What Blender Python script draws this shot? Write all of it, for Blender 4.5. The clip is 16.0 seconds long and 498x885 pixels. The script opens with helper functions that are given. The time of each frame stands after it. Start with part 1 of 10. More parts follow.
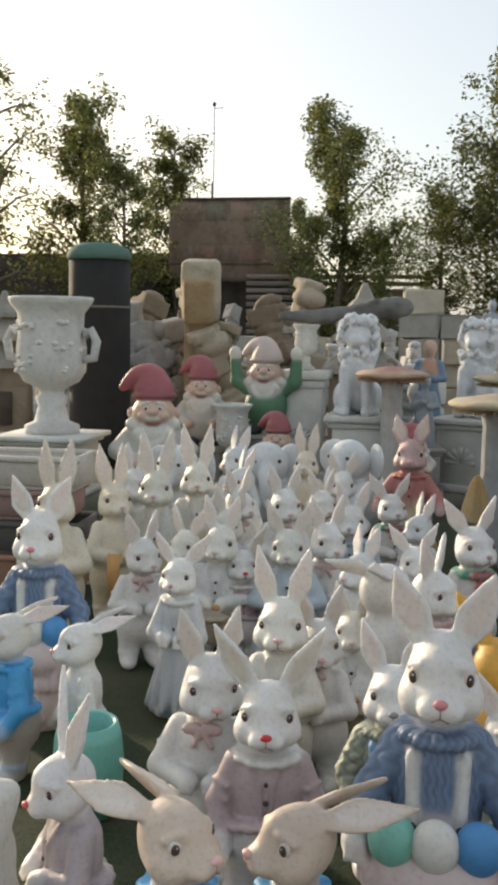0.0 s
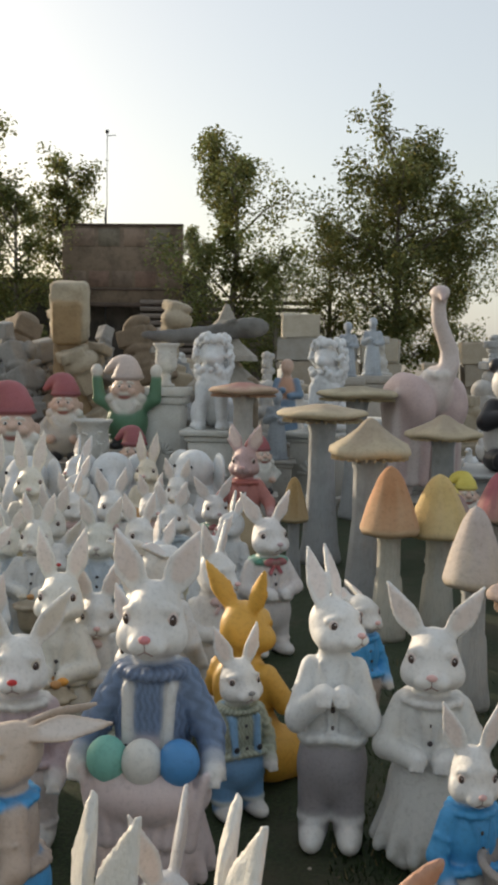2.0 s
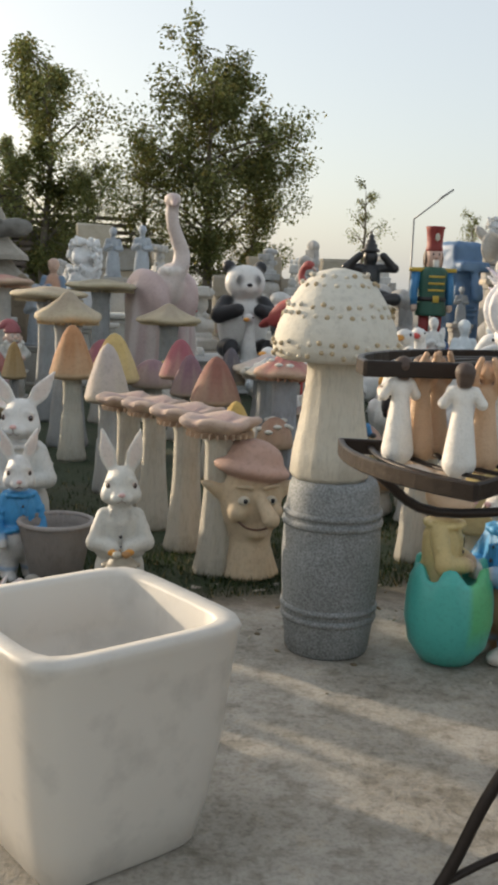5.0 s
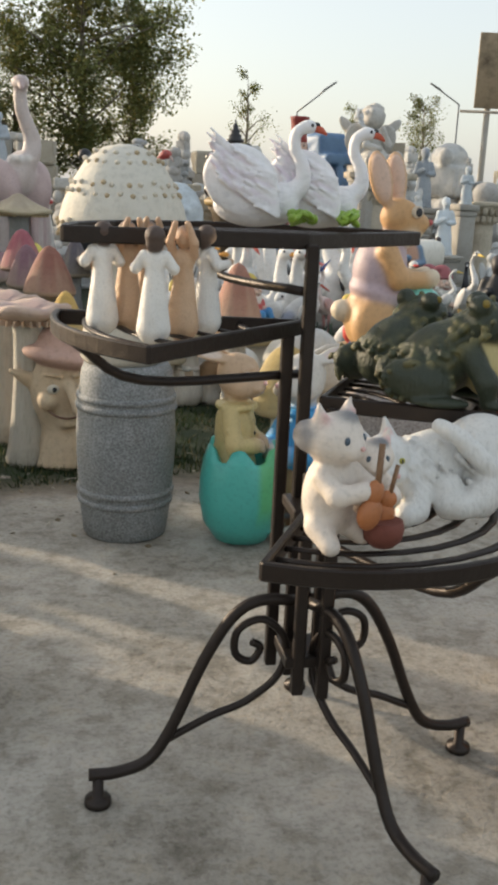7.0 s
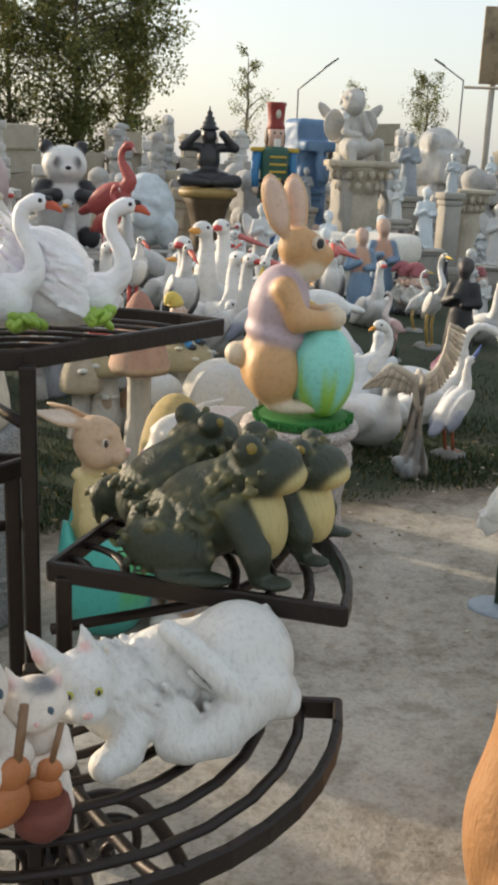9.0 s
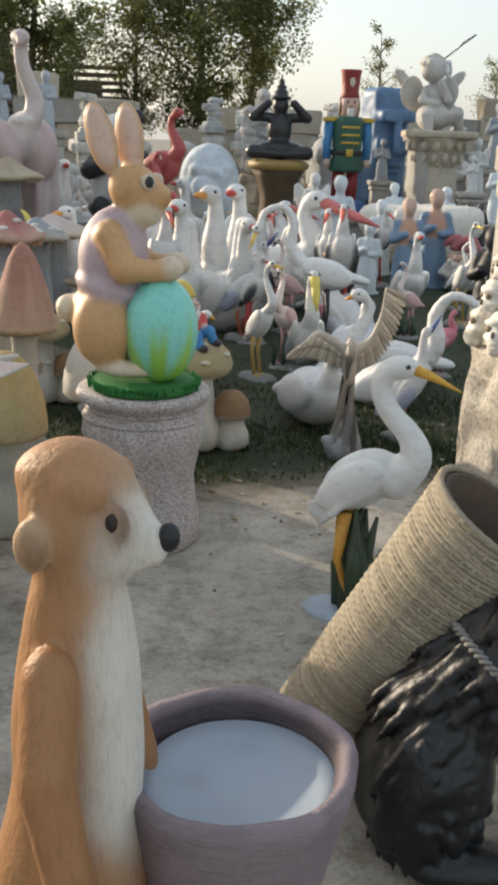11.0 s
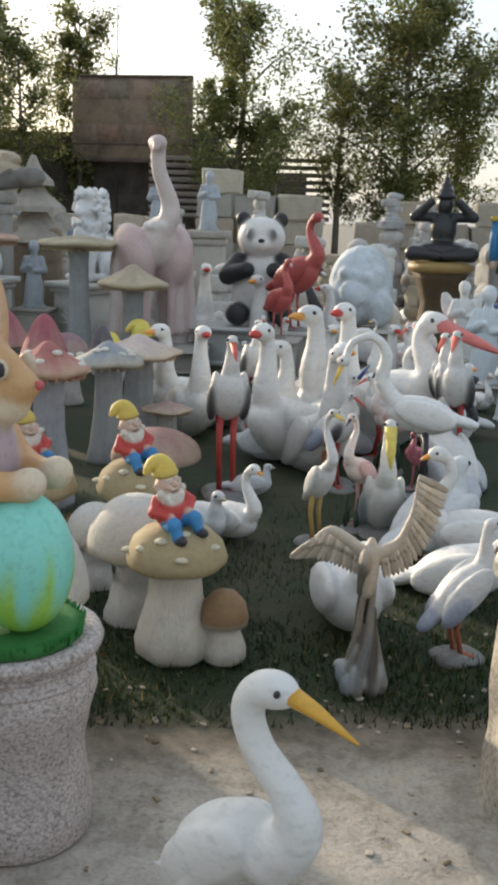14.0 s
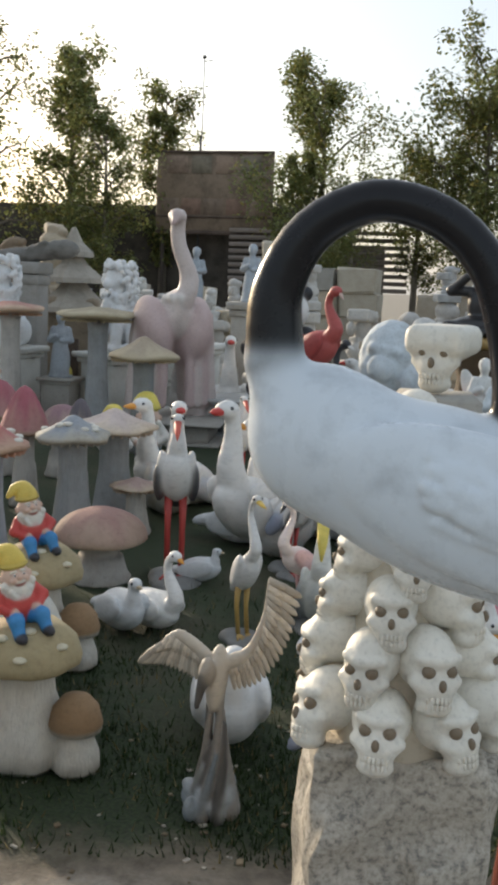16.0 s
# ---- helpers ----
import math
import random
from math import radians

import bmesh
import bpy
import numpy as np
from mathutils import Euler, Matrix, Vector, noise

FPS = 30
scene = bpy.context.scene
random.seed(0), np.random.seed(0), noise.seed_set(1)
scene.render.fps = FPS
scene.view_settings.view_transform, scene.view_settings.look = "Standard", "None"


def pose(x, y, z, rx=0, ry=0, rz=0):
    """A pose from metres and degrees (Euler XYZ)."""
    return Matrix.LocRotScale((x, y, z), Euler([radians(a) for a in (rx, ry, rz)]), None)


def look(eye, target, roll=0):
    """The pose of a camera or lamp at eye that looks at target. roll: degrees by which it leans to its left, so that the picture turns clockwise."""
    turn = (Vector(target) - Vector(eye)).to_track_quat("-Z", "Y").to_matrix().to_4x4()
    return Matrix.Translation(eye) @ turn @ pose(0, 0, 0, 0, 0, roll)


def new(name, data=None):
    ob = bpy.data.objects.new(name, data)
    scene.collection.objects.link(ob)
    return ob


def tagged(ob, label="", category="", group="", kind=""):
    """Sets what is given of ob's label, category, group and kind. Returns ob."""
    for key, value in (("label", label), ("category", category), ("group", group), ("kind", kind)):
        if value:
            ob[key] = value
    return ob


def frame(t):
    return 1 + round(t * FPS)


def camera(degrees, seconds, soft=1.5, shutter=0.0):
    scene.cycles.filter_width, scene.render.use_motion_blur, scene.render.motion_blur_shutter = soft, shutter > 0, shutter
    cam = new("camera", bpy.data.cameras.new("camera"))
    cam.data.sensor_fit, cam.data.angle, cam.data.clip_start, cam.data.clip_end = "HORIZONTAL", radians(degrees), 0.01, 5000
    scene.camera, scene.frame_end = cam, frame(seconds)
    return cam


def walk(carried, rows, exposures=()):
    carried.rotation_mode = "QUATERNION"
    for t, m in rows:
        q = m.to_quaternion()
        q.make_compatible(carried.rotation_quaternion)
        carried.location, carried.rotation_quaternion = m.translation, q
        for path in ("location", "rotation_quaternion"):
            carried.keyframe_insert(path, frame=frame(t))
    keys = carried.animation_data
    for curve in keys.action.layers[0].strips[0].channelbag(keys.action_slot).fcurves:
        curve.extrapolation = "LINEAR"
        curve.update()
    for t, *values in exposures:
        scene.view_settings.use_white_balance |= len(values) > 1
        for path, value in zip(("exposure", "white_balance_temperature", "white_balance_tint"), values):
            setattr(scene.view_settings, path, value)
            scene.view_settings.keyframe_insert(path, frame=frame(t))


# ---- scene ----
cam = camera(28.6, 16.0, soft=3.8)
PATH = [
    (0, (0.641, -0.144, 1.712), (0.249, 1.804, 1.486), 0.8),
    (0.5, (0.805, -0.136, 1.688), (0.41, 1.815, 1.495), 0.7),
    (1, (0.958, -0.178, 1.671), (0.599, 1.782, 1.491), 0.8),
    (1.5, (1.118, -0.26, 1.624), (0.833, 1.712, 1.452), 0.7),
    (2, (1.228, -0.511, 1.621), (1.026, 1.472, 1.452), 0.9),
    (2.5, (1.387, -0.798, 1.597), (1.253, 1.189, 1.415), 1.0),
    (3, (1.609, -1.114, 1.56), (1.573, 0.876, 1.361), 1.3),
    (3.2, (1.688, -1.26, 1.512), (1.664, 0.729, 1.31), 1.4),
    (5.3, (2.407, -2.238, 1.33), (2.555, -0.273, 0.986), 2.4),
    (5.5, (2.466, -2.252, 1.313), (2.616, -0.291, 0.949), 2.5),
    (6, (2.556, -2.264, 1.293), (2.758, -0.32, 0.872), 2.4),
    (6.5, (2.605, -2.266, 1.261), (2.883, -0.344, 0.781), 2.7),
    (7, (2.678, -2.231, 1.302), (3.038, -0.329, 0.797), 2.7),
    (7.5, (2.74, -2.108, 1.389), (3.164, -0.221, 0.881), 2.7),
    (8, (2.846, -1.919, 1.453), (3.282, -0.041, 0.923), 2.7),
    (8.4, (2.97, -1.868, 1.489), (3.401, 0.009, 0.95), 2.8),
    (8.7, (3.095, -1.82, 1.509), (3.49, 0.065, 0.964), 2.6),
    (10.8, (4.198, -1.508, 1.368), (4.271, 0.406, 0.792), 2.4),
    (11, (4.315, -1.476, 1.369), (4.384, 0.435, 0.78), 2.3),
    (11.5, (4.518, -1.331, 1.372), (4.574, 0.573, 0.764), 2.4),
    (12, (4.645, -1.031, 1.377), (4.691, 0.868, 0.75), 2.4),
    (12.5, (4.695, -0.85, 1.439), (4.714, 1.049, 0.813), 2.3),
    (13, (4.819, -0.675, 1.487), (4.72, 1.231, 0.892), 2.1),
    (13.5, (4.985, -0.559, 1.535), (4.718, 1.351, 1.005), 1.7),
    (14, (5.063, -0.392, 1.592), (4.707, 1.525, 1.147), 1.9),
    (14.5, (5.121, -0.138, 1.665), (4.712, 1.783, 1.288), 1.9),
    (15, (5.208, 0.032, 1.747), (4.732, 1.943, 1.4), 1.7),
    (15.5, (5.502, 0.092, 1.747), (4.971, 1.993, 1.424), 1.9),
    (16, (5.76, 0.048, 1.648), (5.217, 1.946, 1.333), 2.4),
]
walk(cam, [(t, look(eye, target, roll)) for t, eye, target, roll in PATH], [(0.0, 0.98, 6550, 10), (1.3, 0.82, 6550, 10), (3.2, 0.78, 6550, 10), (5.5, 0.98, 6550, 10), (8.6, 1.14, 6550, 10), (11.0, 1.1, 6350, 10), (13.5, 1.19, 6250, 10), (16.0, 0.99, 6250, 10)])

# world, sun
SUN_AZ, SUN_EL = -52.0, 13.0      # degrees from +y towards +x, and above the horizon
world = bpy.data.worlds.new("sky")
scene.world = world
world.use_nodes = True
wn = world.node_tree
sky = wn.nodes.new("ShaderNodeTexSky")
sky.sky_type, sky.sun_disc = "NISHITA", False
sky.sun_elevation, sky.sun_rotation = radians(SUN_EL), radians(SUN_AZ)
sky.air_density, sky.dust_density, sky.ozone_density = 1.0, 3.0, 1.0
wn.nodes["Background"].inputs[1].default_value = 0.15
haze = wn.nodes.new("ShaderNodeMix")
haze.data_type = "RGBA"
haze.inputs[0].default_value = 0.62
haze.inputs[7].default_value = (2.65, 2.76, 2.78, 1)      # pale evening haze over the whole sky
wn.links.new(sky.outputs[0], haze.inputs[6])
wn.links.new(haze.outputs[2], wn.nodes["Background"].inputs[0])
sun = new("sun", bpy.data.lights.new("sun", "SUN"))
sun.data.energy, sun.data.angle, sun.data.color = 2.2, radians(0.8), (1.0, 0.83, 0.62)
sun.matrix_world = look((0, 0, 30), (-math.sin(radians(SUN_AZ)), -math.cos(radians(SUN_AZ)), 30 - math.tan(radians(SUN_EL))))


# ---- materials ----
def nodes_of(name):
    m = bpy.data.materials.new(name)
    m.use_nodes = True
    t = m.node_tree
    return m, t, t.nodes["Principled BSDF"]


def noise_node(t, scale, detail=5.0, rough=0.6, stretch=None):
    co = t.nodes.new("ShaderNodeTexCoord")
    n = t.nodes.new("ShaderNodeTexNoise")
    n.inputs["Scale"].default_value, n.inputs["Detail"].default_value, n.inputs["Roughness"].default_value = scale, detail, rough
    if stretch:
        mp = t.nodes.new("ShaderNodeMapping")
        mp.inputs["Scale"].default_value = stretch
        t.links.new(co.outputs["Object"], mp.inputs[0])
        t.links.new(mp.outputs[0], n.inputs["Vector"])
    else:
        t.links.new(co.outputs["Object"], n.inputs["Vector"])
    return n


def ramp(t, src, stops):
    r = t.nodes.new("ShaderNodeValToRGB")
    el = r.color_ramp.elements
    while len(el) < len(stops):
        el.new(0.5)
    for e, (p, c) in zip(el, stops):
        e.position, e.color = p, (*c, 1)
    t.links.new(src, r.inputs[0])
    return r


def mix(t, fac, a, b, blend="MIX"):
    m = t.nodes.new("ShaderNodeMix")
    m.data_type, m.blend_type = "RGBA", blend
    for sock, val in ((m.inputs[0], fac), (m.inputs[6], a), (m.inputs[7], b)):
        if hasattr(val, "default_value") or hasattr(val, "is_linked"):
            t.links.new(val, sock)
        elif isinstance(val, tuple):
            sock.default_value = (*val, 1)
        else:
            sock.default_value = val
    return m.outputs[2]


def bump(t, p, height, strength, dist=0.01, after=None):
    b = t.nodes.new("ShaderNodeBump")
    b.inputs["Strength"].default_value, b.inputs["Distance"].default_value = strength, dist
    t.links.new(height, b.inputs["Height"])
    if after:
        t.links.new(after, b.inputs["Normal"])
    t.links.new(b.outputs[0], p.inputs["Normal"])
    return b.outputs[0]


def painted(name, rough=0.55, dirt=(0.30, 0.27, 0.22), amount=0.35, grain=60.0, relief=0.25, coarse=4.0, stretch=None, metal=0.0):
    """Hand-painted cast resin or cement: its paint, with grime in blotches and fine relief."""
    m, t, p = nodes_of(name)
    at = t.nodes.new("ShaderNodeAttribute")
    at.attribute_name = "paint"
    big = noise_node(t, coarse, 6, 0.65)
    info = t.nodes.new("ShaderNodeObjectInfo")
    hue = t.nodes.new("ShaderNodeHueSaturation")
    mr = t.nodes.new("ShaderNodeMapRange")
    mr.inputs[3].default_value, mr.inputs[4].default_value = 0.86, 1.06
    t.links.new(info.outputs["Random"], mr.inputs[0])
    t.links.new(mr.outputs[0], hue.inputs["Value"])
    t.links.new(at.outputs["Color"], hue.inputs["Color"])
    mask = ramp(t, big.outputs[0], [(0.46, (0, 0, 0)), (0.72, (amount,) * 3)])
    col = mix(t, mask.outputs[0], hue.outputs[0], mix(t, 0.7, hue.outputs[0], mix(t, 1.0, hue.outputs[0], tuple(min(1.0, 1.9 * c) for c in dirt), "MULTIPLY")))
    fine = noise_node(t, grain, 4, 0.6, stretch)
    speck = ramp(t, fine.outputs[0], [(0.25, (0.80,) * 3), (0.5, (1,) * 3)])
    t.links.new(mix(t, 1.0, col, speck.outputs[0], "MULTIPLY"), p.inputs["Base Color"])
    rr = t.nodes.new("ShaderNodeMapRange")
    rr.inputs[3].default_value, rr.inputs[4].default_value = rough - 0.1, rough + 0.15
    t.links.new(big.outputs[0], rr.inputs[0])
    t.links.new(rr.outputs[0], p.inputs["Roughness"])
    p.inputs["Metallic"].default_value = metal
    n1 = bump(t, p, big.outputs[0], relief, 0.02)
    bump(t, p, fine.outputs[0], relief, 0.004, n1)
    return m


RESIN = painted("painted_resin", 0.5, relief=0.3)
MATTE = painted("matte_cement", 0.8, amount=0.5, grain=45, relief=0.5)
STONE = painted("weathered_stone", 0.85, (0.16, 0.15, 0.13), 0.7, 30, 0.8, 3.0)
GLAZE = painted("white_glaze", 0.48, amount=0.04, grain=8, relief=0.03, coarse=2.0)
SPLIT_DARK = (0.20, 0.185, 0.16)
GLOSS = painted("glossy_resin", 0.32, amount=0.15, relief=0.12)
ENAMEL = painted("smooth_enamel", 0.26, amount=0.05, grain=14, relief=0.05)
ENAMEL.node_tree.nodes["Principled BSDF"].inputs["Specular IOR Level"].default_value = 0.28
FEATHER = painted("feathered_resin", 0.5, amount=0.2, grain=26, relief=0.30, stretch=(1, 1, 2.2))
ft = FEATHER.node_tree
fco, fmp, fvo = ft.nodes.new("ShaderNodeTexCoord"), ft.nodes.new("ShaderNodeMapping"), ft.nodes.new("ShaderNodeTexVoronoi")
fmp.inputs["Scale"].default_value = (1.0, 0.55, 0.8)
fmp.inputs["Rotation"].default_value = (0.6, 0, 0)
fvo.inputs["Scale"].default_value = 34.0
ft.links.new(fco.outputs["Object"], fmp.inputs[0])
ft.links.new(fmp.outputs[0], fvo.inputs["Vector"])
fbs = ft.nodes["Principled BSDF"]
bump(ft, fbs, fvo.outputs["Distance"], 0.22, 0.010, fbs.inputs["Normal"].links[0].from_socket)      # scales of small feathers
FUR = painted("furry_resin", 0.5, amount=0.3, grain=42, relief=0.8, stretch=(2.6, 2.6, 0.55))
COAT = painted("glossy_fur", 0.36, amount=0.2, grain=46, relief=0.55, stretch=(2.2, 2.2, 0.6))
BARKY = painted("bark_relief", 0.7, (0.12, 0.10, 0.11), 0.7, 30, 1.0, 5.0, (0.7, 0.7, 5.0))
WOOD = painted("carved_wood", 0.75, (0.1, 0.08, 0.06), 0.5, 40, 0.7, 5.0, (3, 3, 0.35))
IRON = painted("dark_iron", 0.42, (0.12, 0.07, 0.04), 0.35, 90, 0.2, 9.0, metal=0.55)
LEAF = painted("foliage", 0.6, (0.05, 0.05, 0.02), 0.3, 3, 0.0, 0.6)
tr = LEAF.node_tree
mx, tl = tr.nodes.new("ShaderNodeMixShader"), tr.nodes.new("ShaderNodeBsdfTranslucent")
bs = tr.nodes["Principled BSDF"]
tr.links.new(bs.inputs["Base Color"].links[0].from_socket, tl.inputs[0])
mx.inputs[0].default_value = 0.45
tr.links.new(bs.outputs[0], mx.inputs[1])
tr.links.new(tl.outputs[0], mx.inputs[2])
tr.links.new(mx.outputs[0], tr.nodes["Material Output"].inputs[0])
BARK = painted("bark", 0.9, (0.06, 0.05, 0.04), 0.6, 12, 0.8, 2.0)


def granite(name, dark, mid, light, scale=110.0):
    m, t, p = nodes_of(name)
    n = noise_node(t, scale, 3, 0.7)
    r = ramp(t, n.outputs[0], [(0.34, dark), (0.47, mid), (0.62, light)])
    b = noise_node(t, 5.0, 5)
    s = ramp(t, b.outputs[0], [(0.3, (0.75, 0.74, 0.72)), (0.6, (1, 1, 1))])
    t.links.new(mix(t, 1.0, r.outputs[0], s.outputs[0], "MULTIPLY"), p.inputs["Base Color"])
    p.inputs["Roughness"].default_value = 0.7
    bump(t, p, n.outputs[0], 0.35, 0.004)
    return m


GRANITE = granite("grey_granite", (0.12, 0.125, 0.125), (0.20, 0.21, 0.21), (0.33, 0.34, 0.34), 150)
SPLIT_STONE = granite("split_stone", SPLIT_DARK, (0.39, 0.35, 0.29), (0.50, 0.455, 0.385), 60)
PINK_GRANITE = granite("pink_granite", (0.22, 0.18, 0.165), (0.42, 0.37, 0.35), (0.58, 0.53, 0.50), 110)


# ---- geometry ----
def flow(pts, n=5):
    """A smooth line through the points."""
    P = [np.array(p, float) for p in pts]
    P = [2 * P[0] - P[1]] + P + [2 * P[-1] - P[-2]]
    out = []
    for i in range(1, len(P) - 2):
        a, b, c, d = P[i - 1:i + 3]
        for k in range(n):
            t = k / n
            out.append(tuple(0.5 * (2 * b + (c - a) * t + (2 * a - 5 * b + 4 * c - d) * t * t + (3 * b - a - 3 * c + d) * t ** 3)))
    return out + [tuple(P[-2])]


class Geo:
    """Vertices, faces and paint of one mesh, gathered piece by piece."""

    def __init__(self):
        self.v, self.f, self.c, self.n = [], [], [], 0

    def add(self, v, f, c):
        v = np.asarray(v, float)
        c = np.asarray(c, float)
        if c.ndim == 1:
            c = np.tile(c, (len(v), 1))
        self.v.append(v)
        self.c.append(c)
        self.f.extend([tuple(int(i) + self.n for i in q) for q in f])
        self.n += len(v)
        return self

    def lathe(self, prof, col, seg=28, at=(0, 0, 0), wob=0.0, waves=5, flute=0.0, flutes=16, turn=None, seed=0, caps=(True, True)):
        """A turned form from (radius, height) or (radius, height, colour) rows."""
        a = np.arange(seg) * 2 * math.pi / seg
        v, c = [], []
        for i, row in enumerate(prof):
            r, z = row[:2]
            k = row[2] if len(row) > 2 else col
            w = 1 + wob * np.sin(a * waves + seed) + 0.5 * wob * np.sin(a * (waves * 2 + 1) + 2 * seed) + flute * np.cos(a * flutes)
            zz = z + (wob * r * 0.6) * np.sin(a * waves + 1.3 + seed)
            v.append(np.stack([r * w * np.cos(a), r * w * np.sin(a), zz if wob else np.full(seg, z)], 1))
            c.append(np.tile(k, (seg, 1)))
        m = len(prof)
        f = [(i * seg + j, i * seg + (j + 1) % seg, (i + 1) * seg + (j + 1) % seg, (i + 1) * seg + j) for i in range(m - 1) for j in range(seg)]
        f += [tuple(range(seg - 1, -1, -1))] * caps[0] + [tuple((m - 1) * seg + j for j in range(seg))] * caps[1]
        v = np.concatenate(v)
        if turn is not None:
            v = v @ np.array(turn.to_3x3()).T
        return self.add(v + np.array(at), f, np.concatenate(c))

    def tube(self, pts, rad, col, seg=10, flat=1.0, up=(0, 0, 1)):
        """A round bar along points; rad: one radius or one for each point."""
        P = [Vector(p) for p in pts]
        rad = [rad] * len(P) if isinstance(rad, (int, float)) else rad
        v, side = [], Vector(up)
        for i, p in enumerate(P):
            d = (P[min(i + 1, len(P) - 1)] - P[max(i - 1, 0)]).normalized()
            s = side - d * side.dot(d)
            if s.length < 1e-3:
                s = d.orthogonal()
            s.normalize()
            side = s
            b = d.cross(s)
            for j in range(seg):
                a = 2 * math.pi * j / seg
                v.append(p + s * (rad[i] * math.cos(a) * flat) + b * (rad[i] * math.sin(a)))
        m = len(P)
        f = [(i * seg + j, i * seg + (j + 1) % seg, (i + 1) * seg + (j + 1) % seg, (i + 1) * seg + j) for i in range(m - 1) for j in range(seg)]
        f += [tuple(range(seg - 1, -1, -1)), tuple((m - 1) * seg + j for j in range(seg))]
        return self.add([tuple(q) for q in v], f, col)

    def ball(self, c, r, col, seg=14, rings=9, rot=(0, 0, 0)):
        r = (r, r, r) if isinstance(r, (int, float)) else r
        v, f = [], []
        for i in range(rings + 1):
            th = math.pi * min(max(i / rings, 0.02), 0.98)
            for j in range(seg):
                a = 2 * math.pi * j / seg
                v.append((r[0] * math.sin(th) * math.cos(a), r[1] * math.sin(th) * math.sin(a), -r[2] * math.cos(th)))
        f = [(i * seg + j, i * seg + (j + 1) % seg, (i + 1) * seg + (j + 1) % seg, (i + 1) * seg + j) for i in range(rings) for j in range(seg)]
        f += [tuple(range(seg - 1, -1, -1)), tuple(rings * seg + j for j in range(seg))]
        v = np.array(v) @ np.array(pose(0, 0, 0, *rot).to_3x3()).T
        return self.add(v + np.array(c), f, col)

    def box(self, c, half, col, bevel=0.01, rot=(0, 0, 0), jitter=0.0, seed=0):
        """A block with chamfered edges."""
        hx, hy, hz = half
        b = min(bevel, min(half) * 0.45)
        v = []
        for sx in (-1, 1):
            for sy in (-1, 1):
                for sz in (-1, 1):
                    v += [(sx * (hx - b), sy * (hy - b), sz * hz), (sx * (hx - b), sy * hy, sz * (hz - b)), (sx * hx, sy * (hy - b), sz * (hz - b))]
        bm = bmesh.new()
        for p in v:
            bm.verts.new(p)
        bmesh.ops.convex_hull(bm, input=bm.verts)
        bm.verts.index_update()
        vv = np.array([p.co for p in bm.verts])
        ff = [tuple(q.index for q in fa.verts) for fa in bm.faces]
        bm.free()
        if jitter:
            vv = vv + np.random.RandomState(seed).normal(0, jitter, vv.shape)
        vv = vv @ np.array(pose(0, 0, 0, *rot).to_3x3()).T
        return self.add(vv + np.array(c), ff, col)

    def sculpt(self, prims, cell, soft=0.0, lump=0.0, seed=0):
        """Melts soft forms together into one skin. prims: rows made by E, C and X."""
        lo = np.min([p["lo"] for p in prims], 0) - 3 * cell
        hi = np.max([p["hi"] for p in prims], 0) + 3 * cell
        n = np.ceil((hi - lo) / cell).astype(int) + 1
        ax = [lo[i] + cell * np.arange(n[i]) for i in range(3)]
        D = np.full(n, 9.0, np.float32)
        best = np.full(n, 9.0, np.float32)
        who = np.zeros(n, np.int16)
        for q, p in enumerate(prims):
            k = p["k"]
            pad = 2 * k + 3 * cell
            i0 = np.maximum(np.floor((p["lo"] - pad - lo) / cell).astype(int), 0)
            i1 = np.minimum(np.ceil((p["hi"] + pad - lo) / cell).astype(int) + 1, n)
            sl = tuple(slice(a, b) for a, b in zip(i0, i1))
            g = np.meshgrid(*[ax[i][sl[i]] for i in range(3)], indexing="ij")
            d = p["fn"](np.stack(g, -1)).astype(np.float32)
            cur = D[sl]
            h = np.maximum(k - np.abs(cur - d), 0) / k
            D[sl] = np.minimum(cur, d) - h * h * k * 0.25
            nb = d < best[sl]
            best[sl] = np.where(nb, d, best[sl])
            w = who[sl]
            w[nb] = q
        S = D < 0
        off = [(i, j, k) for i in (0, 1) for j in (0, 1) for k in (0, 1)]
        cs = n - 1
        cut = lambda A, o: A[o[0]:o[0] + cs[0], o[1]:o[1] + cs[1], o[2]:o[2] + cs[2]]
        cnt = sum(cut(S, o).astype(np.int8) for o in off)
        act = (cnt > 0) & (cnt < 8)
        idx = np.argwhere(act)
        vid = np.full(cs, -1, int)
        vid[act] = np.arange(len(idx))
        acc = np.zeros((len(idx), 3))
        num = np.zeros(len(idx))
        for o in off:
            for a in range(3):
                if o[a] == 0:
                    e = list(o)
                    e[a] = 1
                    d0 = D[tuple((idx + o).T)]
                    d1 = D[tuple((idx + e).T)]
                    x = (d0 < 0) != (d1 < 0)
                    u = np.where(x, d0 / np.where(x, d0 - d1, 1), 0)
                    pt = idx + np.array(o, float)
                    pt[:, a] += u
                    acc += np.where(x[:, None], pt, 0)
                    num += x
        V = lo + cell * acc / num[:, None]
        F = []
        for a in range(3):
            b, c = (a + 1) % 3, (a + 2) % 3
            e = [0, 0, 0]
            e[a] = 1
            s0 = S[tuple(slice(0, n[i] - e[i]) for i in range(3))]
            s1 = S[tuple(slice(e[i], n[i]) for i in range(3))]
            ed = np.argwhere(s0 != s1)
            ed = ed[(ed[:, b] > 0) & (ed[:, c] > 0)]
            eb, ec = np.eye(3, dtype=int)[b], np.eye(3, dtype=int)[c]
            q = np.stack([vid[tuple((ed - eb - ec).T)], vid[tuple((ed - ec).T)], vid[tuple(ed.T)], vid[tuple((ed - eb).T)]], 1)
            flip = ~S[tuple(ed.T)]
            q[flip] = q[flip][:, ::-1]
            F.append(q)
        F = np.concatenate(F)
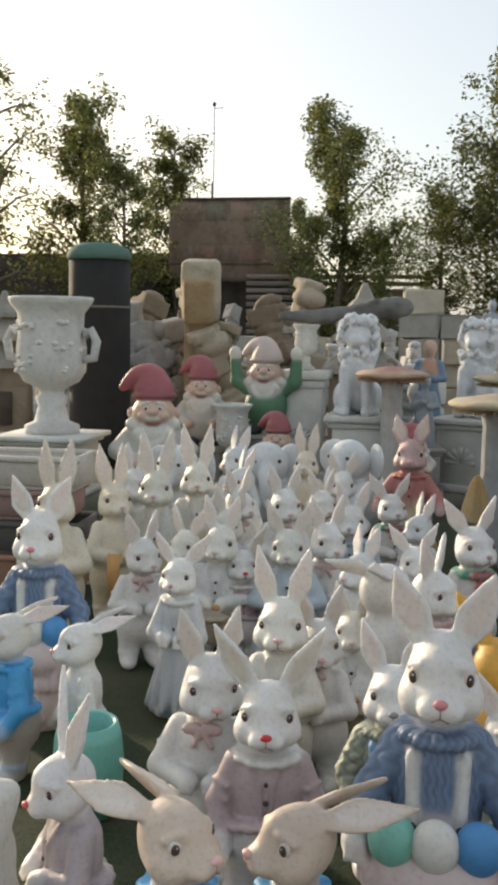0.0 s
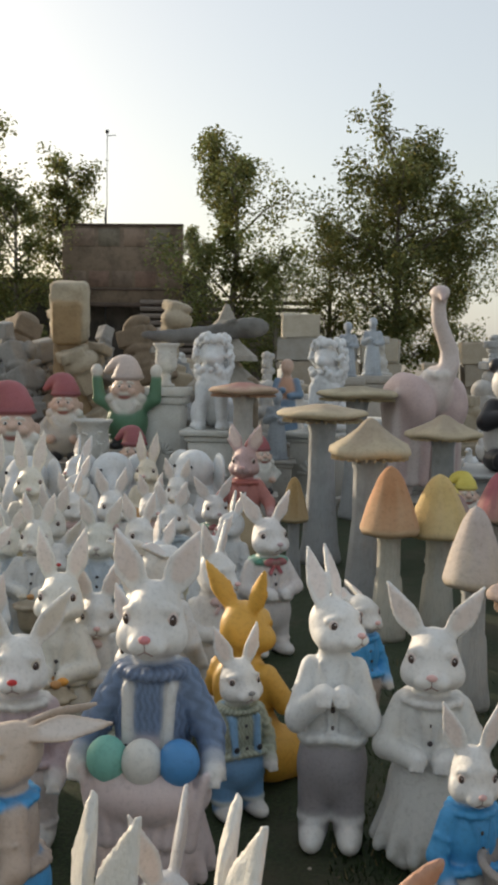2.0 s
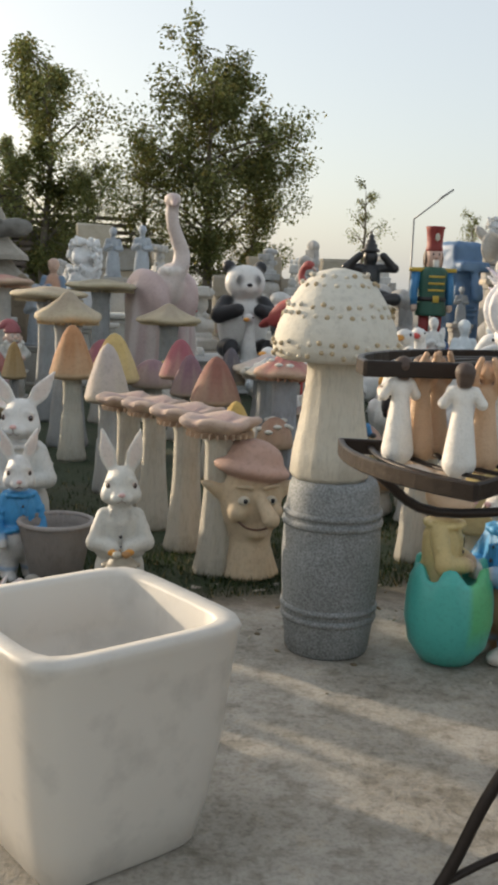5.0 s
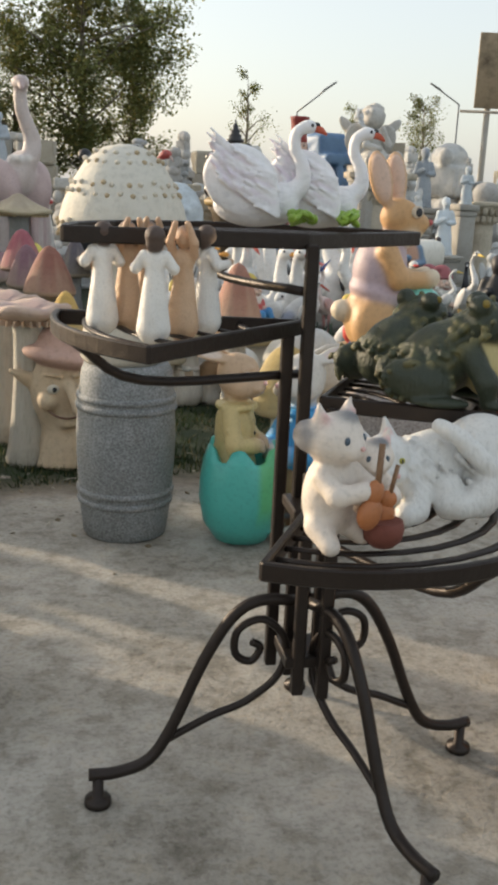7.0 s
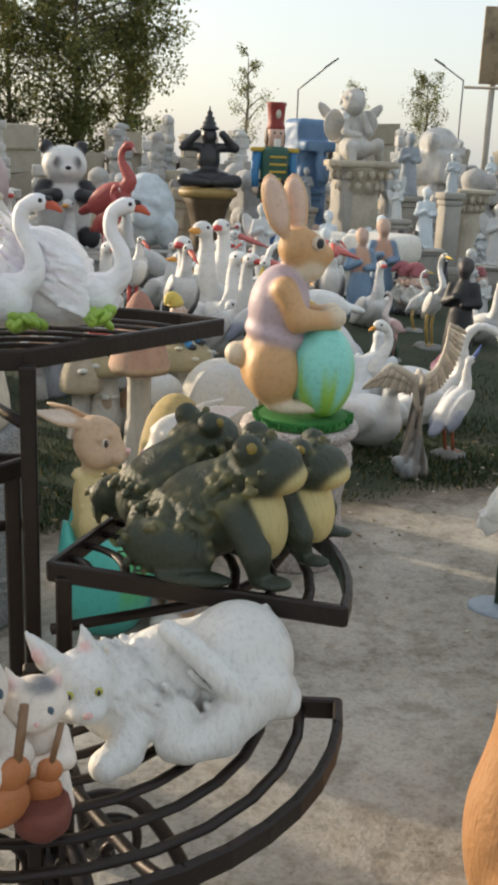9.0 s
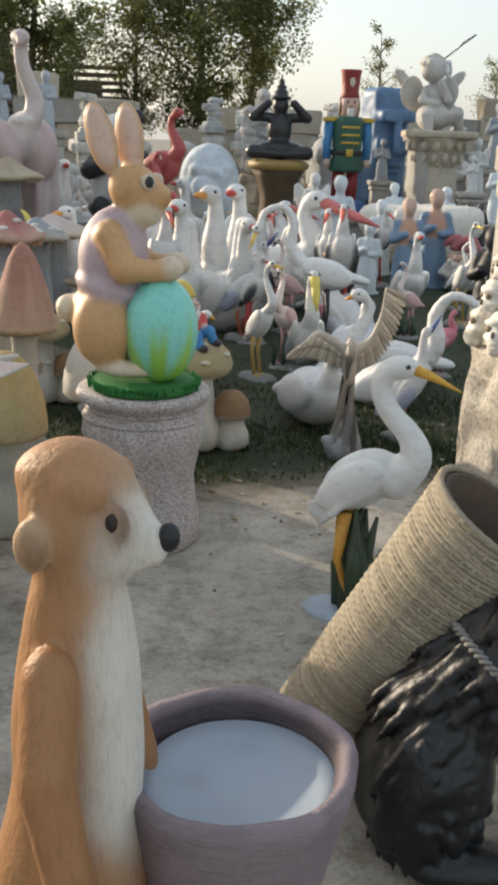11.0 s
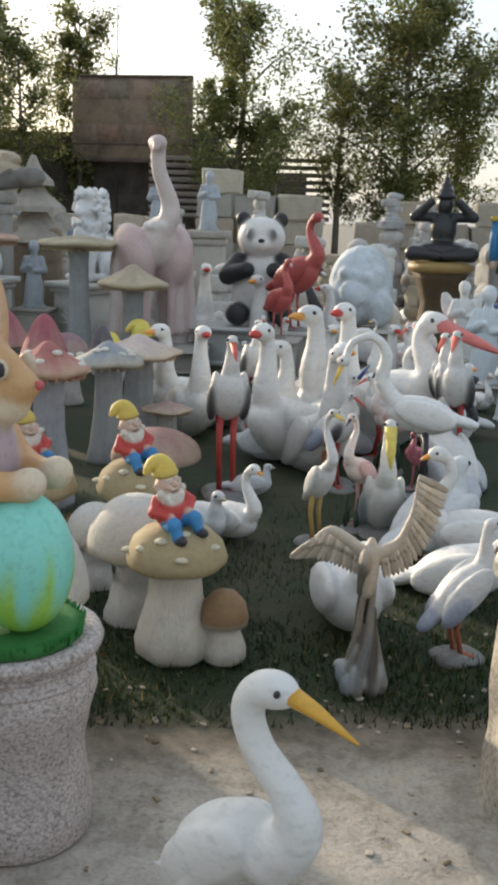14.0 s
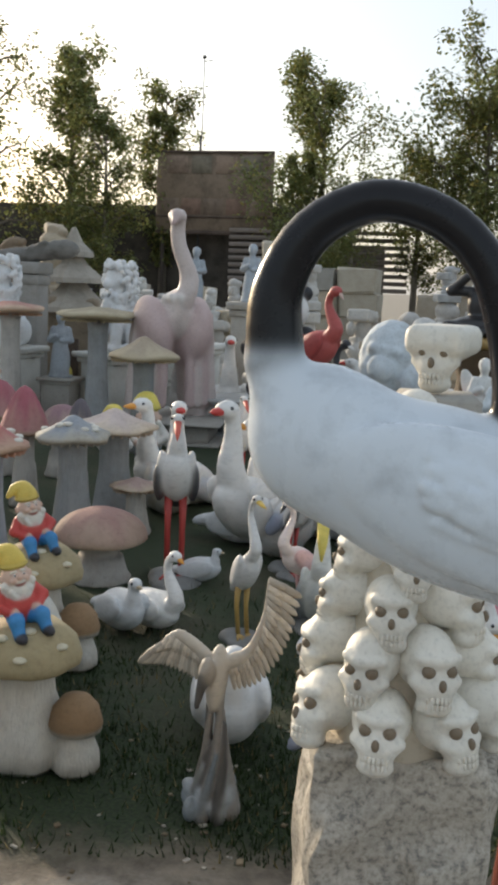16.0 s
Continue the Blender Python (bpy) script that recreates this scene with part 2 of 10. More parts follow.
        near = np.stack([p["fn"](V) for p in prims], 1)
        w = np.exp(-(near - near.min(1, keepdims=True)) / (soft or cell * 0.5))
        cols = (w @ np.array([p["col"] for p in prims], float)) / w.sum(1, keepdims=True)
        if lump:
            V = V + np.array([noise.noise_vector(Vector(p) * 9 + Vector((seed, 0, 0))) for p in V]) * lump
        return self.add(V, F.tolist(), cols)

    def mesh(self, name, mat, smooth=True):
        me = bpy.data.meshes.new(name)
        v = np.concatenate(self.v)
        me.from_pydata(v.tolist(), [], self.f)
        ca = me.color_attributes.new("paint", "FLOAT_COLOR", "POINT")
        c = np.concatenate(self.c)
        ca.data.foreach_set("color", np.concatenate([c, np.ones((len(c), 1))], 1).astype(np.float32).ravel())
        me.materials.append(mat)
        if smooth:
            me.shade_smooth()
        return me


def E(c, r, col, rot=(0, 0, 0), k=0.03):
    """An egg-shaped form."""
    c, r = np.array(c, float), np.array(r if not isinstance(r, (int, float)) else (r, r, r), float)
    R = np.array(pose(0, 0, 0, *rot).to_3x3())
    ext = np.sqrt((R ** 2) @ (r ** 2))

    def fn(P):
        q = (P - c) @ R
        k0 = np.linalg.norm(q / r, axis=-1)
        k1 = np.linalg.norm(q / r ** 2, axis=-1)
        return k0 * (k0 - 1) / np.maximum(k1, 1e-6)
    return dict(fn=fn, lo=c - ext, hi=c + ext, col=col, k=k)


def C(a, b, ra, rb, col, k=0.03):
    """A limb that tapers from a to b."""
    a, b = np.array(a, float), np.array(b, float)
    d = b - a

    def fn(P):
        q = P - a
        h = np.clip((q @ d) / (d @ d), 0, 1)
        return np.linalg.norm(q - h[..., None] * d, axis=-1) - (ra + (rb - ra) * h)
    return dict(fn=fn, lo=np.minimum(a - ra, b - rb), hi=np.maximum(a + ra, b + rb), col=col, k=k)


def X(c, half, col, edge=0.02, rot=(0, 0, 0), k=0.02):
    """A block with round edges."""
    c, hh = np.array(c, float), np.array(half, float) - edge
    R = np.array(pose(0, 0, 0, *rot).to_3x3())
    ext = np.abs(R) @ (hh + edge)

    def fn(P):
        q = np.abs((P - c) @ R) - hh
        return np.linalg.norm(np.maximum(q, 0), axis=-1) + np.minimum(q.max(-1), 0) - edge
    return dict(fn=fn, lo=c - ext, hi=c + ext, col=col, k=k)


def limb(pts, rad, col, k=0.03):
    return [C(pts[i], pts[i + 1], rad[i], rad[i + 1], col, k) for i in range(len(pts) - 1)]


def mirror(rows):
    """Rows of E and C arguments given for one side, laid on both."""
    return [q for row in rows for q in (row(1), row(-1))]


def place(name, me, x, y, z=0.0, yaw=0.0, size=1.0, label="", category="statue", group="", tilt=(0, 0)):
    """A one-mesh thing."""
    ob = new(name, me)
    ob.matrix_world = pose(x, y, z, tilt[0], tilt[1], yaw) @ Matrix.Diagonal((size, size, size, 1))
    return tagged(ob, label, category, group)


def thing(name, x, y, z=0.0, yaw=0.0, size=1.0, label="", category="", group="", kind=""):
    """The base of a thing that has parts."""
    ob = new(name)
    ob.empty_display_size = 0.05
    ob.matrix_world = pose(x, y, z, 0, 0, yaw) @ Matrix.Diagonal((size, size, size, 1))
    return tagged(ob, label, category, group, kind)


def part(name, me, parent, label="", m=None):
    """One mesh under a thing or under a part."""
    ob = new(name, me)
    ob.parent = parent
    if m is not None:
        ob.matrix_basis = m
    if label:
        ob["label"] = label
    return ob


MADE = {}


def once(key, fn):
    """A mesh that is made the first time and shared from then on."""
    if key not in MADE:
        MADE[key] = fn()
    return MADE[key]


WHITE, CREAM, CHALK = (0.70, 0.69, 0.665), (0.68, 0.62, 0.50), (0.64, 0.66, 0.67)
PINK, ROSE, RED = (0.72, 0.45, 0.42), (0.45, 0.12, 0.16), (0.50, 0.04, 0.04)
BLUE, SKYBLUE, NAVY = (0.12, 0.18, 0.30), (0.06, 0.33, 0.66), (0.03, 0.06, 0.20)
DARK, BLACK, GREY = (0.03, 0.03, 0.035), (0.015, 0.015, 0.018), (0.33, 0.33, 0.33)
ORANGE, YELLOW, TAN = (0.72, 0.33, 0.06), (0.75, 0.52, 0.10), (0.52, 0.34, 0.18)
GREEN, MINT, TEAL = (0.06, 0.16, 0.05), (0.22, 0.62, 0.50), (0.03, 0.45, 0.42)
BROWN, RUST, LILAC = (0.22, 0.12, 0.06), (0.42, 0.14, 0.08), (0.42, 0.33, 0.36)


# ---- ground: one sheet; slab, verge, lawn and far dust ----
def ground_material():
    m, t, p = nodes_of("yard_ground")
    co = t.nodes.new("ShaderNodeTexCoord")
    sep = t.nodes.new("ShaderNodeSeparateXYZ")
    t.links.new(co.outputs["Object"], sep.inputs[0])

    def math_node(op, a, b):
        n = t.nodes.new("ShaderNodeMath")
        n.operation = op
        for s, v in ((n.inputs[0], a), (n.inputs[1], b)):
            if isinstance(v, (int, float)):
                s.default_value = v
            else:
                t.links.new(v, s)
        return n.outputs[0]
    edge = math_node("ADD", math_node("MULTIPLY", sep.outputs[0], 0.24), 1.20)
    away = math_node("SUBTRACT", sep.outputs[1], edge)
    wob = noise_node(t, 2.2, 6, 0.7)
    away = math_node("ADD", away, math_node("MULTIPLY", math_node("SUBTRACT", wob.outputs[0], 0.5), 0.5))
    big, mid, fine = noise_node(t, 1.3, 6, 0.65), noise_node(t, 7.0, 6, 0.7), noise_node(t, 70.0, 4, 0.6)
    slab = ramp(t, big.outputs[0], [(0.36, (0.27, 0.245, 0.205)), (0.49, (0.36, 0.33, 0.28)), (0.62, (0.46, 0.425, 0.37))])
    stain = ramp(t, mid.outputs[0], [(0.40, (0.66, 0.64, 0.60)), (0.49, (0.93, 0.92, 0.91)), (0.56, (1, 1, 1)), (0.62, (1.0, 0.96, 0.90))])
    grit = ramp(t, fine.outputs[0], [(0.30, (0.72, 0.72, 0.72)), (0.52, (1, 1, 1))])
    pits = noise_node(t, 24.0, 5, 0.65)
    pit = ramp(t, pits.outputs[0], [(0.38, (0.66, 0.65, 0.62)), (0.50, (1, 1, 1))])
    slab = mix(t, 1.0, mix(t, 0.85, slab.outputs[0], stain.outputs[0], "MULTIPLY"), grit.outputs[0], "MULTIPLY")
    slab = mix(t, ramp(t, big.outputs[0], [(0.42, (0.9, 0.9, 0.9)), (0.58, (0.25, 0.25, 0.25))]).outputs[0], slab, mix(t, 1.0, slab, pit.outputs[0], "MULTIPLY"))
    dirt = ramp(t, mid.outputs[0], [(0.35, (0.10, 0.08, 0.06)), (0.65, (0.24, 0.20, 0.15))])
    turf = ramp(t, fine.outputs[0], [(0.35, (0.009, 0.015, 0.005)), (0.65, (0.030, 0.049, 0.014))])
    turf = mix(t, ramp(t, big.outputs[0], [(0.5, (0, 0, 0)), (0.68, (0.6, 0.6, 0.6))]).outputs[0], turf.outputs[0], (0.07, 0.055, 0.035))
    dust = mix(t, mid.outputs[0], (0.22, 0.19, 0.15), (0.32, 0.29, 0.24))
    step = lambda lo, hi: ramp(t, math_node("ADD", math_node("MULTIPLY", away, 0.05), 0.5), [(0.5 + lo * 0.05, (0, 0, 0)), (0.5 + hi * 0.05, (1, 1, 1))]).outputs[0]
    col = mix(t, step(-0.12, 0.02), slab, dirt.outputs[0])
    col = mix(t, step(0.05, 0.28), col, turf)
    col = mix(t, step(8.2, 9.4), col, dust)
    t.links.new(col, p.inputs["Base Color"])
    p.inputs["Roughness"].default_value = 0.9
    n = bump(t, p, mid.outputs[0], 0.6, 0.02)
    bump(t, p, fine.outputs[0], 0.5, 0.006, n)
    return m


GROUND = ground_material()
me = bpy.data.meshes.new("ground")
R = 900
me.from_pydata([(-R, -R, 0), (R, -R, 0), (R, R, 0), (-R, R, 0)], [], [(0, 1, 2, 3)])
me.materials.append(GROUND)
tagged(new("ground", me), "grey worn concrete yard with a strip of lawn", "ground", "", "structure")


def verge(x):
    return 1.20 + 0.24 * x


# grass blades along the open lawn
rnd = np.random.RandomState(3)
gv, gf, gc = [], [], []
for i in range(34000):
    x = rnd.uniform(1.2, 6.6)
    y = verge(x) + 0.12 + abs(rnd.normal(0, 1.1))
    if math.sin(x * 5.1) + math.sin(y * 7.3 + x) + rnd.normal(0, 0.8) < -0.9:
        continue
    a, h, w = rnd.uniform(0, 6.28), rnd.uniform(0.012, 0.045), 0.0035
    dx, dy = w * math.cos(a), w * math.sin(a)
    lx, ly = rnd.normal(0, 0.012, 2)
    k = len(gv)
    gv += [(x - dx, y - dy, 0), (x + dx, y + dy, 0), (x + lx, y + ly, h)]
    gf.append((k, k + 1, k + 2))
    s = rnd.uniform(0.6, 1.3)
    gc += [(0.027 * s, 0.048 * s, 0.013 * s)] * 3 if rnd.rand() < 0.88 else [(0.20 * s, 0.16 * s, 0.07 * s)] * 3
g = Geo().add(gv, gf, gc)
tagged(new("grass", g.mesh("grass", LEAF, False)), "short patchy green lawn grass", "grass", "", "stuff")
# fallen leaves and crumbs of stone on the lawn's edge and the slab
g = Geo()
rnd = random.Random(12)
for i in range(420):
    x = rnd.uniform(1.0, 6.6)
    y = verge(x) + rnd.gauss(0.1, 0.5)
    s = rnd.uniform(0.004, 0.013)
    c = rnd.choice([(0.40, 0.36, 0.30), (0.28, 0.22, 0.14), (0.16, 0.12, 0.07), (0.46, 0.42, 0.34)])
    g.box((x, y, s * 0.3), (s, s * rnd.uniform(0.4, 1), s * 0.3), c, s * 0.2, (rnd.uniform(-15, 15), rnd.uniform(-15, 15), rnd.uniform(0, 180)))
tagged(new("litter", g.mesh("litter", MATTE, False)), "dry fallen leaves and stone crumbs", "debris", "", "stuff")


# ---- trees ----
def tree(x, y, h, w, seed, label, dens=1.0, trunk_h=0.25, slim=1.0):
    """A tapered trunk with limbs and a loose crown of many small leaves."""
    rnd = np.random.RandomState(seed)
    T = thing("tree", x, y, 0, 0, 1, label, "tree", "trees behind the yard")
    g = Geo()
    sway = rnd.normal(0, 0.025 * h, 2)
    spine = [(0, 0, 0), (sway[0] * 0.3, sway[1] * 0.3, h * 0.3), (sway[0], sway[1], h * 0.62), (sway[0] * 0.6, sway[1] * 0.6, h * 0.96)]
    g.tube(spine, [h * 0.022, h * 0.017, h * 0.010, h * 0.002], (0.22, 0.19, 0.15), 8)
    tips = []
    for i in range(int(26 * slim)):
        u = trunk_h + (0.97 - trunk_h) * (i + rnd.rand()) / int(26 * slim)
        z0 = h * u
        c = np.array((np.interp(u, (0, .3, .62, .96), [s[0] for s in spine]), np.interp(u, (0, .3, .62, .96), [s[1] for s in spine]), z0))
        a = i * 2.4 + rnd.uniform(-1.2, 1.2)
        reach = w * 0.5 * (0.35 + 0.65 * math.sin(math.pi * min(1, (u - trunk_h * 0.6) / (1.02 - trunk_h * 0.6)) ** 0.8)) * rnd.uniform(0.35, 1.15)
        e = c + np.array((reach * math.cos(a), reach * math.sin(a), reach * rnd.uniform(0.2, 1.1)))
        m = (c + e) / 2 + np.array((0, 0, 0.1 * reach))
        g.tube([tuple(c), tuple(m), tuple(e)], [h * 0.006, h * 0.004, h * 0.0012], (0.22, 0.19, 0.15), 5)
        for q in np.linspace(0.35, 1.0, 5):
            tips.append((c * (1 - q) + e * q, reach * 0.20 + 0.016 * h))
    part("trunk", g.mesh("trunk", BARK), T)
    v, f, c = [], [], []
    for p, r in tips:
        tone = rnd.uniform(0.7, 1.25)
        for k in range(1 + (rnd.rand() < 0.75)):
            q0 = p + np.clip(rnd.normal(0, 1, 3), -1.4, 1.4) * r * 0.7
            for i in range(int(52 * dens)):
                q = q0 + np.clip(rnd.normal(0, 1, 3), -1.7, 1.7) * (0.40, 0.40, 0.46) * np.array(r) * 1.15
                a, b = rnd.uniform(0, 6.28), rnd.uniform(-1.2, 0.5)
                L, W = h * rnd.uniform(0.013, 0.023), h * 0.0062
                d = np.array((math.cos(a) * math.cos(b), math.sin(a) * math.cos(b), math.sin(b))) * L
                s = np.array((-math.sin(a), math.cos(a), rnd.uniform(-0.6, 0.6))) * W
                n = len(v)
                v += [q, q + d * 0.45 + s, q + d, q + d * 0.45 - s]
                f.append((n, n + 1, n + 2, n + 3))
                t = tone * rnd.uniform(0.7, 1.3)
                col = (0.21 * t, 0.235 * t, 0.085 * t) if rnd.rand() < 0.8 else (0.30 * t, 0.265 * t, 0.085 * t)
                c += [col] * 4
    part("crown", Geo().add(v, f, c).mesh("crown", LEAF, False), T)


# ---- far backdrop ----
tree(-4.5, 45, 11.1, 6.0, 1, "slender green eucalyptus tree behind the yard wall", 1.5, 0.08)
tree(3.3, 44, 10.9, 7.6, 2, "broad dense green tree behind the stacked blocks", 1.6, 0.12, 1.35)
tree(5.3, 46, 8.8, 4.6, 3, "rounded green tree beside the broad tree", 1.25, 0.2)
tree(0.2, 46, 8.0, 4.0, 4, "thin green tree with gaps in its crown", 0.8, 0.2)
tree(-16.8, 45, 12.6, 5.4, 5, "tall thin green tree behind the dark wall", 1.0, 0.2)
tree(-13.0, 48, 11.4, 5.0, 6, "green tree beside the old signboard", 0.9, 0.2)
tree(-20.6, 43, 13.6, 5.6, 7, "tall dark green tree behind the dark wall", 0.35, 0.15, 0.8)
tree(-24.0, 44, 9.0, 6.0, 8, "dark bushy tree behind the dark wall", 1.2, 0.1)
tree(-7.2, 52, 8.6, 3.4, 9, "yellowish young tree behind the signboard", 0.8, 0.2)
tree(13.2, 60, 8.0, 3.0, 10, "sparse sapling beside the road", 0.25, 0.3, 0.5)
tree(25.2, 62, 7.2, 4.0, 11, "small round green tree beside the street lamp", 0.7, 0.2, 0.7)
tree(21.0, 63, 6.6, 3.0, 14, "thin grey-green sapling with few leaves", 0.35, 0.3, 0.6)
tree(-14.0, 43, 9.0, 4.5, 12, "green bush tree in front of the dark wall", 1.0, 0.1)
tree(-2.0, 42, 6.0, 4.2, 13, "low dark green tree at the foot of the wall", 1.3, 0.05)

PLASTER = painted("dirty_board", 0.8, (0.03, 0.022, 0.018), 0.95, 5, 0.4, 0.9)
B = thing("signboard", -9.95, 46.8, 0, 1.5, 1, "large weathered brown signboard with faded panels", "signboard")
g = Geo().box((0, 0.1, 6.15), (2.98, 0.08, 1.95), (0.26, 0.195, 0.14), 0.03)
part("board", g.mesh("board", PLASTER), B)
for z, h in ((8.05, 0.06), (4.95, 0.05), (4.2, 0.10)):
    part("rail", Geo().box((0, -0.02, z), (3.0, 0.05, h), (0.14, 0.10, 0.08), 0.02).mesh("rail", PLASTER), B)
rnd = random.Random(4)
for i in range(5):
    part("faded_panel", Geo().box((-2.3 + 1.15 * i, 0.005, 5.45), (0.5, 0.02, 0.38), (0.27 + 0.04 * (i % 2), 0.20, 0.15), 0.01).mesh("faded_panel", PLASTER), B)
for i in range(4):
    part("faded_panel", Geo().box((-1.9 + 1.25 * i, 0.005, 7.45), (0.52, 0.02, 0.42), (0.33 - 0.05 * (i % 2), 0.24, 0.18), 0.01).mesh("faded_panel", PLASTER), B)
for x in (-2.7, 2.7):
    part("post", Geo().tube([(x, 0.3, 0), (x, 0.3, 8.0)], 0.1, (0.10, 0.08, 0.07), 8).mesh("post", MATTE), B)
A = thing("antenna_mast", -10.95, 47.5, 0, 0, 1, "thin metal antenna mast beside the signboard", "antenna")
part("mast", Geo().tube([(0, 0, 0), (0, 0, 8.9), (0.06, 0, 9.0), (0.06, 0, 12.6)], [0.06, 0.06, 0.025, 0.02], (0.10, 0.10, 0.10), 6).mesh("mast", IRON), A)
part("sensor", Geo().ball((0.06, 0, 12.65), 0.1, (0.08, 0.08, 0.08), 8, 6).mesh("sensor", IRON), A)
part("boom", Geo().tube([(0.06, 0, 12.45), (0.5, 0, 12.47)], 0.02, (0.1, 0.1, 0.1), 5).mesh("boom", IRON), A)
W = thing("wall_back", -14, 48.5, 0, 0, 1, "dark boundary wall with a louvred upper part", "wall", "", "structure")
part("wall_face", Geo().box((-7.5, 0, 2.8), (15.5, 0.15, 2.8), (0.10, 0.085, 0.07), 0.03).mesh("wall_face", PLASTER), W)
part("wall_face", Geo().box((10.2, 0, 1.9), (2.2, 0.15, 1.9), (0.24, 0.20, 0.17), 0.03).mesh("wall_face", PLASTER), W)
for i in range(9):
    part("slat", Geo().box((9.4, -1.9, 1.7 + 0.33 * i), (4.4, 0.05, 0.10), (0.33, 0.28, 0.25), 0.02, (25, 0, 0)).mesh("slat", MATTE), W)

for (x, kx, hx, hz, kz, s) in ((16.5, 16.45, 18.9, 7.85, 5.95, "beside the broad tree"), (27.0, 27.0, 25.0, 8.15, 7.0, "beside the brown hoarding")):
    L = thing("street_lamp", x, 60, 0, 0, 1, "grey street lamp with a slanted arm " + s, "street lamp", "street lamps")
    part("pole", Geo().tube([(0, 0, 0), (0, 0, kz)], [0.07, 0.05], (0.25, 0.25, 0.25), 8).mesh("pole", IRON), L)
    dx, dz = hx - x, hz - kz
    part("arm", Geo().tube([(0, 0, kz), (dx * 0.62, 0, kz + dz * 0.62)], 0.045, (0.25, 0.25, 0.25), 6).mesh("arm", IRON), L)
    part("lamp_head", Geo().tube([(dx * 0.55, 0, kz + dz * 0.55), (dx * 0.7, 0, kz + dz * 0.73), (dx, 0, hz)], [0.05, 0.13, 0.10], (0.10, 0.10, 0.10), 8, 0.5).mesh("lamp_head", IRON), L)
H = thing("billboard", 28.0, 60, 0, -14, 1, "brown hoarding on a steel post by the road", "billboard")
part("panel", Geo().box((4.6, 0, 9.1), (4.6, 0.12, 2.25), (0.30, 0.24, 0.16), 0.03).mesh("panel", PLASTER), H)
part("post", Geo().tube([(0.9, 0.2, 0), (0.9, 0.2, 7.0)], 0.2, (0.38, 0.36, 0.32), 10).mesh("post", MATTE), H)
part("post", Geo().tube([(8.0, 0.2, 0), (8.0, 0.2, 7.0)], 0.2, (0.38, 0.36, 0.32), 10).mesh("post", MATTE), H)
part("catwalk", Geo().tube([(-0.9, -0.4, 6.6), (9.2, -0.4, 6.6)], 0.09, (0.3, 0.28, 0.25), 6).mesh("catwalk", MATTE), H)

# stacks of cast blocks and stored pieces behind the statues
rnd = random.Random(21)
BLOCK = {}
for k in range(5):
    BLOCK[k] = Geo().box((0, 0, 0.27), (0.44, 0.3, 0.262), ((0.40, 0.36, 0.29), (0.35, 0.31, 0.25), (0.45, 0.41, 0.33), (0.31, 0.30, 0.27), (0.38, 0.33, 0.25))[k], 0.03, jitter=0.022, seed=k).mesh("block", MATTE, False)


def stack(x0, x1, y, rows, label):
    n = max(1, int((x1 - x0) / 0.92))
    S = thing("block_stack", x0, y, 0, rnd.uniform(-3, 3), 1, label, "block stack", "stacks of cast blocks")
    for r in range(rows):
        for i in range(n):
            if r > rows - 2 and rnd.random() < 0.45:
                continue
            part("block", BLOCK[rnd.randrange(5)], S, "", pose(0.46 + 0.92 * i + rnd.uniform(-.05, .05), rnd.uniform(-.12, .12), 0.53 * r, rnd.uniform(-1.5, 1.5), rnd.uniform(-1.5, 1.5), rnd.uniform(-9, 9)))


stack(-0.4, 2.7, 22.0, 5, "tall stack of pale tan cast blocks")
stack(3.0, 7.4, 24.0, 4, "long stack of pale grey cast blocks")
stack(9.0, 12.0, 25.0, 5, "stack of dusty tan cast blocks")
stack(12.4, 16.6, 26.0, 4, "low stack of grey-brown cast blocks")
stack(-9.5, -5.5, 21.0, 3, "stack of old tan cast blocks")
stack(-5.0, -1.2, 24.0, 3, "low stack of weathered cast blocks")


# ---- statues: one skin each, painted ----
def leaf(base, d, front, length, width, thick, col, k=0.012, cup=0.35, blunt=0.75):
    """A cupped ear that swells from its root and runs out to a tip."""
    base, d, f = np.array(base, float), np.array(d, float), np.array(front, float)
    d /= np.linalg.norm(d)
    f = f - d * (f @ d)
    f /= np.linalg.norm(f)
    u = np.cross(d, f)

    def fn(P):
        q = P - base
        a, x, y = (q @ d) / length, q @ u, q @ f
        s = np.clip(a, 0, 1)
        w = width * np.where(s < 0.45, 0.50 + 0.50 * np.sin(s / 0.45 * 1.5708), np.power(np.maximum(1 - s, 0.003) / 0.55, blunt))
        w = np.maximum(w, thick * 0.35)
        t = thick * (1 - 0.45 * s)
        y = y - cup * np.minimum(x * x / w, 1.6 * w)
        r = np.sqrt((x / w) ** 2 + (y / t) ** 2)
        return (r - 1) * np.minimum(w, t) * 1.3 + np.maximum(np.maximum(a - 1, -a), 0) * length
    tip = base + d * length
    pad = width + thick
    return dict(fn=fn, lo=np.minimum(base, tip) - pad, hi=np.maximum(base, tip) + pad, col=col, k=k)


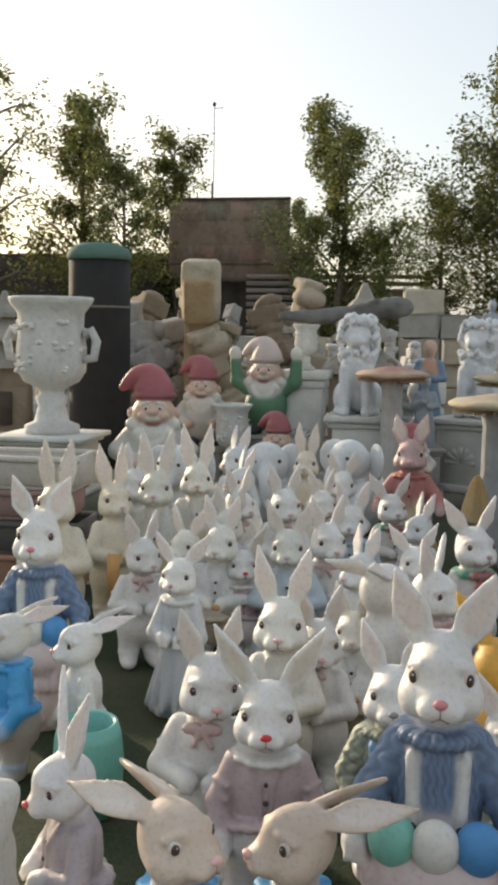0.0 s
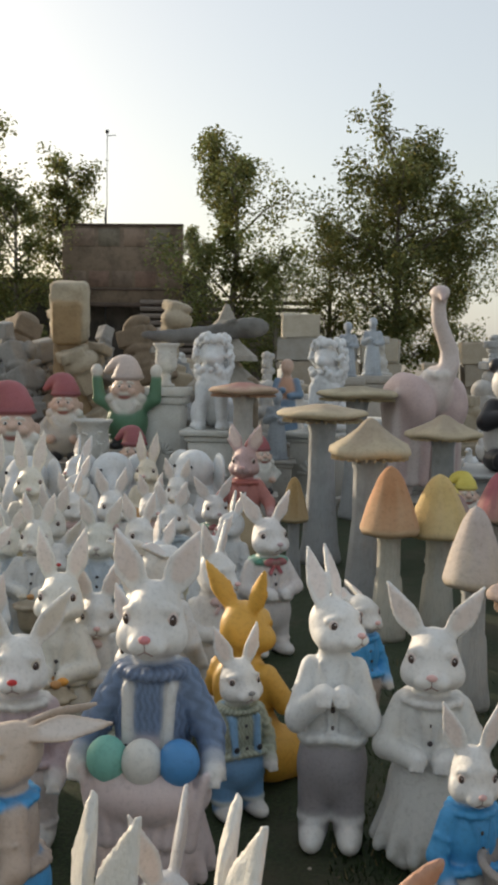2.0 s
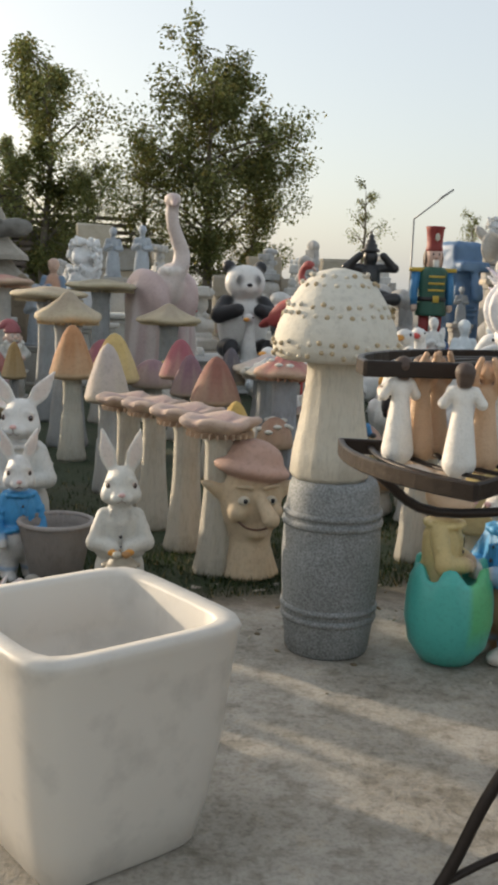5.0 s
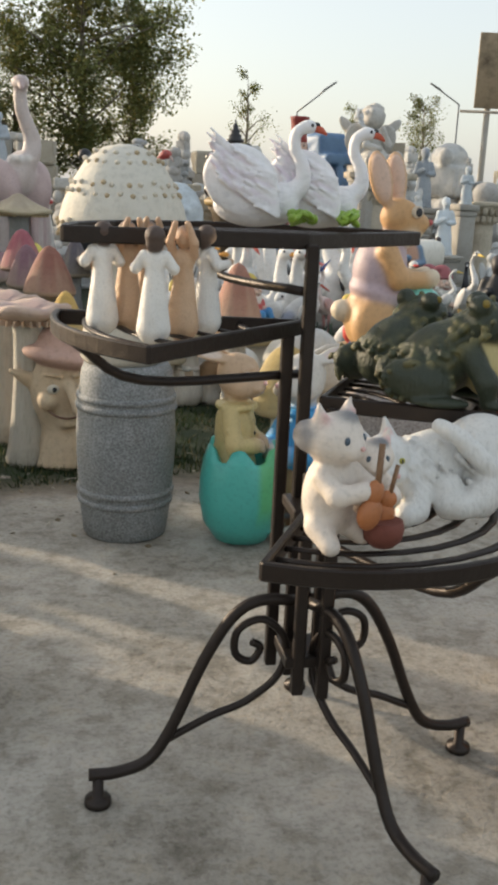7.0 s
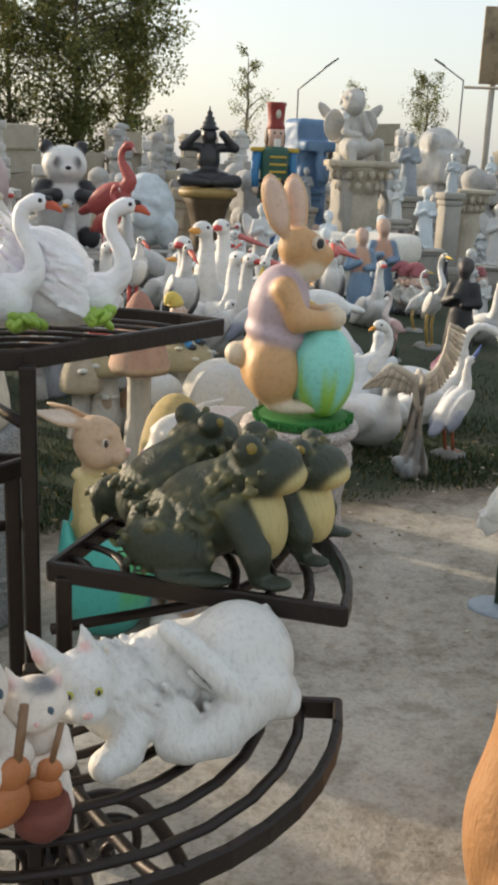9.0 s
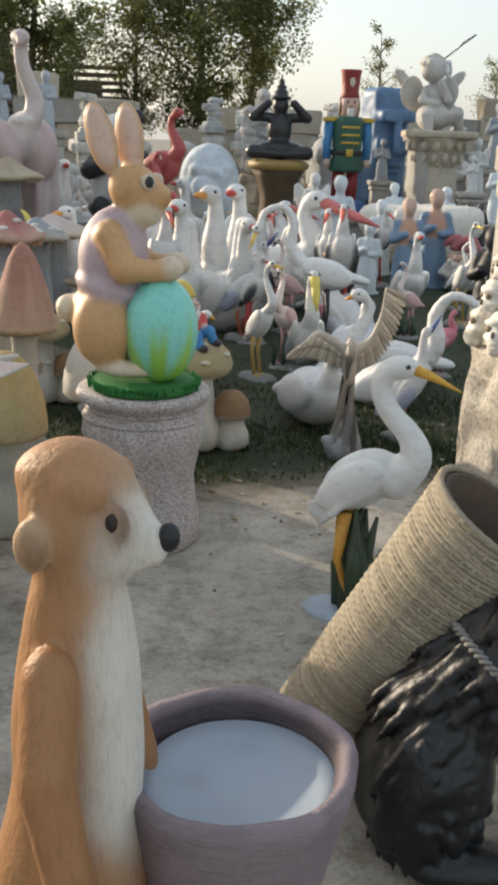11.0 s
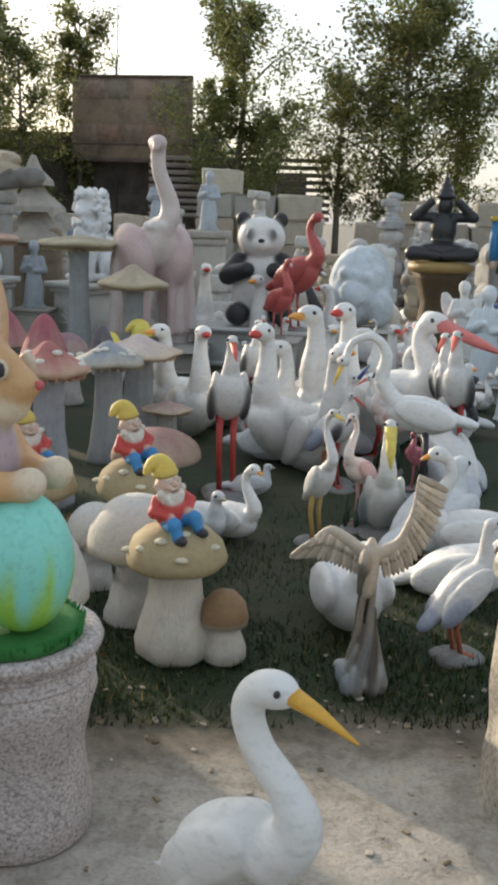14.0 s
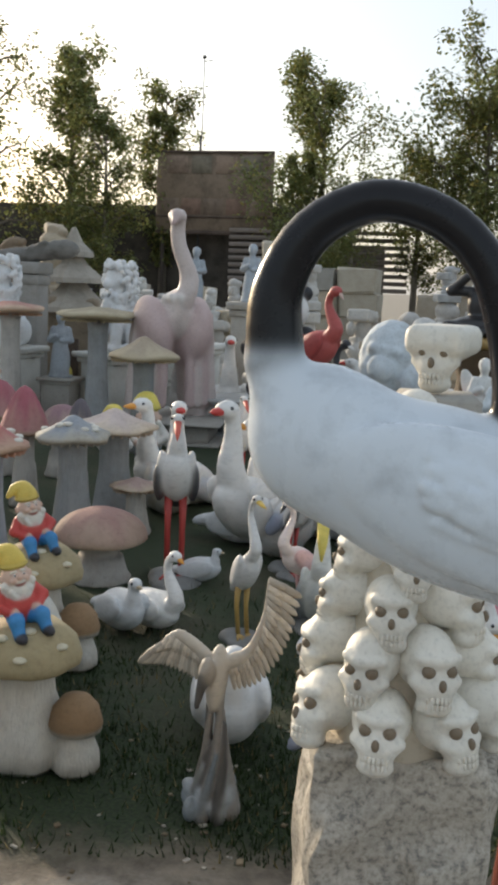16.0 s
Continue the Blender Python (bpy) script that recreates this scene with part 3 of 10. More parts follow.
def rabbit(fur=WHITE, shirt=None, pants=None, ear=(0.35, 0.0), arms="front", fat=1.0, eyes=True, nose=PINK, hold=None, inner=(0.70, 0.60, 0.55), collar=None, cell=0.0105, skirt=False, ear_len=1.0, turn=0.0, bow=None, straps=None, stretch=1.15, knit=False, nod=0.0, ear_back=0.0, ear_wide=1.0, cuffs=None, sit=False):
    """A standing rabbit, about 0.95 m to its ear tips, that looks towards -y."""
    shirt = shirt or fur
    pants = pants or shirt
    cuffs = cuffs or tuple(0.5 * (p + q) for p, q in zip(fur, shirt))
    sp, lean = ear
    P = [E((0, 0.0, 0.385), (0.112 * fat, 0.092 * fat, 0.140), shirt, k=0.03), E((0, 0.008, 0.225), (0.138 * fat, 0.120 * fat, 0.125), pants, k=0.03), C((0, 0.0, 0.45), (0, 0.0, 0.50), 0.085, 0.055, shirt, k=0.02)]
    if skirt:
        P += [C((0, -0.01, 0.30), (0, -0.01, 0.10), 0.10 * fat, 0.165 * fat, pants, k=0.03)]
        for i in range(14):
            a = i * 0.4488
            P.append(C((0.10 * math.cos(a), 0.10 * math.sin(a), 0.26), (0.170 * math.cos(a), 0.170 * math.sin(a), 0.05), 0.010, 0.020, pants, k=0.012))
    elif shirt != pants:
        for i in range(16):                                # hem of the jacket
            a = i * 0.3927
            P.append(E((0.118 * fat * math.cos(a), 0.102 * fat * math.sin(a), 0.300 + 0.008 * math.sin(3 * a)), (0.030, 0.030, 0.017), shirt, k=0.010))
    ca, sa = math.cos(radians(turn)), math.sin(radians(turn))
    cn, sn = math.cos(radians(nod)), math.sin(radians(nod))

    def hd(x, y, z):
        y, z = y * cn - (z - 0.53) * sn, 0.53 + (z - 0.53) * cn + y * sn
        return (x * ca + y * sa, -x * sa + y * ca, z)

    def hv(x, y, z):
        p, q = np.array(hd(x, y, z + 0.53)), np.array(hd(0, 0, 0.53))
        return p - q
    rot = (nod, 0, -turn)
    P += [E(hd(0, 0.004, 0.640), (0.079, 0.090, 0.100), fur, rot, k=0.02), E(hd(0, -0.020, 0.600), (0.092, 0.088, 0.072), fur, rot, k=0.03), E(hd(0, -0.088, 0.592), (0.044, 0.056, 0.040), fur, rot, k=0.035), E(hd(0, -0.052, 0.668), (0.040, 0.052, 0.052), fur, rot, k=0.04),
          C((0, 0, 0.47), hd(0, 0, 0.56), 0.055, 0.05, fur, k=0.02), E(hd(0, -0.082, 0.556), (0.030, 0.036, 0.022), fur, rot, k=0.02)]
    for s in (1, -1):
        P += [E(hd(s * 0.026, -0.112, 0.580), (0.028, 0.028, 0.025), fur, rot, k=0.012), E(hd(s * 0.060, -0.040, 0.582), (0.040, 0.050, 0.044), fur, rot, k=0.025), C(hd(s * 0.045, -0.078, 0.678), hd(s * 0.074, -0.050, 0.664), 0.011, 0.009, fur, k=0.018)]
        ang = math.atan(1.1 * sp)
        L = 0.215 * ear_len
        d = hv(s * math.sin(ang), 0.10 + lean * 5 + ear_back, math.cos(ang) * (1 - 0.5 * min(1.0, ear_back)))
        fr = hv(s * 0.30, -1.0, 0.25 * ear_back)
        b = hd(s * (0.036 + 0.012 * min(sp, 1)), 0.018 + 0.02 * min(1, ear_back), 0.705)
        P.append(leaf(b, d, fr, L, 0.045 * ear_wide, 0.017, fur, 0.014))
        P.append(leaf(np.array(b) + np.array(d) / np.linalg.norm(d) * 0.04 + fr * 0.008, d, fr, L * 0.76, 0.027 * ear_wide, 0.011, inner, 0.003))
        if not sit:
            P += limb([(s * 0.062 * fat, 0.0, 0.20), (s * 0.070 * fat, -0.01, 0.05)], [0.070, 0.055], pants, 0.02)
            P += [E((s * 0.076 * fat, -0.055, 0.030), (0.047, 0.092, 0.036), fur, k=0.018), E((s * 0.071 * fat, -0.012, 0.075), (0.062, 0.062, 0.016), cuffs, k=0.012)]
        else:
            P += [E((s * 0.105 * fat, -0.05, 0.13), (0.075, 0.13, 0.115), pants, (20, 0, s * 12), k=0.02), E((s * 0.11 * fat, -0.15, 0.035), (0.048, 0.11, 0.038), fur, (0, 0, s * 12), k=0.018)]
        sh = (s * 0.092 * fat, 0.0, 0.460)
        if arms == "front":
            el, ha = (s * 0.150 * fat, -0.040, 0.345), (s * 0.038, -0.128 * fat, 0.335)
        elif arms == "down":
            el, ha = (s * 0.148 * fat, -0.005, 0.335), (s * 0.130, -0.085, 0.235)
        elif arms == "wide":
            el, ha = (s * 0.168 * fat, -0.025, 0.36), (s * 0.190, -0.12, 0.30)
        else:
            el, ha = (s * 0.145 * fat, -0.06, 0.350), (s * 0.030, -0.122, 0.425)
        wr = tuple(0.82 * q + 0.18 * p for p, q in zip(el, ha))
        P += limb([sh, el, wr], [0.043, 0.040, 0.032], shirt, 0.012)
        P += [E(wr, 0.036, cuffs, k=0.006), E(ha, (0.033, 0.036, 0.030), fur, k=0.010)]
        P += [C(ha, (ha[0] + s * q, ha[1] - 0.030, ha[2] - 0.018), 0.013, 0.010, fur, k=0.006) for q in (-0.016, 0.0, 0.016)]
        for z in (0.36, 0.40):                             # folds of the sleeve
            P.append(C((s * 0.120 * fat, -0.048, z), (s * 0.165 * fat, -0.010, z + 0.012), 0.008, 0.006, shirt, k=0.012))
        if straps:
            P += limb([(s * 0.06, 0.03, 0.50), (s * 0.062, -0.075 * fat, 0.455), (s * 0.055, -0.102 * fat, 0.31)], [0.016, 0.016, 0.016], straps, 0.004)
        if shirt != fur and not straps and hold != "eggs":
            P += limb([(s * 0.045, -0.060 * fat, 0.49), (s * 0.020, -0.088 * fat, 0.43), (s * 0.012, -0.100 * fat, 0.32)], [0.012, 0.010, 0.008], tuple(0.85 * q for q in shirt), 0.008)
    if hold == "eggs":
        P += [E((0, -0.105, 0.245), (0.185, 0.10, 0.075), pants, k=0.02)]
        for i in range(9):
            P.append(C((-0.17 + 0.043 * i, -0.145 - 0.02 * math.sin(i), 0.300), (-0.13 + 0.033 * i, -0.16, 0.15), 0.012, 0.018, pants, k=0.012))
    if hold == "basket":
        P += [C((0, -0.15, 0.17), (0, -0.15, 0.25), 0.06, 0.072, (0.35, 0.30, 0.22), k=0.008)]
        P += [E((0.070 * math.cos(i * 0.7854), -0.15 + 0.070 * math.sin(i * 0.7854), 0.265), (0.030, 0.030, 0.012), (0.40, 0.34, 0.25), k=0.006) for i in range(8)]
    if collar:
        for i in range(12):
            a = i * 0.5236
            P.append(E((0.080 * math.cos(a), -0.006 + 0.074 * math.sin(a), 0.492), (0.030, 0.030, 0.017), collar, (0, 0, math.degrees(a)), k=0.008))
    if bow:
        P += [E((s * 0.035, -0.092, 0.495), (0.034, 0.014, 0.022), bow, (0, s * 18, 0), k=0.004) for s in (1, -1)] + [E((0, -0.098, 0.495), 0.013, bow, k=0.004)]
        P += [C((0, -0.095, 0.49), (s * 0.03, -0.098, 0.44), 0.009, 0.011, bow, k=0.004) for s in (1, -1)]
    g = Geo().sculpt(P, cell, soft=0.003 if cell < 0.0085 else 0.0)
    if eyes:
        for s in (1, -1):
            yaw = s * 34 - turn
            g.ball(hd(s * 0.0635, -0.0700, 0.646), (0.0175, 0.0085, 0.0220), tuple(0.9 * q for q in inner), 14, 9, (0, 0, yaw)).ball(hd(s * 0.0655, -0.0735, 0.645), (0.0120, 0.0075, 0.0168), (0.055, 0.032, 0.026), 12, 8, (0, 0, yaw)).ball(hd(s * 0.0660, -0.0800, 0.651), 0.0028, (0.6, 0.6, 0.6), 6, 4)
        g.ball(hd(0, -0.142, 0.606), (0.0175, 0.012, 0.0120), nose, 12, 8)
        g.tube([hd(0, -0.144, 0.596), hd(0, -0.138, 0.570)], 0.0022, (0.30, 0.22, 0.20), 5)
        for s in (1, -1):
            g.tube([hd(0, -0.138, 0.571), hd(s * 0.018, -0.132, 0.560), hd(s * 0.036, -0.112, 0.561)], 0.0022, (0.30, 0.22, 0.20), 5)
    if hold == "eggs":
        for x, c in ((-0.10, (0.20, 0.50, 0.42)), (0.0, (0.66, 0.66, 0.62)), (0.10, (0.07, 0.26, 0.55))):
            g.ball((x, -0.150 - 0.012 * (x == 0), 0.325), (0.058, 0.046, 0.050), c, 18, 12)
    if hold == "egg":
        g.ball((0, -0.16, 0.33), (0.055, 0.05, 0.072), SKYBLUE, 16, 10)
    if hold == "basket":
        for i in range(7):
            g.ball((0.042 * math.cos(i * 1.05), -0.15 + 0.042 * math.sin(i * 1.05), 0.322), (0.024, 0.018, 0.016), (ORANGE, CREAM, (0.50, 0.26, 0.10))[i % 3], 8, 6)
    if hold == "carrot":
        g.tube([(-0.07, -0.14, 0.10), (-0.062, -0.145, 0.24), (-0.05, -0.14, 0.36)], [0.010, 0.032, 0.040], (0.62, 0.34, 0.12), 10)
    if straps:
        for s in (1, -1):
            g.ball((s * 0.057, -0.116 * fat, 0.335), (0.014, 0.006, 0.014), DARK, 10, 6)
    if shirt != fur and hold != "eggs":
        for z in (0.33, 0.38, 0.43):
            g.ball((0, -0.102 * fat + 0.012 * (z > 0.4), z), (0.0085, 0.005, 0.0085), (0.06, 0.05, 0.05), 8, 5)
    if knit:
        v, c = g.v[0], g.c[0]
        on = (np.abs(c - np.array(shirt)).sum(1) < 0.12) & (v[:, 2] > 0.22)
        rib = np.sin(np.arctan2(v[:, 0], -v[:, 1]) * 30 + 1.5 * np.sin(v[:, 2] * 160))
        out = v * np.array((1, 1, 0))
        out /= np.linalg.norm(out, axis=1, keepdims=True) + 1e-6
        v += np.where(on, rib * 0.0032, 0)[:, None] * out
        # shading of the knit painted in: raised ribs lighter, grooves darker
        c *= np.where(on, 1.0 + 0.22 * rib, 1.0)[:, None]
    for v in g.v:
        z = v[:, 2]
        v[:, 2] = np.where(z < 0.5, z * stretch, z + 0.5 * (stretch - 1))
    return g


def elephant(col=CHALK, cell=0.016):
    """A sitting elephant calf, one metre high, that looks towards -y."""
    P = [E((0, 0.06, 0.34), (0.30, 0.27, 0.34), col, k=0.06), E((0, -0.12, 0.72), (0.22, 0.20, 0.22), col, k=0.05)]
    P += limb(flow([(0, -0.28, 0.68), (0, -0.38, 0.54), (0.02, -0.40, 0.38), (0.06, -0.48, 0.34)], 3), list(np.linspace(0.085, 0.045, 10)), col, 0.03)
    for s in (1, -1):
        P += [E((s * 0.27, -0.02, 0.72), (0.17, 0.035, 0.20), col, (0, s * 8, -s * 28), k=0.02), E((s * 0.31, -0.05, 0.70), (0.10, 0.02, 0.13), tuple(0.8 * q for q in col), (0, s * 8, -s * 28), k=0.006)]
        P += limb([(s * 0.20, -0.12, 0.45), (s * 0.22, -0.28, 0.26), (s * 0.18, -0.30, 0.10)], [0.10, 0.09, 0.085], col, 0.03) + [E((s * 0.22, -0.22, 0.09), (0.11, 0.16, 0.09), col, k=0.03)]
    g = Geo().sculpt(P, cell, lump=0.004)
    for s in (1, -1):
        g.ball((s * 0.12, -0.29, 0.77), 0.018, DARK, 8, 6)
    return g


def crouching_rabbit(fur=(0.40, 0.20, 0.09), belly=CREAM, flowers=True, cell=0.012):
    """A hare on all fours, 0.62 m long and 0.6 m to its ears, that looks towards -x."""
    P = [E((0.10, 0, 0.21), (0.21, 0.15, 0.18), fur, k=0.06), E((-0.08, 0, 0.25), (0.13, 0.11, 0.15), fur, (0, 25, 0), k=0.06),
         E((-0.11, 0, 0.16), (0.08, 0.09, 0.12), belly, k=0.05), E((-0.20, 0, 0.40), (0.115, 0.085, 0.085), fur, (0, -12, 0), k=0.04),
         E((-0.29, 0, 0.375), (0.05, 0.05, 0.045), fur, k=0.03), E((0.31, 0, 0.2), 0.05, belly, k=0.02)]
    for s in (1, -1):
        P += [E((-0.03, s * 0.06, 0.55), (0.15, 0.022, 0.055), fur, (s * 25, -38, s * 12), k=0.03), E((-0.03, s * 0.078, 0.55), (0.12, 0.012, 0.036), PINK, (s * 25, -38, s * 12), k=0.006)]
        P += limb([(-0.12, s * 0.07, 0.2), (-0.15, s * 0.075, 0.03)], [0.055, 0.04], fur, 0.03) + [E((-0.18, s * 0.075, 0.02), (0.06, 0.035, 0.026), belly, k=0.02)]
        P += [E((0.14, s * 0.12, 0.14), (0.13, 0.06, 0.12), fur, k=0.04), E((0.06, s * 0.13, 0.025), (0.12, 0.04, 0.03), belly, k=0.02)]
    g = Geo().sculpt(P, cell, soft=0.014)
    for s in (1, -1):
        g.ball((-0.235, s * 0.072, 0.42), (0.017, 0.01, 0.017), DARK, 10, 6)
    g.ball((-0.335, 0, 0.385), 0.012, (0.35, 0.2, 0.17), 8, 5)
    if flowers:
        for i in range(9):
            a = math.pi * (i / 8 - 0.5) * 1.5
            g.ball((-0.16 + 0.02 * (i % 2), 0.085 * math.sin(a), 0.40 + 0.085 * math.cos(a)), 0.024, (WHITE, (0.35, 0.25, 0.33), (0.1, 0.16, 0.07))[i % 3], 8, 6)
    return g


def bird(body=WHITE, wing=None, beak=ORANGE, legs=ORANGE, head=None, neck=None, leg=0.0, neck_len=0.35, curve="s", long=0.30, fat=0.12, beak_len=0.10, beak_down=0.0, upright=20.0, tail=True, cell=0.012, bill=0.018, rock=(0.20, 0.20, 0.19), tip=None, droop=None, base=True, hook=False, plug=False):
    """A wading or swimming bird that looks towards -y; leg: the length of its legs."""
    wing, head, neck = wing or body, head or body, neck or body
    zb = leg + fat * 1.05 + (0.04 if base else 0)
    P = [E((0, 0, zb), (fat * 0.80, long * 0.60, fat * 0.95), body, (-upright, 0, 0), k=0.03)]
    ty = long * 0.72
    if tail:
        P.append(E((0, ty * math.cos(radians(upright)), zb - ty * math.sin(radians(upright)) * 0.9 + 0.01), (fat * 0.5, long * 0.28, fat * 0.28), tip or wing, (-upright - 4, 0, 0), k=0.04))
    for s in (1, -1):
        P.append(E((s * fat * 0.64, 0.05 * long, zb + 0.01), (fat * 0.26, long * 0.55, fat * 0.66), wing, (-upright - 6, 0, s * 5), k=0.006))
        if tip:
            cu, su = math.cos(radians(upright + 6)), math.sin(radians(upright + 6))
            q = 0.16 if upright > 45 else 0.30
            P.append(E((s * fat * 0.80, 0.05 * long + q * long * cu - 0.03 * (upright > 45), zb - q * long * su), (fat * 0.27, long * (0.46 if upright > 45 else 0.32), fat * 0.46), tip, (-upright - 6, 0, s * 3), k=0.005))
    y0, z0 = -long * 0.42 * math.cos(radians(upright)), zb + long * 0.42 * math.sin(radians(upright)) + fat * 0.15
    L = neck_len
    if curve == "s":
        nk = [(0, y0 + 0.03, z0 - 0.02), (0, y0 - 0.16 * L, z0 + 0.22 * L), (0, y0 - 0.04 * L, z0 + 0.48 * L), (0, y0 + 0.07 * L, z0 + 0.70 * L), (0, y0 + 0.03 * L, z0 + 0.9 * L), (0, y0 - 0.10 * L, z0 + L)]
    elif curve == "up":
        nk = [(0, y0 + 0.03, z0 - 0.02), (0, y0 - 0.03 * L, z0 + 0.3 * L), (0, y0 - 0.01 * L, z0 + 0.65 * L), (0, y0 - 0.04 * L, z0 + 0.95 * L), (0, y0 - 0.10 * L, z0 + L)]
    else:
        nk = [(0, y0 + 0.03, z0 - 0.02), (0, y0 - 0.22 * L, z0 + 0.35 * L), (0, y0 - 0.18 * L, z0 + 0.72 * L), (0, y0 - 0.36 * L, z0 + 0.98 * L), (0, y0 - 0.66 * L, z0 + 0.90 * L), (0, y0 - 0.76 * L, z0 + 0.62 * L)]
    r0 = fat * 0.48
    rad = [r0 * (1 - 0.62 * min(1, 1.6 * i / (len(nk) - 1))) for i in range(len(nk))]
    P += limb(flow(nk, 3), list(np.interp(np.arange(3 * len(nk) - 2), np.arange(0, 3 * len(nk) - 2, 3), rad)), neck, 0.01)
    if plug:
        P += [C((0, 0.06, zb), (0, 0.08, 0.05), 0.15, 0.14, body, k=0.06), C((0, -0.02, zb), (0, -0.02, 0.05), 0.08, 0.07, body, k=0.05)]
    hx = nk[-1]
    hr = max(rad[-1] * 1.5, 0.026)
    P.append(E((0, hx[1] - 0.01, hx[2]), (hr, hr * 1.3, hr), head, k=0.02))
    down = beak_down if curve != "bow" else 70.0
    bd = (0, -math.cos(radians(down)), -math.sin(radians(down)))
    b0 = np.array((0, hx[1] - hr * 0.9, hx[2] - 0.006)) if curve != "bow" else np.array((0, hx[1] - 0.02, hx[2] - hr * 0.8))
    g = Geo().sculpt(P, cell)
    pts = [tuple(b0), tuple(b0 + np.array(bd) * beak_len * 0.6), tuple(b0 + np.array(bd) * beak_len + np.array((0, 0, -0.35 * beak_len if hook else 0)))]
    g.tube(pts, [bill, bill * 0.75, bill * 0.15], beak, 8, 0.8)
    for s in (1, -1):
        g.ball((s * hr * 0.88, hx[1] - 0.02, hx[2] + hr * 0.25), 0.009, DARK, 8, 5)
    if leg > 0.02:
        for s in (1, -1):
            x = s * fat * 0.33
            g.tube([(x, 0.03, zb - fat * 0.7), (x * 1.05, 0.045, zb * 0.5), (x, 0.01, 0.035)], [0.022, 0.014, 0.014], legs, 8)
            for a in (-25, 0, 25):
                g.tube([(x, 0.01, 0.035), (x - 0.07 * math.sin(radians(a)), 0.01 - 0.07 * math.cos(radians(a)), 0.028)], [0.012, 0.005], legs, 6)
    if base:
        g.sculpt([E((0.01, 0.0, 0.0), (0.13, 0.15, 0.04), rock, k=0.03), E((-0.05, 0.06, 0.01), (0.08, 0.07, 0.045), rock, k=0.03)], 0.02, lump=0.012)
    return g


def reeds(g, c, r, h, col, n=14, seed=1):
    """Plain upright leaves that hold up a wading bird."""
    rnd = random.Random(seed)
    for i in range(n):
        a = rnd.uniform(0, 6.28)
        q = r * math.sqrt(rnd.random())
        x, y = c[0] + q * math.cos(a), c[1] + q * math.sin(a)
        hh = h * rnd.uniform(0.55, 1.0)
        g.tube([(x, y, 0.02), (x * 1.0 + rnd.uniform(-.02, .02), y, hh * 0.5), (x + rnd.uniform(-.04, .04), y + rnd.uniform(-.04, .04), hh)], [0.02, 0.027, 0.006], col, 6, 0.55)
    return g


def gnome(hat=RED, coat=(0.30, 0.32, 0.30), trousers=(0.35, 0.33, 0.30), arms="down", beard=(0.68, 0.66, 0.60), seated=False, cell=0.012, shirt=None):
    """A broad laughing garden gnome, one metre high."""
    skin, lip = (0.60, 0.42, 0.33), (0.33, 0.10, 0.08)
    P = [E((0, 0, 0.28), (0.215, 0.175, 0.24), coat, k=0.05), E((0, -0.02, 0.60), (0.165, 0.140, 0.145), skin, k=0.03), E((0, -0.075, 0.455), (0.150, 0.085, 0.14), beard, k=0.02),
         E((0, -0.165, 0.625), (0.045, 0.045, 0.038), skin, k=0.012), E((0, 0.01, 0.735), (0.172, 0.155, 0.045), tuple(0.75 * c for c in hat), k=0.015), E((0, 0.02, 0.78), (0.150, 0.140, 0.085), hat, k=0.03), E((0, -0.150, 0.545), (0.060, 0.022, 0.026), lip, k=0.006)]
    P += limb(flow([(0, 0.02, 0.80), (-0.03, 0.05, 0.865), (-0.13, 0.07, 0.875), (-0.24, 0.07, 0.79)], 3), list(np.linspace(0.130, 0.030, 10)), hat, 0.03)
    for i in range(11):                                    # curls of the beard round the face
        a = math.pi * (0.08 + 0.084 * i)
        P += [E((0.165 * math.cos(a), -0.075 + 0.02 * (i % 2), 0.565 - 0.165 * math.sin(a)), (0.048, 0.045, 0.050), beard, k=0.014), E((0.115 * math.cos(a), -0.125, 0.490 - 0.115 * math.sin(a)), 0.036, beard, k=0.012)]
    for s in (1, -1):
        P += [E((s * 0.072, -0.148, 0.590), (0.046, 0.032, 0.036), skin, k=0.012), C((s * 0.012, -0.168, 0.578), (s * 0.10, -0.135, 0.560), 0.022, 0.010, beard, k=0.008), C((s * 0.035, -0.142, 0.690), (s * 0.085, -0.122, 0.682), 0.014, 0.010, beard, k=0.006), E((s * 0.17, -0.01, 0.60), (0.03, 0.03, 0.048), skin, k=0.01)]
        if arms == "up":
            P += limb([(s * 0.17, 0, 0.44), (s * 0.29, -0.03, 0.52), (s * 0.31, -0.04, 0.72)], [0.07, 0.065, 0.055], coat, 0.03) + [E((s * 0.31, -0.05, 0.80), (0.062, 0.05, 0.072), beard, k=0.02)]
        else:
            P += limb([(s * 0.17, 0, 0.44), (s * 0.27, -0.05, 0.32), (s * 0.15, -0.17, 0.25)], [0.07, 0.065, 0.05], coat, 0.03) + [E((s * 0.13, -0.19, 0.24), 0.052, skin, k=0.02)]
        if seated:
            P += limb([(s * 0.09, -0.06, 0.13), (s * 0.15, -0.26, 0.17), (s * 0.16, -0.32, 0.02)], [0.095, 0.085, 0.065], trousers, 0.03) + [E((s * 0.16, -0.36, 0.0), (0.065, 0.11, 0.06), DARK, k=0.02)]
        else:
            P += limb([(s * 0.10, -0.01, 0.18), (s * 0.11, -0.02, 0.05)], [0.095, 0.085], trousers, 0.03) + [E((s * 0.11, -0.07, 0.04), (0.08, 0.13, 0.055), DARK, k=0.02)]
    if shirt:
        P.append(E((0, -0.07, 0.33), (0.13, 0.12, 0.12), shirt, k=0.02))
    g = Geo().sculpt(P, cell)
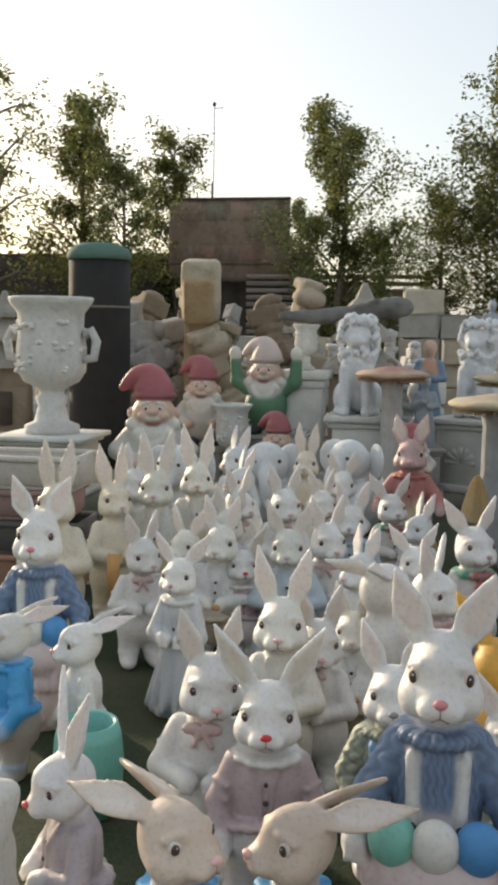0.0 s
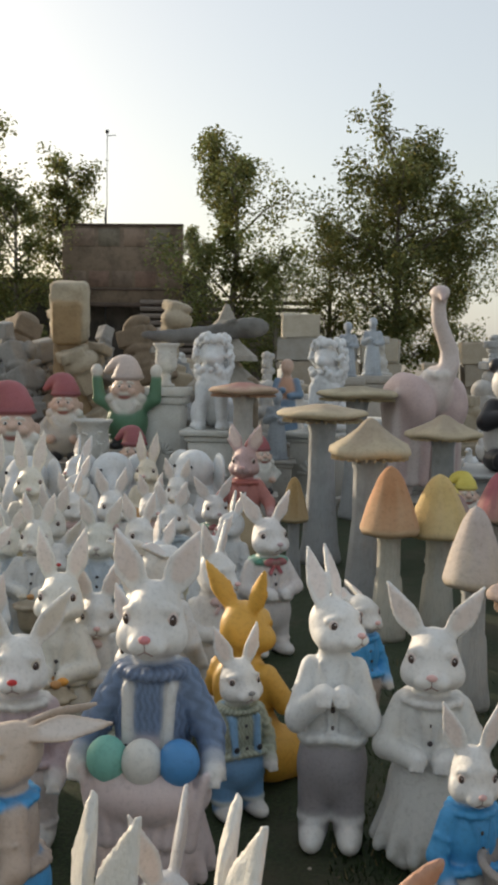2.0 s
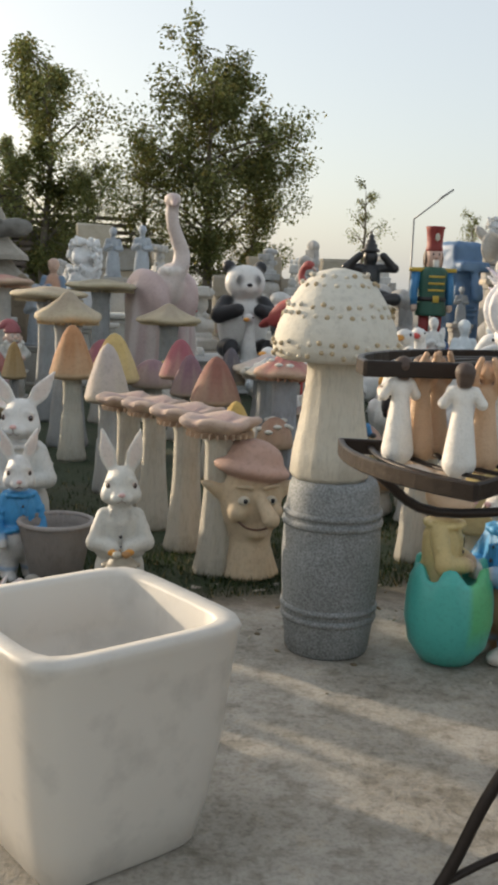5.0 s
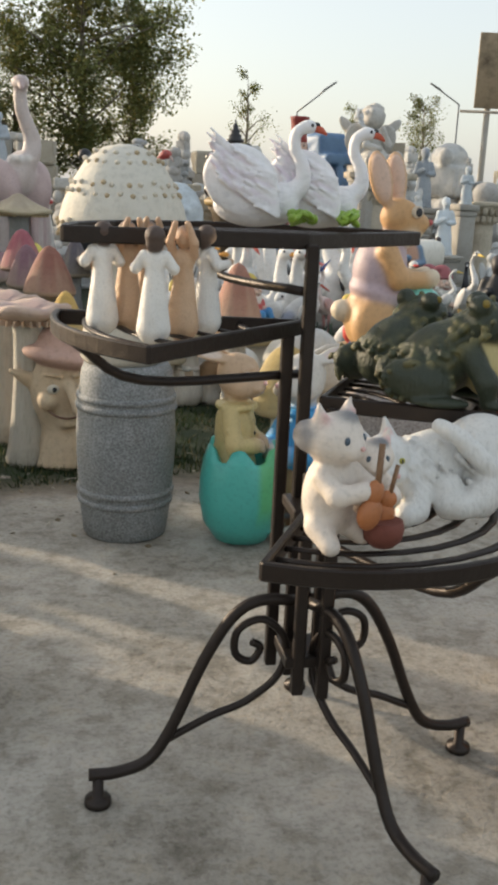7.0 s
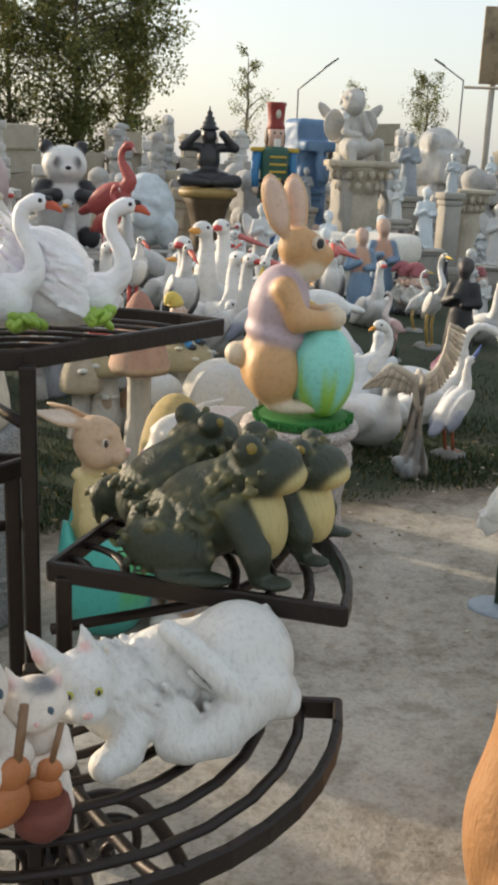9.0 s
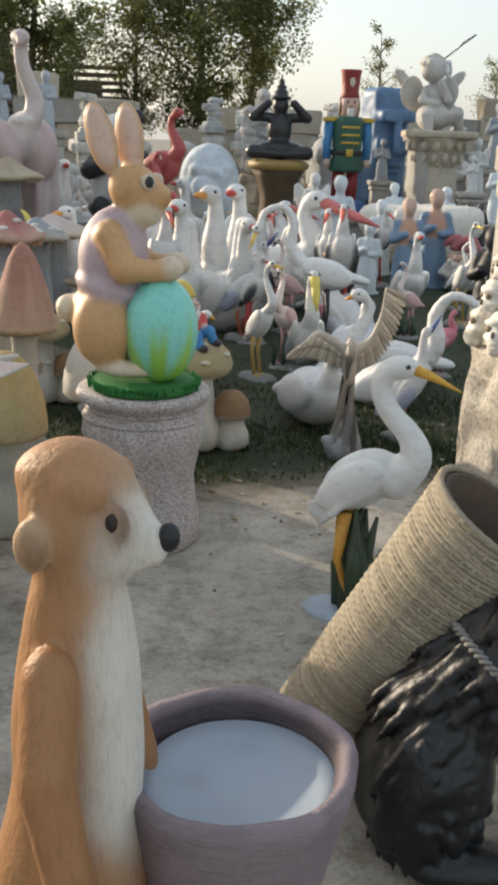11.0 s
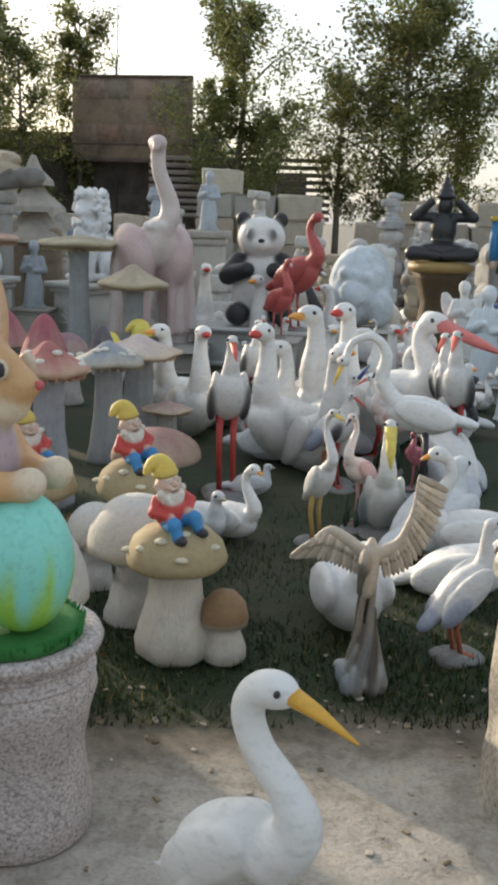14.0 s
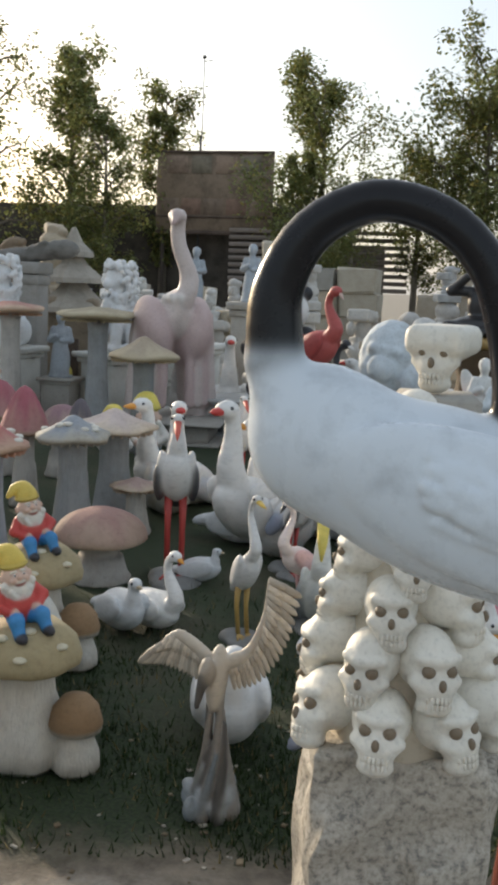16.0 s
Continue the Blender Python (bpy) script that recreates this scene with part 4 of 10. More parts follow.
    for s in (1, -1):
        g.ball((s * 0.052, -0.148, 0.648), (0.020, 0.010, 0.016), (0.66, 0.64, 0.60), 9, 6).ball((s * 0.052, -0.155, 0.648), (0.010, 0.007, 0.011), DARK, 8, 5)
    return g


def lion(col=CHALK, cell=0.016):
    """A sitting lion with a curly mane, one metre high, that looks towards -y."""
    P = [E((0, 0.14, 0.26), (0.17, 0.22, 0.25), col, (-18, 0, 0), k=0.06), E((0, -0.02, 0.50), (0.16, 0.15, 0.24), col, k=0.06),
         E((0, -0.05, 0.77), (0.13, 0.13, 0.14), col, k=0.03), E((0, -0.16, 0.73), (0.07, 0.07, 0.06), col, k=0.03)]
    for s in (1, -1):
        P += limb([(s * 0.10, -0.09, 0.45), (s * 0.11, -0.15, 0.05)], [0.075, 0.055], col, 0.03) + [E((s * 0.11, -0.19, 0.04), (0.06, 0.09, 0.045), col, k=0.02)]
        P += [E((s * 0.17, 0.12, 0.16), (0.08, 0.17, 0.15), col, k=0.04), E((s * 0.17, -0.03, 0.04), (0.06, 0.12, 0.045), col, k=0.02)]
    rnd = random.Random(4)
    for i in range(150):
        u, a = rnd.uniform(0.0, 1.0), rnd.uniform(0, 6.28)
        z = 0.42 + 0.55 * u
        w = 0.19 * math.sqrt(max(0.05, 1 - ((u - 0.55) / 0.62) ** 2))
        if math.sin(a) < -0.55 and 0.45 < u < 0.85:
            continue
        P.append(E((w * math.cos(a), 0.0 + w * math.sin(a), z), rnd.uniform(0.028, 0.04), col, k=0.004))
    return Geo().sculpt(P, cell, lump=0.004)


def panda(cell=0.018):
    K = BLACK
    P = [E((0, 0.02, 0.33), (0.27, 0.22, 0.32), WHITE, k=0.05), E((0, -0.03, 0.78), (0.215, 0.19, 0.185), WHITE, k=0.03), E((0, -0.19, 0.73), (0.085, 0.06, 0.065), WHITE, k=0.03)]
    for s in (1, -1):
        P += [E((s * 0.17, 0.02, 0.94), 0.07, K, k=0.01)] + limb([(s * 0.2, -0.03, 0.56), (s * 0.29, -0.12, 0.44), (s * 0.12, -0.25, 0.50)], [0.09, 0.085, 0.07], K, 0.02)
        P += [E((s * 0.2, -0.17, 0.10), (0.11, 0.2, 0.10), K, k=0.02), E((s * 0.2, -0.34, 0.11), (0.09, 0.05, 0.1), K, k=0.02)]
        P.append(E((s * 0.085, -0.185, 0.80), (0.045, 0.025, 0.055), K, (0, s * 25, 0), k=0.004))
    g = Geo().sculpt(P, cell)
    return g.ball((0, -0.245, 0.755), (0.03, 0.02, 0.02), K, 8, 6)


def great_flamingo(cell=0.02):
    """A huge bird with a draped body and a bent neck, 1.75 m high."""
    A, Pk = (0.60, 0.52, 0.49), (0.52, 0.40, 0.385)
    P = []
    for s in (1, -1):
        P += [E((s * 0.17, 0.05, 0.72), (0.16, 0.30, 0.30), Pk, (8, s * 10, 0), k=0.06), C((s * 0.20, 0.08, 0.62), (s * 0.22, 0.10, 0.04), 0.16, 0.13, A, k=0.08)]
        for i in range(4):
            P.append(C((s * (0.10 + 0.07 * i), -0.16 + 0.05 * i, 0.85), (s * (0.12 + 0.08 * i), -0.12 + 0.05 * i, 0.12), 0.03, 0.045, A if i % 2 else Pk, k=0.03))
    P += [E((0, -0.08, 0.88), (0.12, 0.15, 0.20), A, k=0.06)]
    nk = flow([(0.0, -0.12, 0.92), (0.07, -0.16, 1.06), (0.08, -0.15, 1.20), (0.02, -0.13, 1.36), (-0.02, -0.12, 1.52), (-0.01, -0.13, 1.62)], 3)
    P += limb(nk, list(np.interp(np.arange(len(nk)), (0, 4, 9, 15), [0.10, 0.075, 0.06, 0.05])), A, 0.02) + [E((-0.03, -0.15, 1.66), (0.075, 0.085, 0.065), A, k=0.03), C((-0.05, -0.20, 1.66), (-0.09, -0.26, 1.60), 0.04, 0.022, Pk, k=0.02)]
    for i in range(8):
        a = i * 0.785
        P.append(E((0.10 * math.cos(a), -0.12 + 0.09 * math.sin(a), 1.0), 0.04, (0.70, 0.66, 0.62), k=0.02))
    return Geo().sculpt(P, cell, lump=0.006)


def robed(col=CHALK, robe=None, arm="front", hood=False, wings=False, cell=0.016, belt=None, raised=False):
    """A plain robed figure, one metre high."""
    robe = robe or col
    P = [E((0, 0, 0.25), (0.145, 0.12, 0.30), robe, k=0.05), E((0, 0, 0.60), (0.125, 0.09, 0.19), belt or robe, k=0.05), E((0, -0.01, 0.885), (0.065, 0.075, 0.09), col, k=0.025), C((0, 0, 0.74), (0, 0, 0.84), 0.045, 0.04, col)]
    P += [E((0, 0.02, 0.91), (0.08, 0.085, 0.09), robe if hood else col, k=0.015)]
    for i in range(7):
        a = -2.7 + i * 0.37
        P.append(C((0.10 * math.cos(a), 0.085 * math.sin(a), 0.48), (0.15 * math.cos(a), 0.13 * math.sin(a), 0.01), 0.018, 0.028, robe, k=0.03))
    for s in (1, -1):
        if raised:
            P += limb([(s * 0.11, 0, 0.72), (s * 0.15, -0.02, 0.85), (s * 0.08, -0.02, 1.0)], [0.045, 0.04, 0.035], col, 0.02)
        else:
            P += limb([(s * 0.11, 0, 0.72), (s * 0.16, -0.02, 0.56), (s * 0.04, -0.12, 0.55 if s > 0 else 0.62)], [0.05, 0.045, 0.035], robe, 0.025)
        if wings:
            P += [E((s * 0.16, 0.10, 0.62), (0.10, 0.03, 0.24), col, (0, s * 22, s * 25), k=0.02)]
    P.append(E((0, 0, 0.02), (0.19, 0.17, 0.03), robe, k=0.02))
    return Geo().sculpt(P, cell, lump=0.004)


def figurine(gown=(0.74, 0.71, 0.66), skin=(0.56, 0.36, 0.22), hair=(0.07, 0.045, 0.035), raised=False, cell=0.016):
    """A plain child figurine, one metre high, in a smooth gown."""
    P = [C((0, 0, 0.02), (0, 0, 0.60), 0.165, 0.085, gown, k=0.03), E((0, 0, 0.66), (0.115, 0.085, 0.10), gown, k=0.04), E((0, -0.01, 0.86), (0.085, 0.09, 0.10), skin, k=0.02), E((0, 0.02, 0.885), (0.098, 0.095, 0.095), hair, k=0.012), E((0, 0.04, 0.82), (0.085, 0.06, 0.10), hair, k=0.012)]
    for s in (1, -1):
        if raised:
            P += limb([(s * 0.10, -0.02, 0.70), (s * 0.12, -0.10, 0.82), (s * 0.06, -0.14, 1.0)], [0.05, 0.042, 0.030], skin, 0.02)
        else:
            P += limb([(s * 0.10, 0, 0.70), (s * 0.18, -0.02, 0.58), (s * 0.15, -0.14, 0.60)], [0.055, 0.052, 0.045], gown, 0.02) + [E((s * 0.13, -0.19, 0.62), 0.04, skin, k=0.02)]
    return Geo().sculpt(P, cell)


def seated_angel(col=(0.62, 0.60, 0.56), cell=0.018):
    P = [E((0, 0, 0.20), (0.22, 0.24, 0.20), col, k=0.06), E((0, 0.04, 0.46), (0.14, 0.12, 0.20), col, k=0.05), E((-0.05, -0.04, 0.80), (0.16, 0.16, 0.17), col, k=0.03)]
    P += limb([(0.12, 0, 0.55), (0.17, -0.13, 0.42), (0.05, -0.17, 0.64)], [0.05, 0.05, 0.04], col) + limb([(-0.12, 0, 0.55), (-0.18, -0.12, 0.40), (0.02, -0.2, 0.36)], [0.05, 0.05, 0.04], col)
    P += limb([(0.1, -0.1, 0.15), (0.28, -0.24, 0.24), (0.36, -0.1, 0.05)], [0.1, 0.085, 0.06], col) + limb([(-0.08, -0.1, 0.15), (-0.12, -0.3, 0.2), (-0.1, -0.32, 0.02)], [0.1, 0.08, 0.06], col)
    for s in (1, -1):
        P += [E((s * 0.22 - 0.05, 0.17, 0.50), (0.19, 0.05, 0.24), col, (15, s * 30, s * -20), k=0.03), E((s * 0.34 - 0.05, 0.19, 0.66), (0.08, 0.04, 0.20), col, (10, s * 45, 0), k=0.03)]
    rnd = random.Random(2)
    for i in range(22):
        a, b = rnd.uniform(0, 6.28), rnd.uniform(0.0, 1.5)
        P.append(E((-0.05 + 0.15 * math.cos(a) * math.cos(b), -0.02 + 0.15 * math.sin(a) * math.cos(b), 0.83 + 0.13 * math.sin(b)), 0.045, col, k=0.015))
    return Geo().sculpt(P, cell, lump=0.004)


def meditating(col=(0.022, 0.022, 0.024), cell=0.016):
    """A black seated figure with a tall tiered crown, both arms raised to the head."""
    P = [E((0, 0, 0.12), (0.34, 0.24, 0.12), col, k=0.04), E((0, 0.02, 0.36), (0.15, 0.12, 0.22), col, k=0.04), E((0, 0, 0.64), (0.10, 0.10, 0.12), col, k=0.02)]
    for s in (1, -1):
        P += limb([(s * 0.13, 0.02, 0.50), (s * 0.33, -0.03, 0.50), (s * 0.16, -0.08, 0.66)], [0.06, 0.055, 0.05], col)
        P += limb([(s * 0.12, -0.08, 0.10), (s * 0.33, -0.16, 0.09), (s * 0.05, -0.26, 0.07)], [0.09, 0.08, 0.05], col)
    g = Geo().sculpt(P, cell)
    return g.lathe([(0.12, 0.71), (0.125, 0.74), (0.085, 0.76), (0.09, 0.80), (0.06, 0.82), (0.065, 0.86), (0.035, 0.88), (0.04, 0.92), (0.012, 0.95), (0.008, 1.0)], col, 16)


def kitten(cell=0.010, patch=(0.10, 0.11, 0.13)):
    """A kitten that stands on its hind legs, 0.4 m high, with a wooden fiddle."""
    W = (0.70, 0.62, 0.54)
    P = [E((0, 0, 0.13), (0.075, 0.07, 0.12), W, k=0.03), E((0, -0.01, 0.29), (0.088, 0.075, 0.072), W, k=0.02), E((0, -0.075, 0.27), (0.04, 0.025, 0.026), W, k=0.02), E((0.015, -0.025, 0.345), (0.042, 0.035, 0.022), patch, k=0.008), E((-0.06, 0.03, 0.30), (0.035, 0.05, 0.045), (0.20, 0.20, 0.21), k=0.008)]
    for s in (1, -1):
        P += [C((s * 0.052, 0.0, 0.335), (s * 0.068, 0.0, 0.392), 0.028, 0.006, W, k=0.01)] + limb([(s * 0.06, -0.02, 0.20), (s * 0.07, -0.08, 0.16), (s * 0.015, -0.115, 0.17)], [0.03, 0.028, 0.026], W, 0.015)
        P += limb([(s * 0.05, -0.01, 0.06), (s * 0.07, -0.07, 0.02)], [0.04, 0.027], W, 0.015)
        P += [E((s * 0.058, -0.018, 0.352), (0.012, 0.01, 0.018), PINK, (0, s * 12, 0), k=0.003)]
    g = Geo().sculpt(P, cell)
    for s in (1, -1):
        g.ball((s * 0.035, -0.075, 0.30), (0.011, 0.007, 0.013), (0.06, 0.09, 0.12), 9, 6)
    g.ball((0, -0.102, 0.281), 0.007, PINK, 8, 5)
    wood = (0.42, 0.15, 0.05)
    g.ball((0.01, -0.13, 0.11), (0.05, 0.022, 0.045), wood, 12, 8).ball((0.025, -0.13, 0.165), (0.037, 0.02, 0.035), wood, 12, 8).tube([(0.03, -0.135, 0.18), (0.06, -0.12, 0.29)], 0.009, BROWN, 7)
    return g


def lying_cat(cell=0.007):
    """A striped cat that lies curled on its side, 0.5 m long, its head towards -x."""
    W, S = (0.66, 0.65, 0.62), (0.40, 0.39, 0.37)
    P = [E((0.09, 0.02, 0.09), (0.165, 0.10, 0.10), W, (0, -8, 0), k=0.03), E((0.20, -0.01, 0.11), (0.115, 0.11, 0.125), W, (0, 10, 0), k=0.02), E((-0.03, -0.02, 0.08), (0.09, 0.085, 0.085), W, k=0.03),
         E((-0.115, -0.06, 0.135), (0.066, 0.06, 0.072), W, (0, 25, 0), k=0.015), E((-0.115, -0.115, 0.115), (0.036, 0.028, 0.024), W, k=0.012)]
    for s in (1, -1):
        P += [C((-0.135 + s * 0.038, -0.045, 0.19), (-0.160 + s * 0.050, -0.04, 0.245), 0.024, 0.005, W, k=0.008), E((-0.150 + s * 0.043, -0.060, 0.205), (0.010, 0.007, 0.017), PINK, (0, s * 20 - 20, 0), k=0.002)]
    P += limb([(-0.02, -0.08, 0.06), (-0.05, -0.125, 0.025), (-0.09, -0.15, 0.022)], [0.042, 0.034, 0.030], W, 0.012) + limb([(0.05, -0.09, 0.06), (0.04, -0.13, 0.03)], [0.045, 0.034], W, 0.012) + limb([(0.22, -0.10, 0.10), (0.13, -0.135, 0.04), (0.06, -0.15, 0.03)], [0.060, 0.042, 0.030], W, 0.012)
    P += limb(flow([(0.29, 0.00, 0.06), (0.27, -0.10, 0.06), (0.17, -0.125, 0.11), (0.09, -0.085, 0.19), (0.05, -0.04, 0.215)], 3), list(np.linspace(0.034, 0.020, 13)), W, 0.005)
    rnd = random.Random(11)
    for i in range(9):                                     # grey stripes across the chest and flank
        u = -0.02 + 0.034 * i
        P.append(C((u, -0.075, 0.03 + 0.02 * (i % 2)), (u + 0.02, -0.088, 0.11), 0.008, 0.006, S, k=0.003))
    for i in range(110):
        u, a = rnd.uniform(-0.08, 0.28), rnd.uniform(-1.8, 1.4)
        top = 0.085 + 0.03 * max(0, u)
        p = np.array((u, 0.105 * math.sin(a), top + (0.092 + 0.10 * max(0, u)) * math.cos(a) * 0.95))
        P.append(C(p, p + np.array((0.028, 0.008 * math.sin(a), -0.030)), 0.009, 0.003, W if i % 3 else (0.54, 0.53, 0.50), k=0.003))
    g = Geo().sculpt(P, cell)
    for s in (1, -1):
        c = np.array((-0.12 + s * 0.026, -0.118, 0.152))
        g.ball(c, (0.008, 0.006, 0.008), (0.42, 0.40, 0.08), 9, 6).ball(c + np.array((-0.001, -0.005, 0)), (0.003, 0.003, 0.006), DARK, 7, 5)
    return g.ball((-0.118, -0.144, 0.122), (0.009, 0.006, 0.007), PINK, 8, 5)


def frog(cell=0.007, belly=True):
    """A warty toad that sits up and looks towards +x."""
    G, Y = (0.030, 0.040, 0.022), (0.56, 0.46, 0.20)
    P = [E((0, 0, 0.11), (0.14, 0.10, 0.10), G, (0, -32, 0), k=0.04), E((0.11, 0, 0.21), (0.09, 0.085, 0.06), G, (0, -18, 0), k=0.03)]
    if belly:
        P += [E((0.105, 0, 0.115), (0.062, 0.082, 0.105), Y, (0, -20, 0), k=0.008), E((0.165, 0, 0.195), (0.045, 0.060, 0.030), Y, (0, -25, 0), k=0.008)]
    for s in (1, -1):
        P += [E((0.09, s * 0.055, 0.265), 0.032, G, k=0.012)] + limb([(0.07, s * 0.085, 0.14), (0.12, s * 0.11, 0.07), (0.13, s * 0.10, 0.01)], [0.035, 0.03, 0.022], G, 0.015)
        P += [E((-0.06, s * 0.10, 0.06), (0.10, 0.045, 0.06), G, (0, 10, 0), k=0.02), E((0.0, s * 0.13, 0.012), (0.08, 0.03, 0.015), G, k=0.01), E((0.16, s * 0.11, 0.008), (0.04, 0.03, 0.012), G, k=0.01)]
    rnd = random.Random(3)
    for i in range(230):
        a, u = rnd.uniform(-1.9, 1.9), rnd.uniform(-0.14, 0.13)
        P.append(E((u, 0.100 * math.sin(a), 0.118 + u * 0.62 + 0.088 * math.cos(a)), rnd.uniform(0.006, 0.013), rnd.choice(((0.15, 0.135, 0.05), (0.055, 0.066, 0.03), (0.035, 0.045, 0.02), (0.09, 0.09, 0.04))), k=0.003))
    for i in range(60):
        s, a, b = rnd.choice((1, -1)), rnd.uniform(0, 6.28), rnd.uniform(-1, 1)
        P.append(E((-0.06 + 0.095 * math.cos(a), s * (0.115 + 0.025 * b), 0.06 + 0.055 * math.sin(a)), rnd.uniform(0.006, 0.011), rnd.choice(((0.13, 0.12, 0.05), (0.04, 0.05, 0.025))), k=0.003))
    g = Geo().sculpt(P, cell)
    for s in (1, -1):
        g.ball((0.10, s * 0.08, 0.275), 0.012, (0.25, 0.18, 0.03), 8, 6)
    return g


def skull(cell=0.012, planter=False):
    """A skull, 0.25 m high, that looks towards -y."""
    B = (0.74, 0.71, 0.63)
    P = [E((0, 0.03, 0.155), (0.088, 0.11, 0.062 if planter else 0.095), B, k=0.03), E((0, -0.05, 0.09), (0.062, 0.05, 0.05), B, k=0.03), E((0, -0.045, 0.035), (0.055, 0.05, 0.032), B, k=0.015)]
    for s in (1, -1):
        P += [E((s * 0.058, -0.045, 0.105), (0.024, 0.03, 0.02), B, k=0.015), C((s * 0.06, -0.06, 0.175), (s * 0.015, -0.085, 0.17), 0.014, 0.014, B, k=0.02)]
    if planter:
        P.append(X((0, 0.025, 0.175), (0.104, 0.118, 0.050), B, 0.035, k=0.02))
    g = Geo().sculpt(P, cell)
    D = (0.19, 0.145, 0.095)
    for s in (1, -1):
        g.ball((s * 0.033, -0.072, 0.140), (0.021, 0.020, 0.020), D, 12, 8)
    g.ball((0, -0.098, 0.105), (0.012, 0.012, 0.018), D, 8, 6)
    for i in range(-3, 4):
        g.box((i * 0.012, -0.096 + 0.0022 * i * i, 0.062), (0.005, 0.006, 0.010), (0.75, 0.71, 0.62), 0.002).box((i * 0.012, -0.094 + 0.0022 * i * i, 0.042), (0.005, 0.006, 0.009), (0.75, 0.71, 0.62), 0.002)
    return g


def meerkat(cell=0.0085):
    """A meerkat on its hind legs, 0.85 m high, that looks towards +x."""
    F, L, B = (0.42, 0.215, 0.09), (0.58, 0.40, 0.24), (0.74, 0.70, 0.62)
    P = [E((0, 0, 0.20), (0.16, 0.16, 0.21), F, k=0.06), E((0.0, 0, 0.45), (0.105, 0.12, 0.22), F, k=0.06), E((0.075, 0, 0.42), (0.075, 0.085, 0.27), B, k=0.02), E((0.02, 0, 0.65), (0.075, 0.08, 0.10), F, k=0.05),
         E((0.025, 0, 0.755), (0.105, 0.098, 0.088), F, k=0.03), E((0.085, 0, 0.742), (0.070, 0.074, 0.066), B, k=0.012)]
    P += [C((0.10, 0, 0.735), (0.172, 0, 0.726), 0.055, 0.026, B, k=0.03), E((0.02, 0, 0.80), (0.11, 0.075, 0.042), F, k=0.02)]
    for s in (1, -1):
        P += [E((-0.018, s * 0.100, 0.735), (0.034, 0.022, 0.034), L, k=0.006), E((-0.008, s * 0.119, 0.733), (0.020, 0.010, 0.020), (0.22, 0.10, 0.05), k=0.003), E((0.06, s * 0.066, 0.797), (0.052, 0.028, 0.024), F, k=0.012)]
        P += [E((0.112, s * 0.058, 0.763), (0.034, 0.016, 0.028), (0.20, 0.10, 0.05), k=0.004)]
        P += limb([(0.015, s * 0.115, 0.56), (0.03, s * 0.170, 0.46), (0.075, s * 0.185, 0.34), (0.10, s * 0.17, 0.26)], [0.054, 0.052, 0.044, 0.036], (0.38, 0.185, 0.075), 0.008) + [E((0.112, s * 0.165, 0.225), (0.034, 0.030, 0.040), L, k=0.010)]
        P += [E((0.04, s * 0.13, 0.10), (0.14, 0.08, 0.12), F, k=0.04), E((0.14, s * 0.14, 0.025), (0.12, 0.05, 0.03), L, k=0.02)]
    g = Geo().sculpt(P, cell, soft=0.009, lump=0.003)
    for s in (1, -1):
        g.ball((0.112, s * 0.059, 0.765), (0.023, 0.014, 0.020), (0.16, 0.085, 0.05), 12, 8).ball((0.115, s * 0.063, 0.766), (0.017, 0.013, 0.016), (0.02, 0.01, 0.008), 12, 8)
    return g.ball((0.198, 0, 0.738), (0.021, 0.022, 0.018), BLACK, 10, 7)


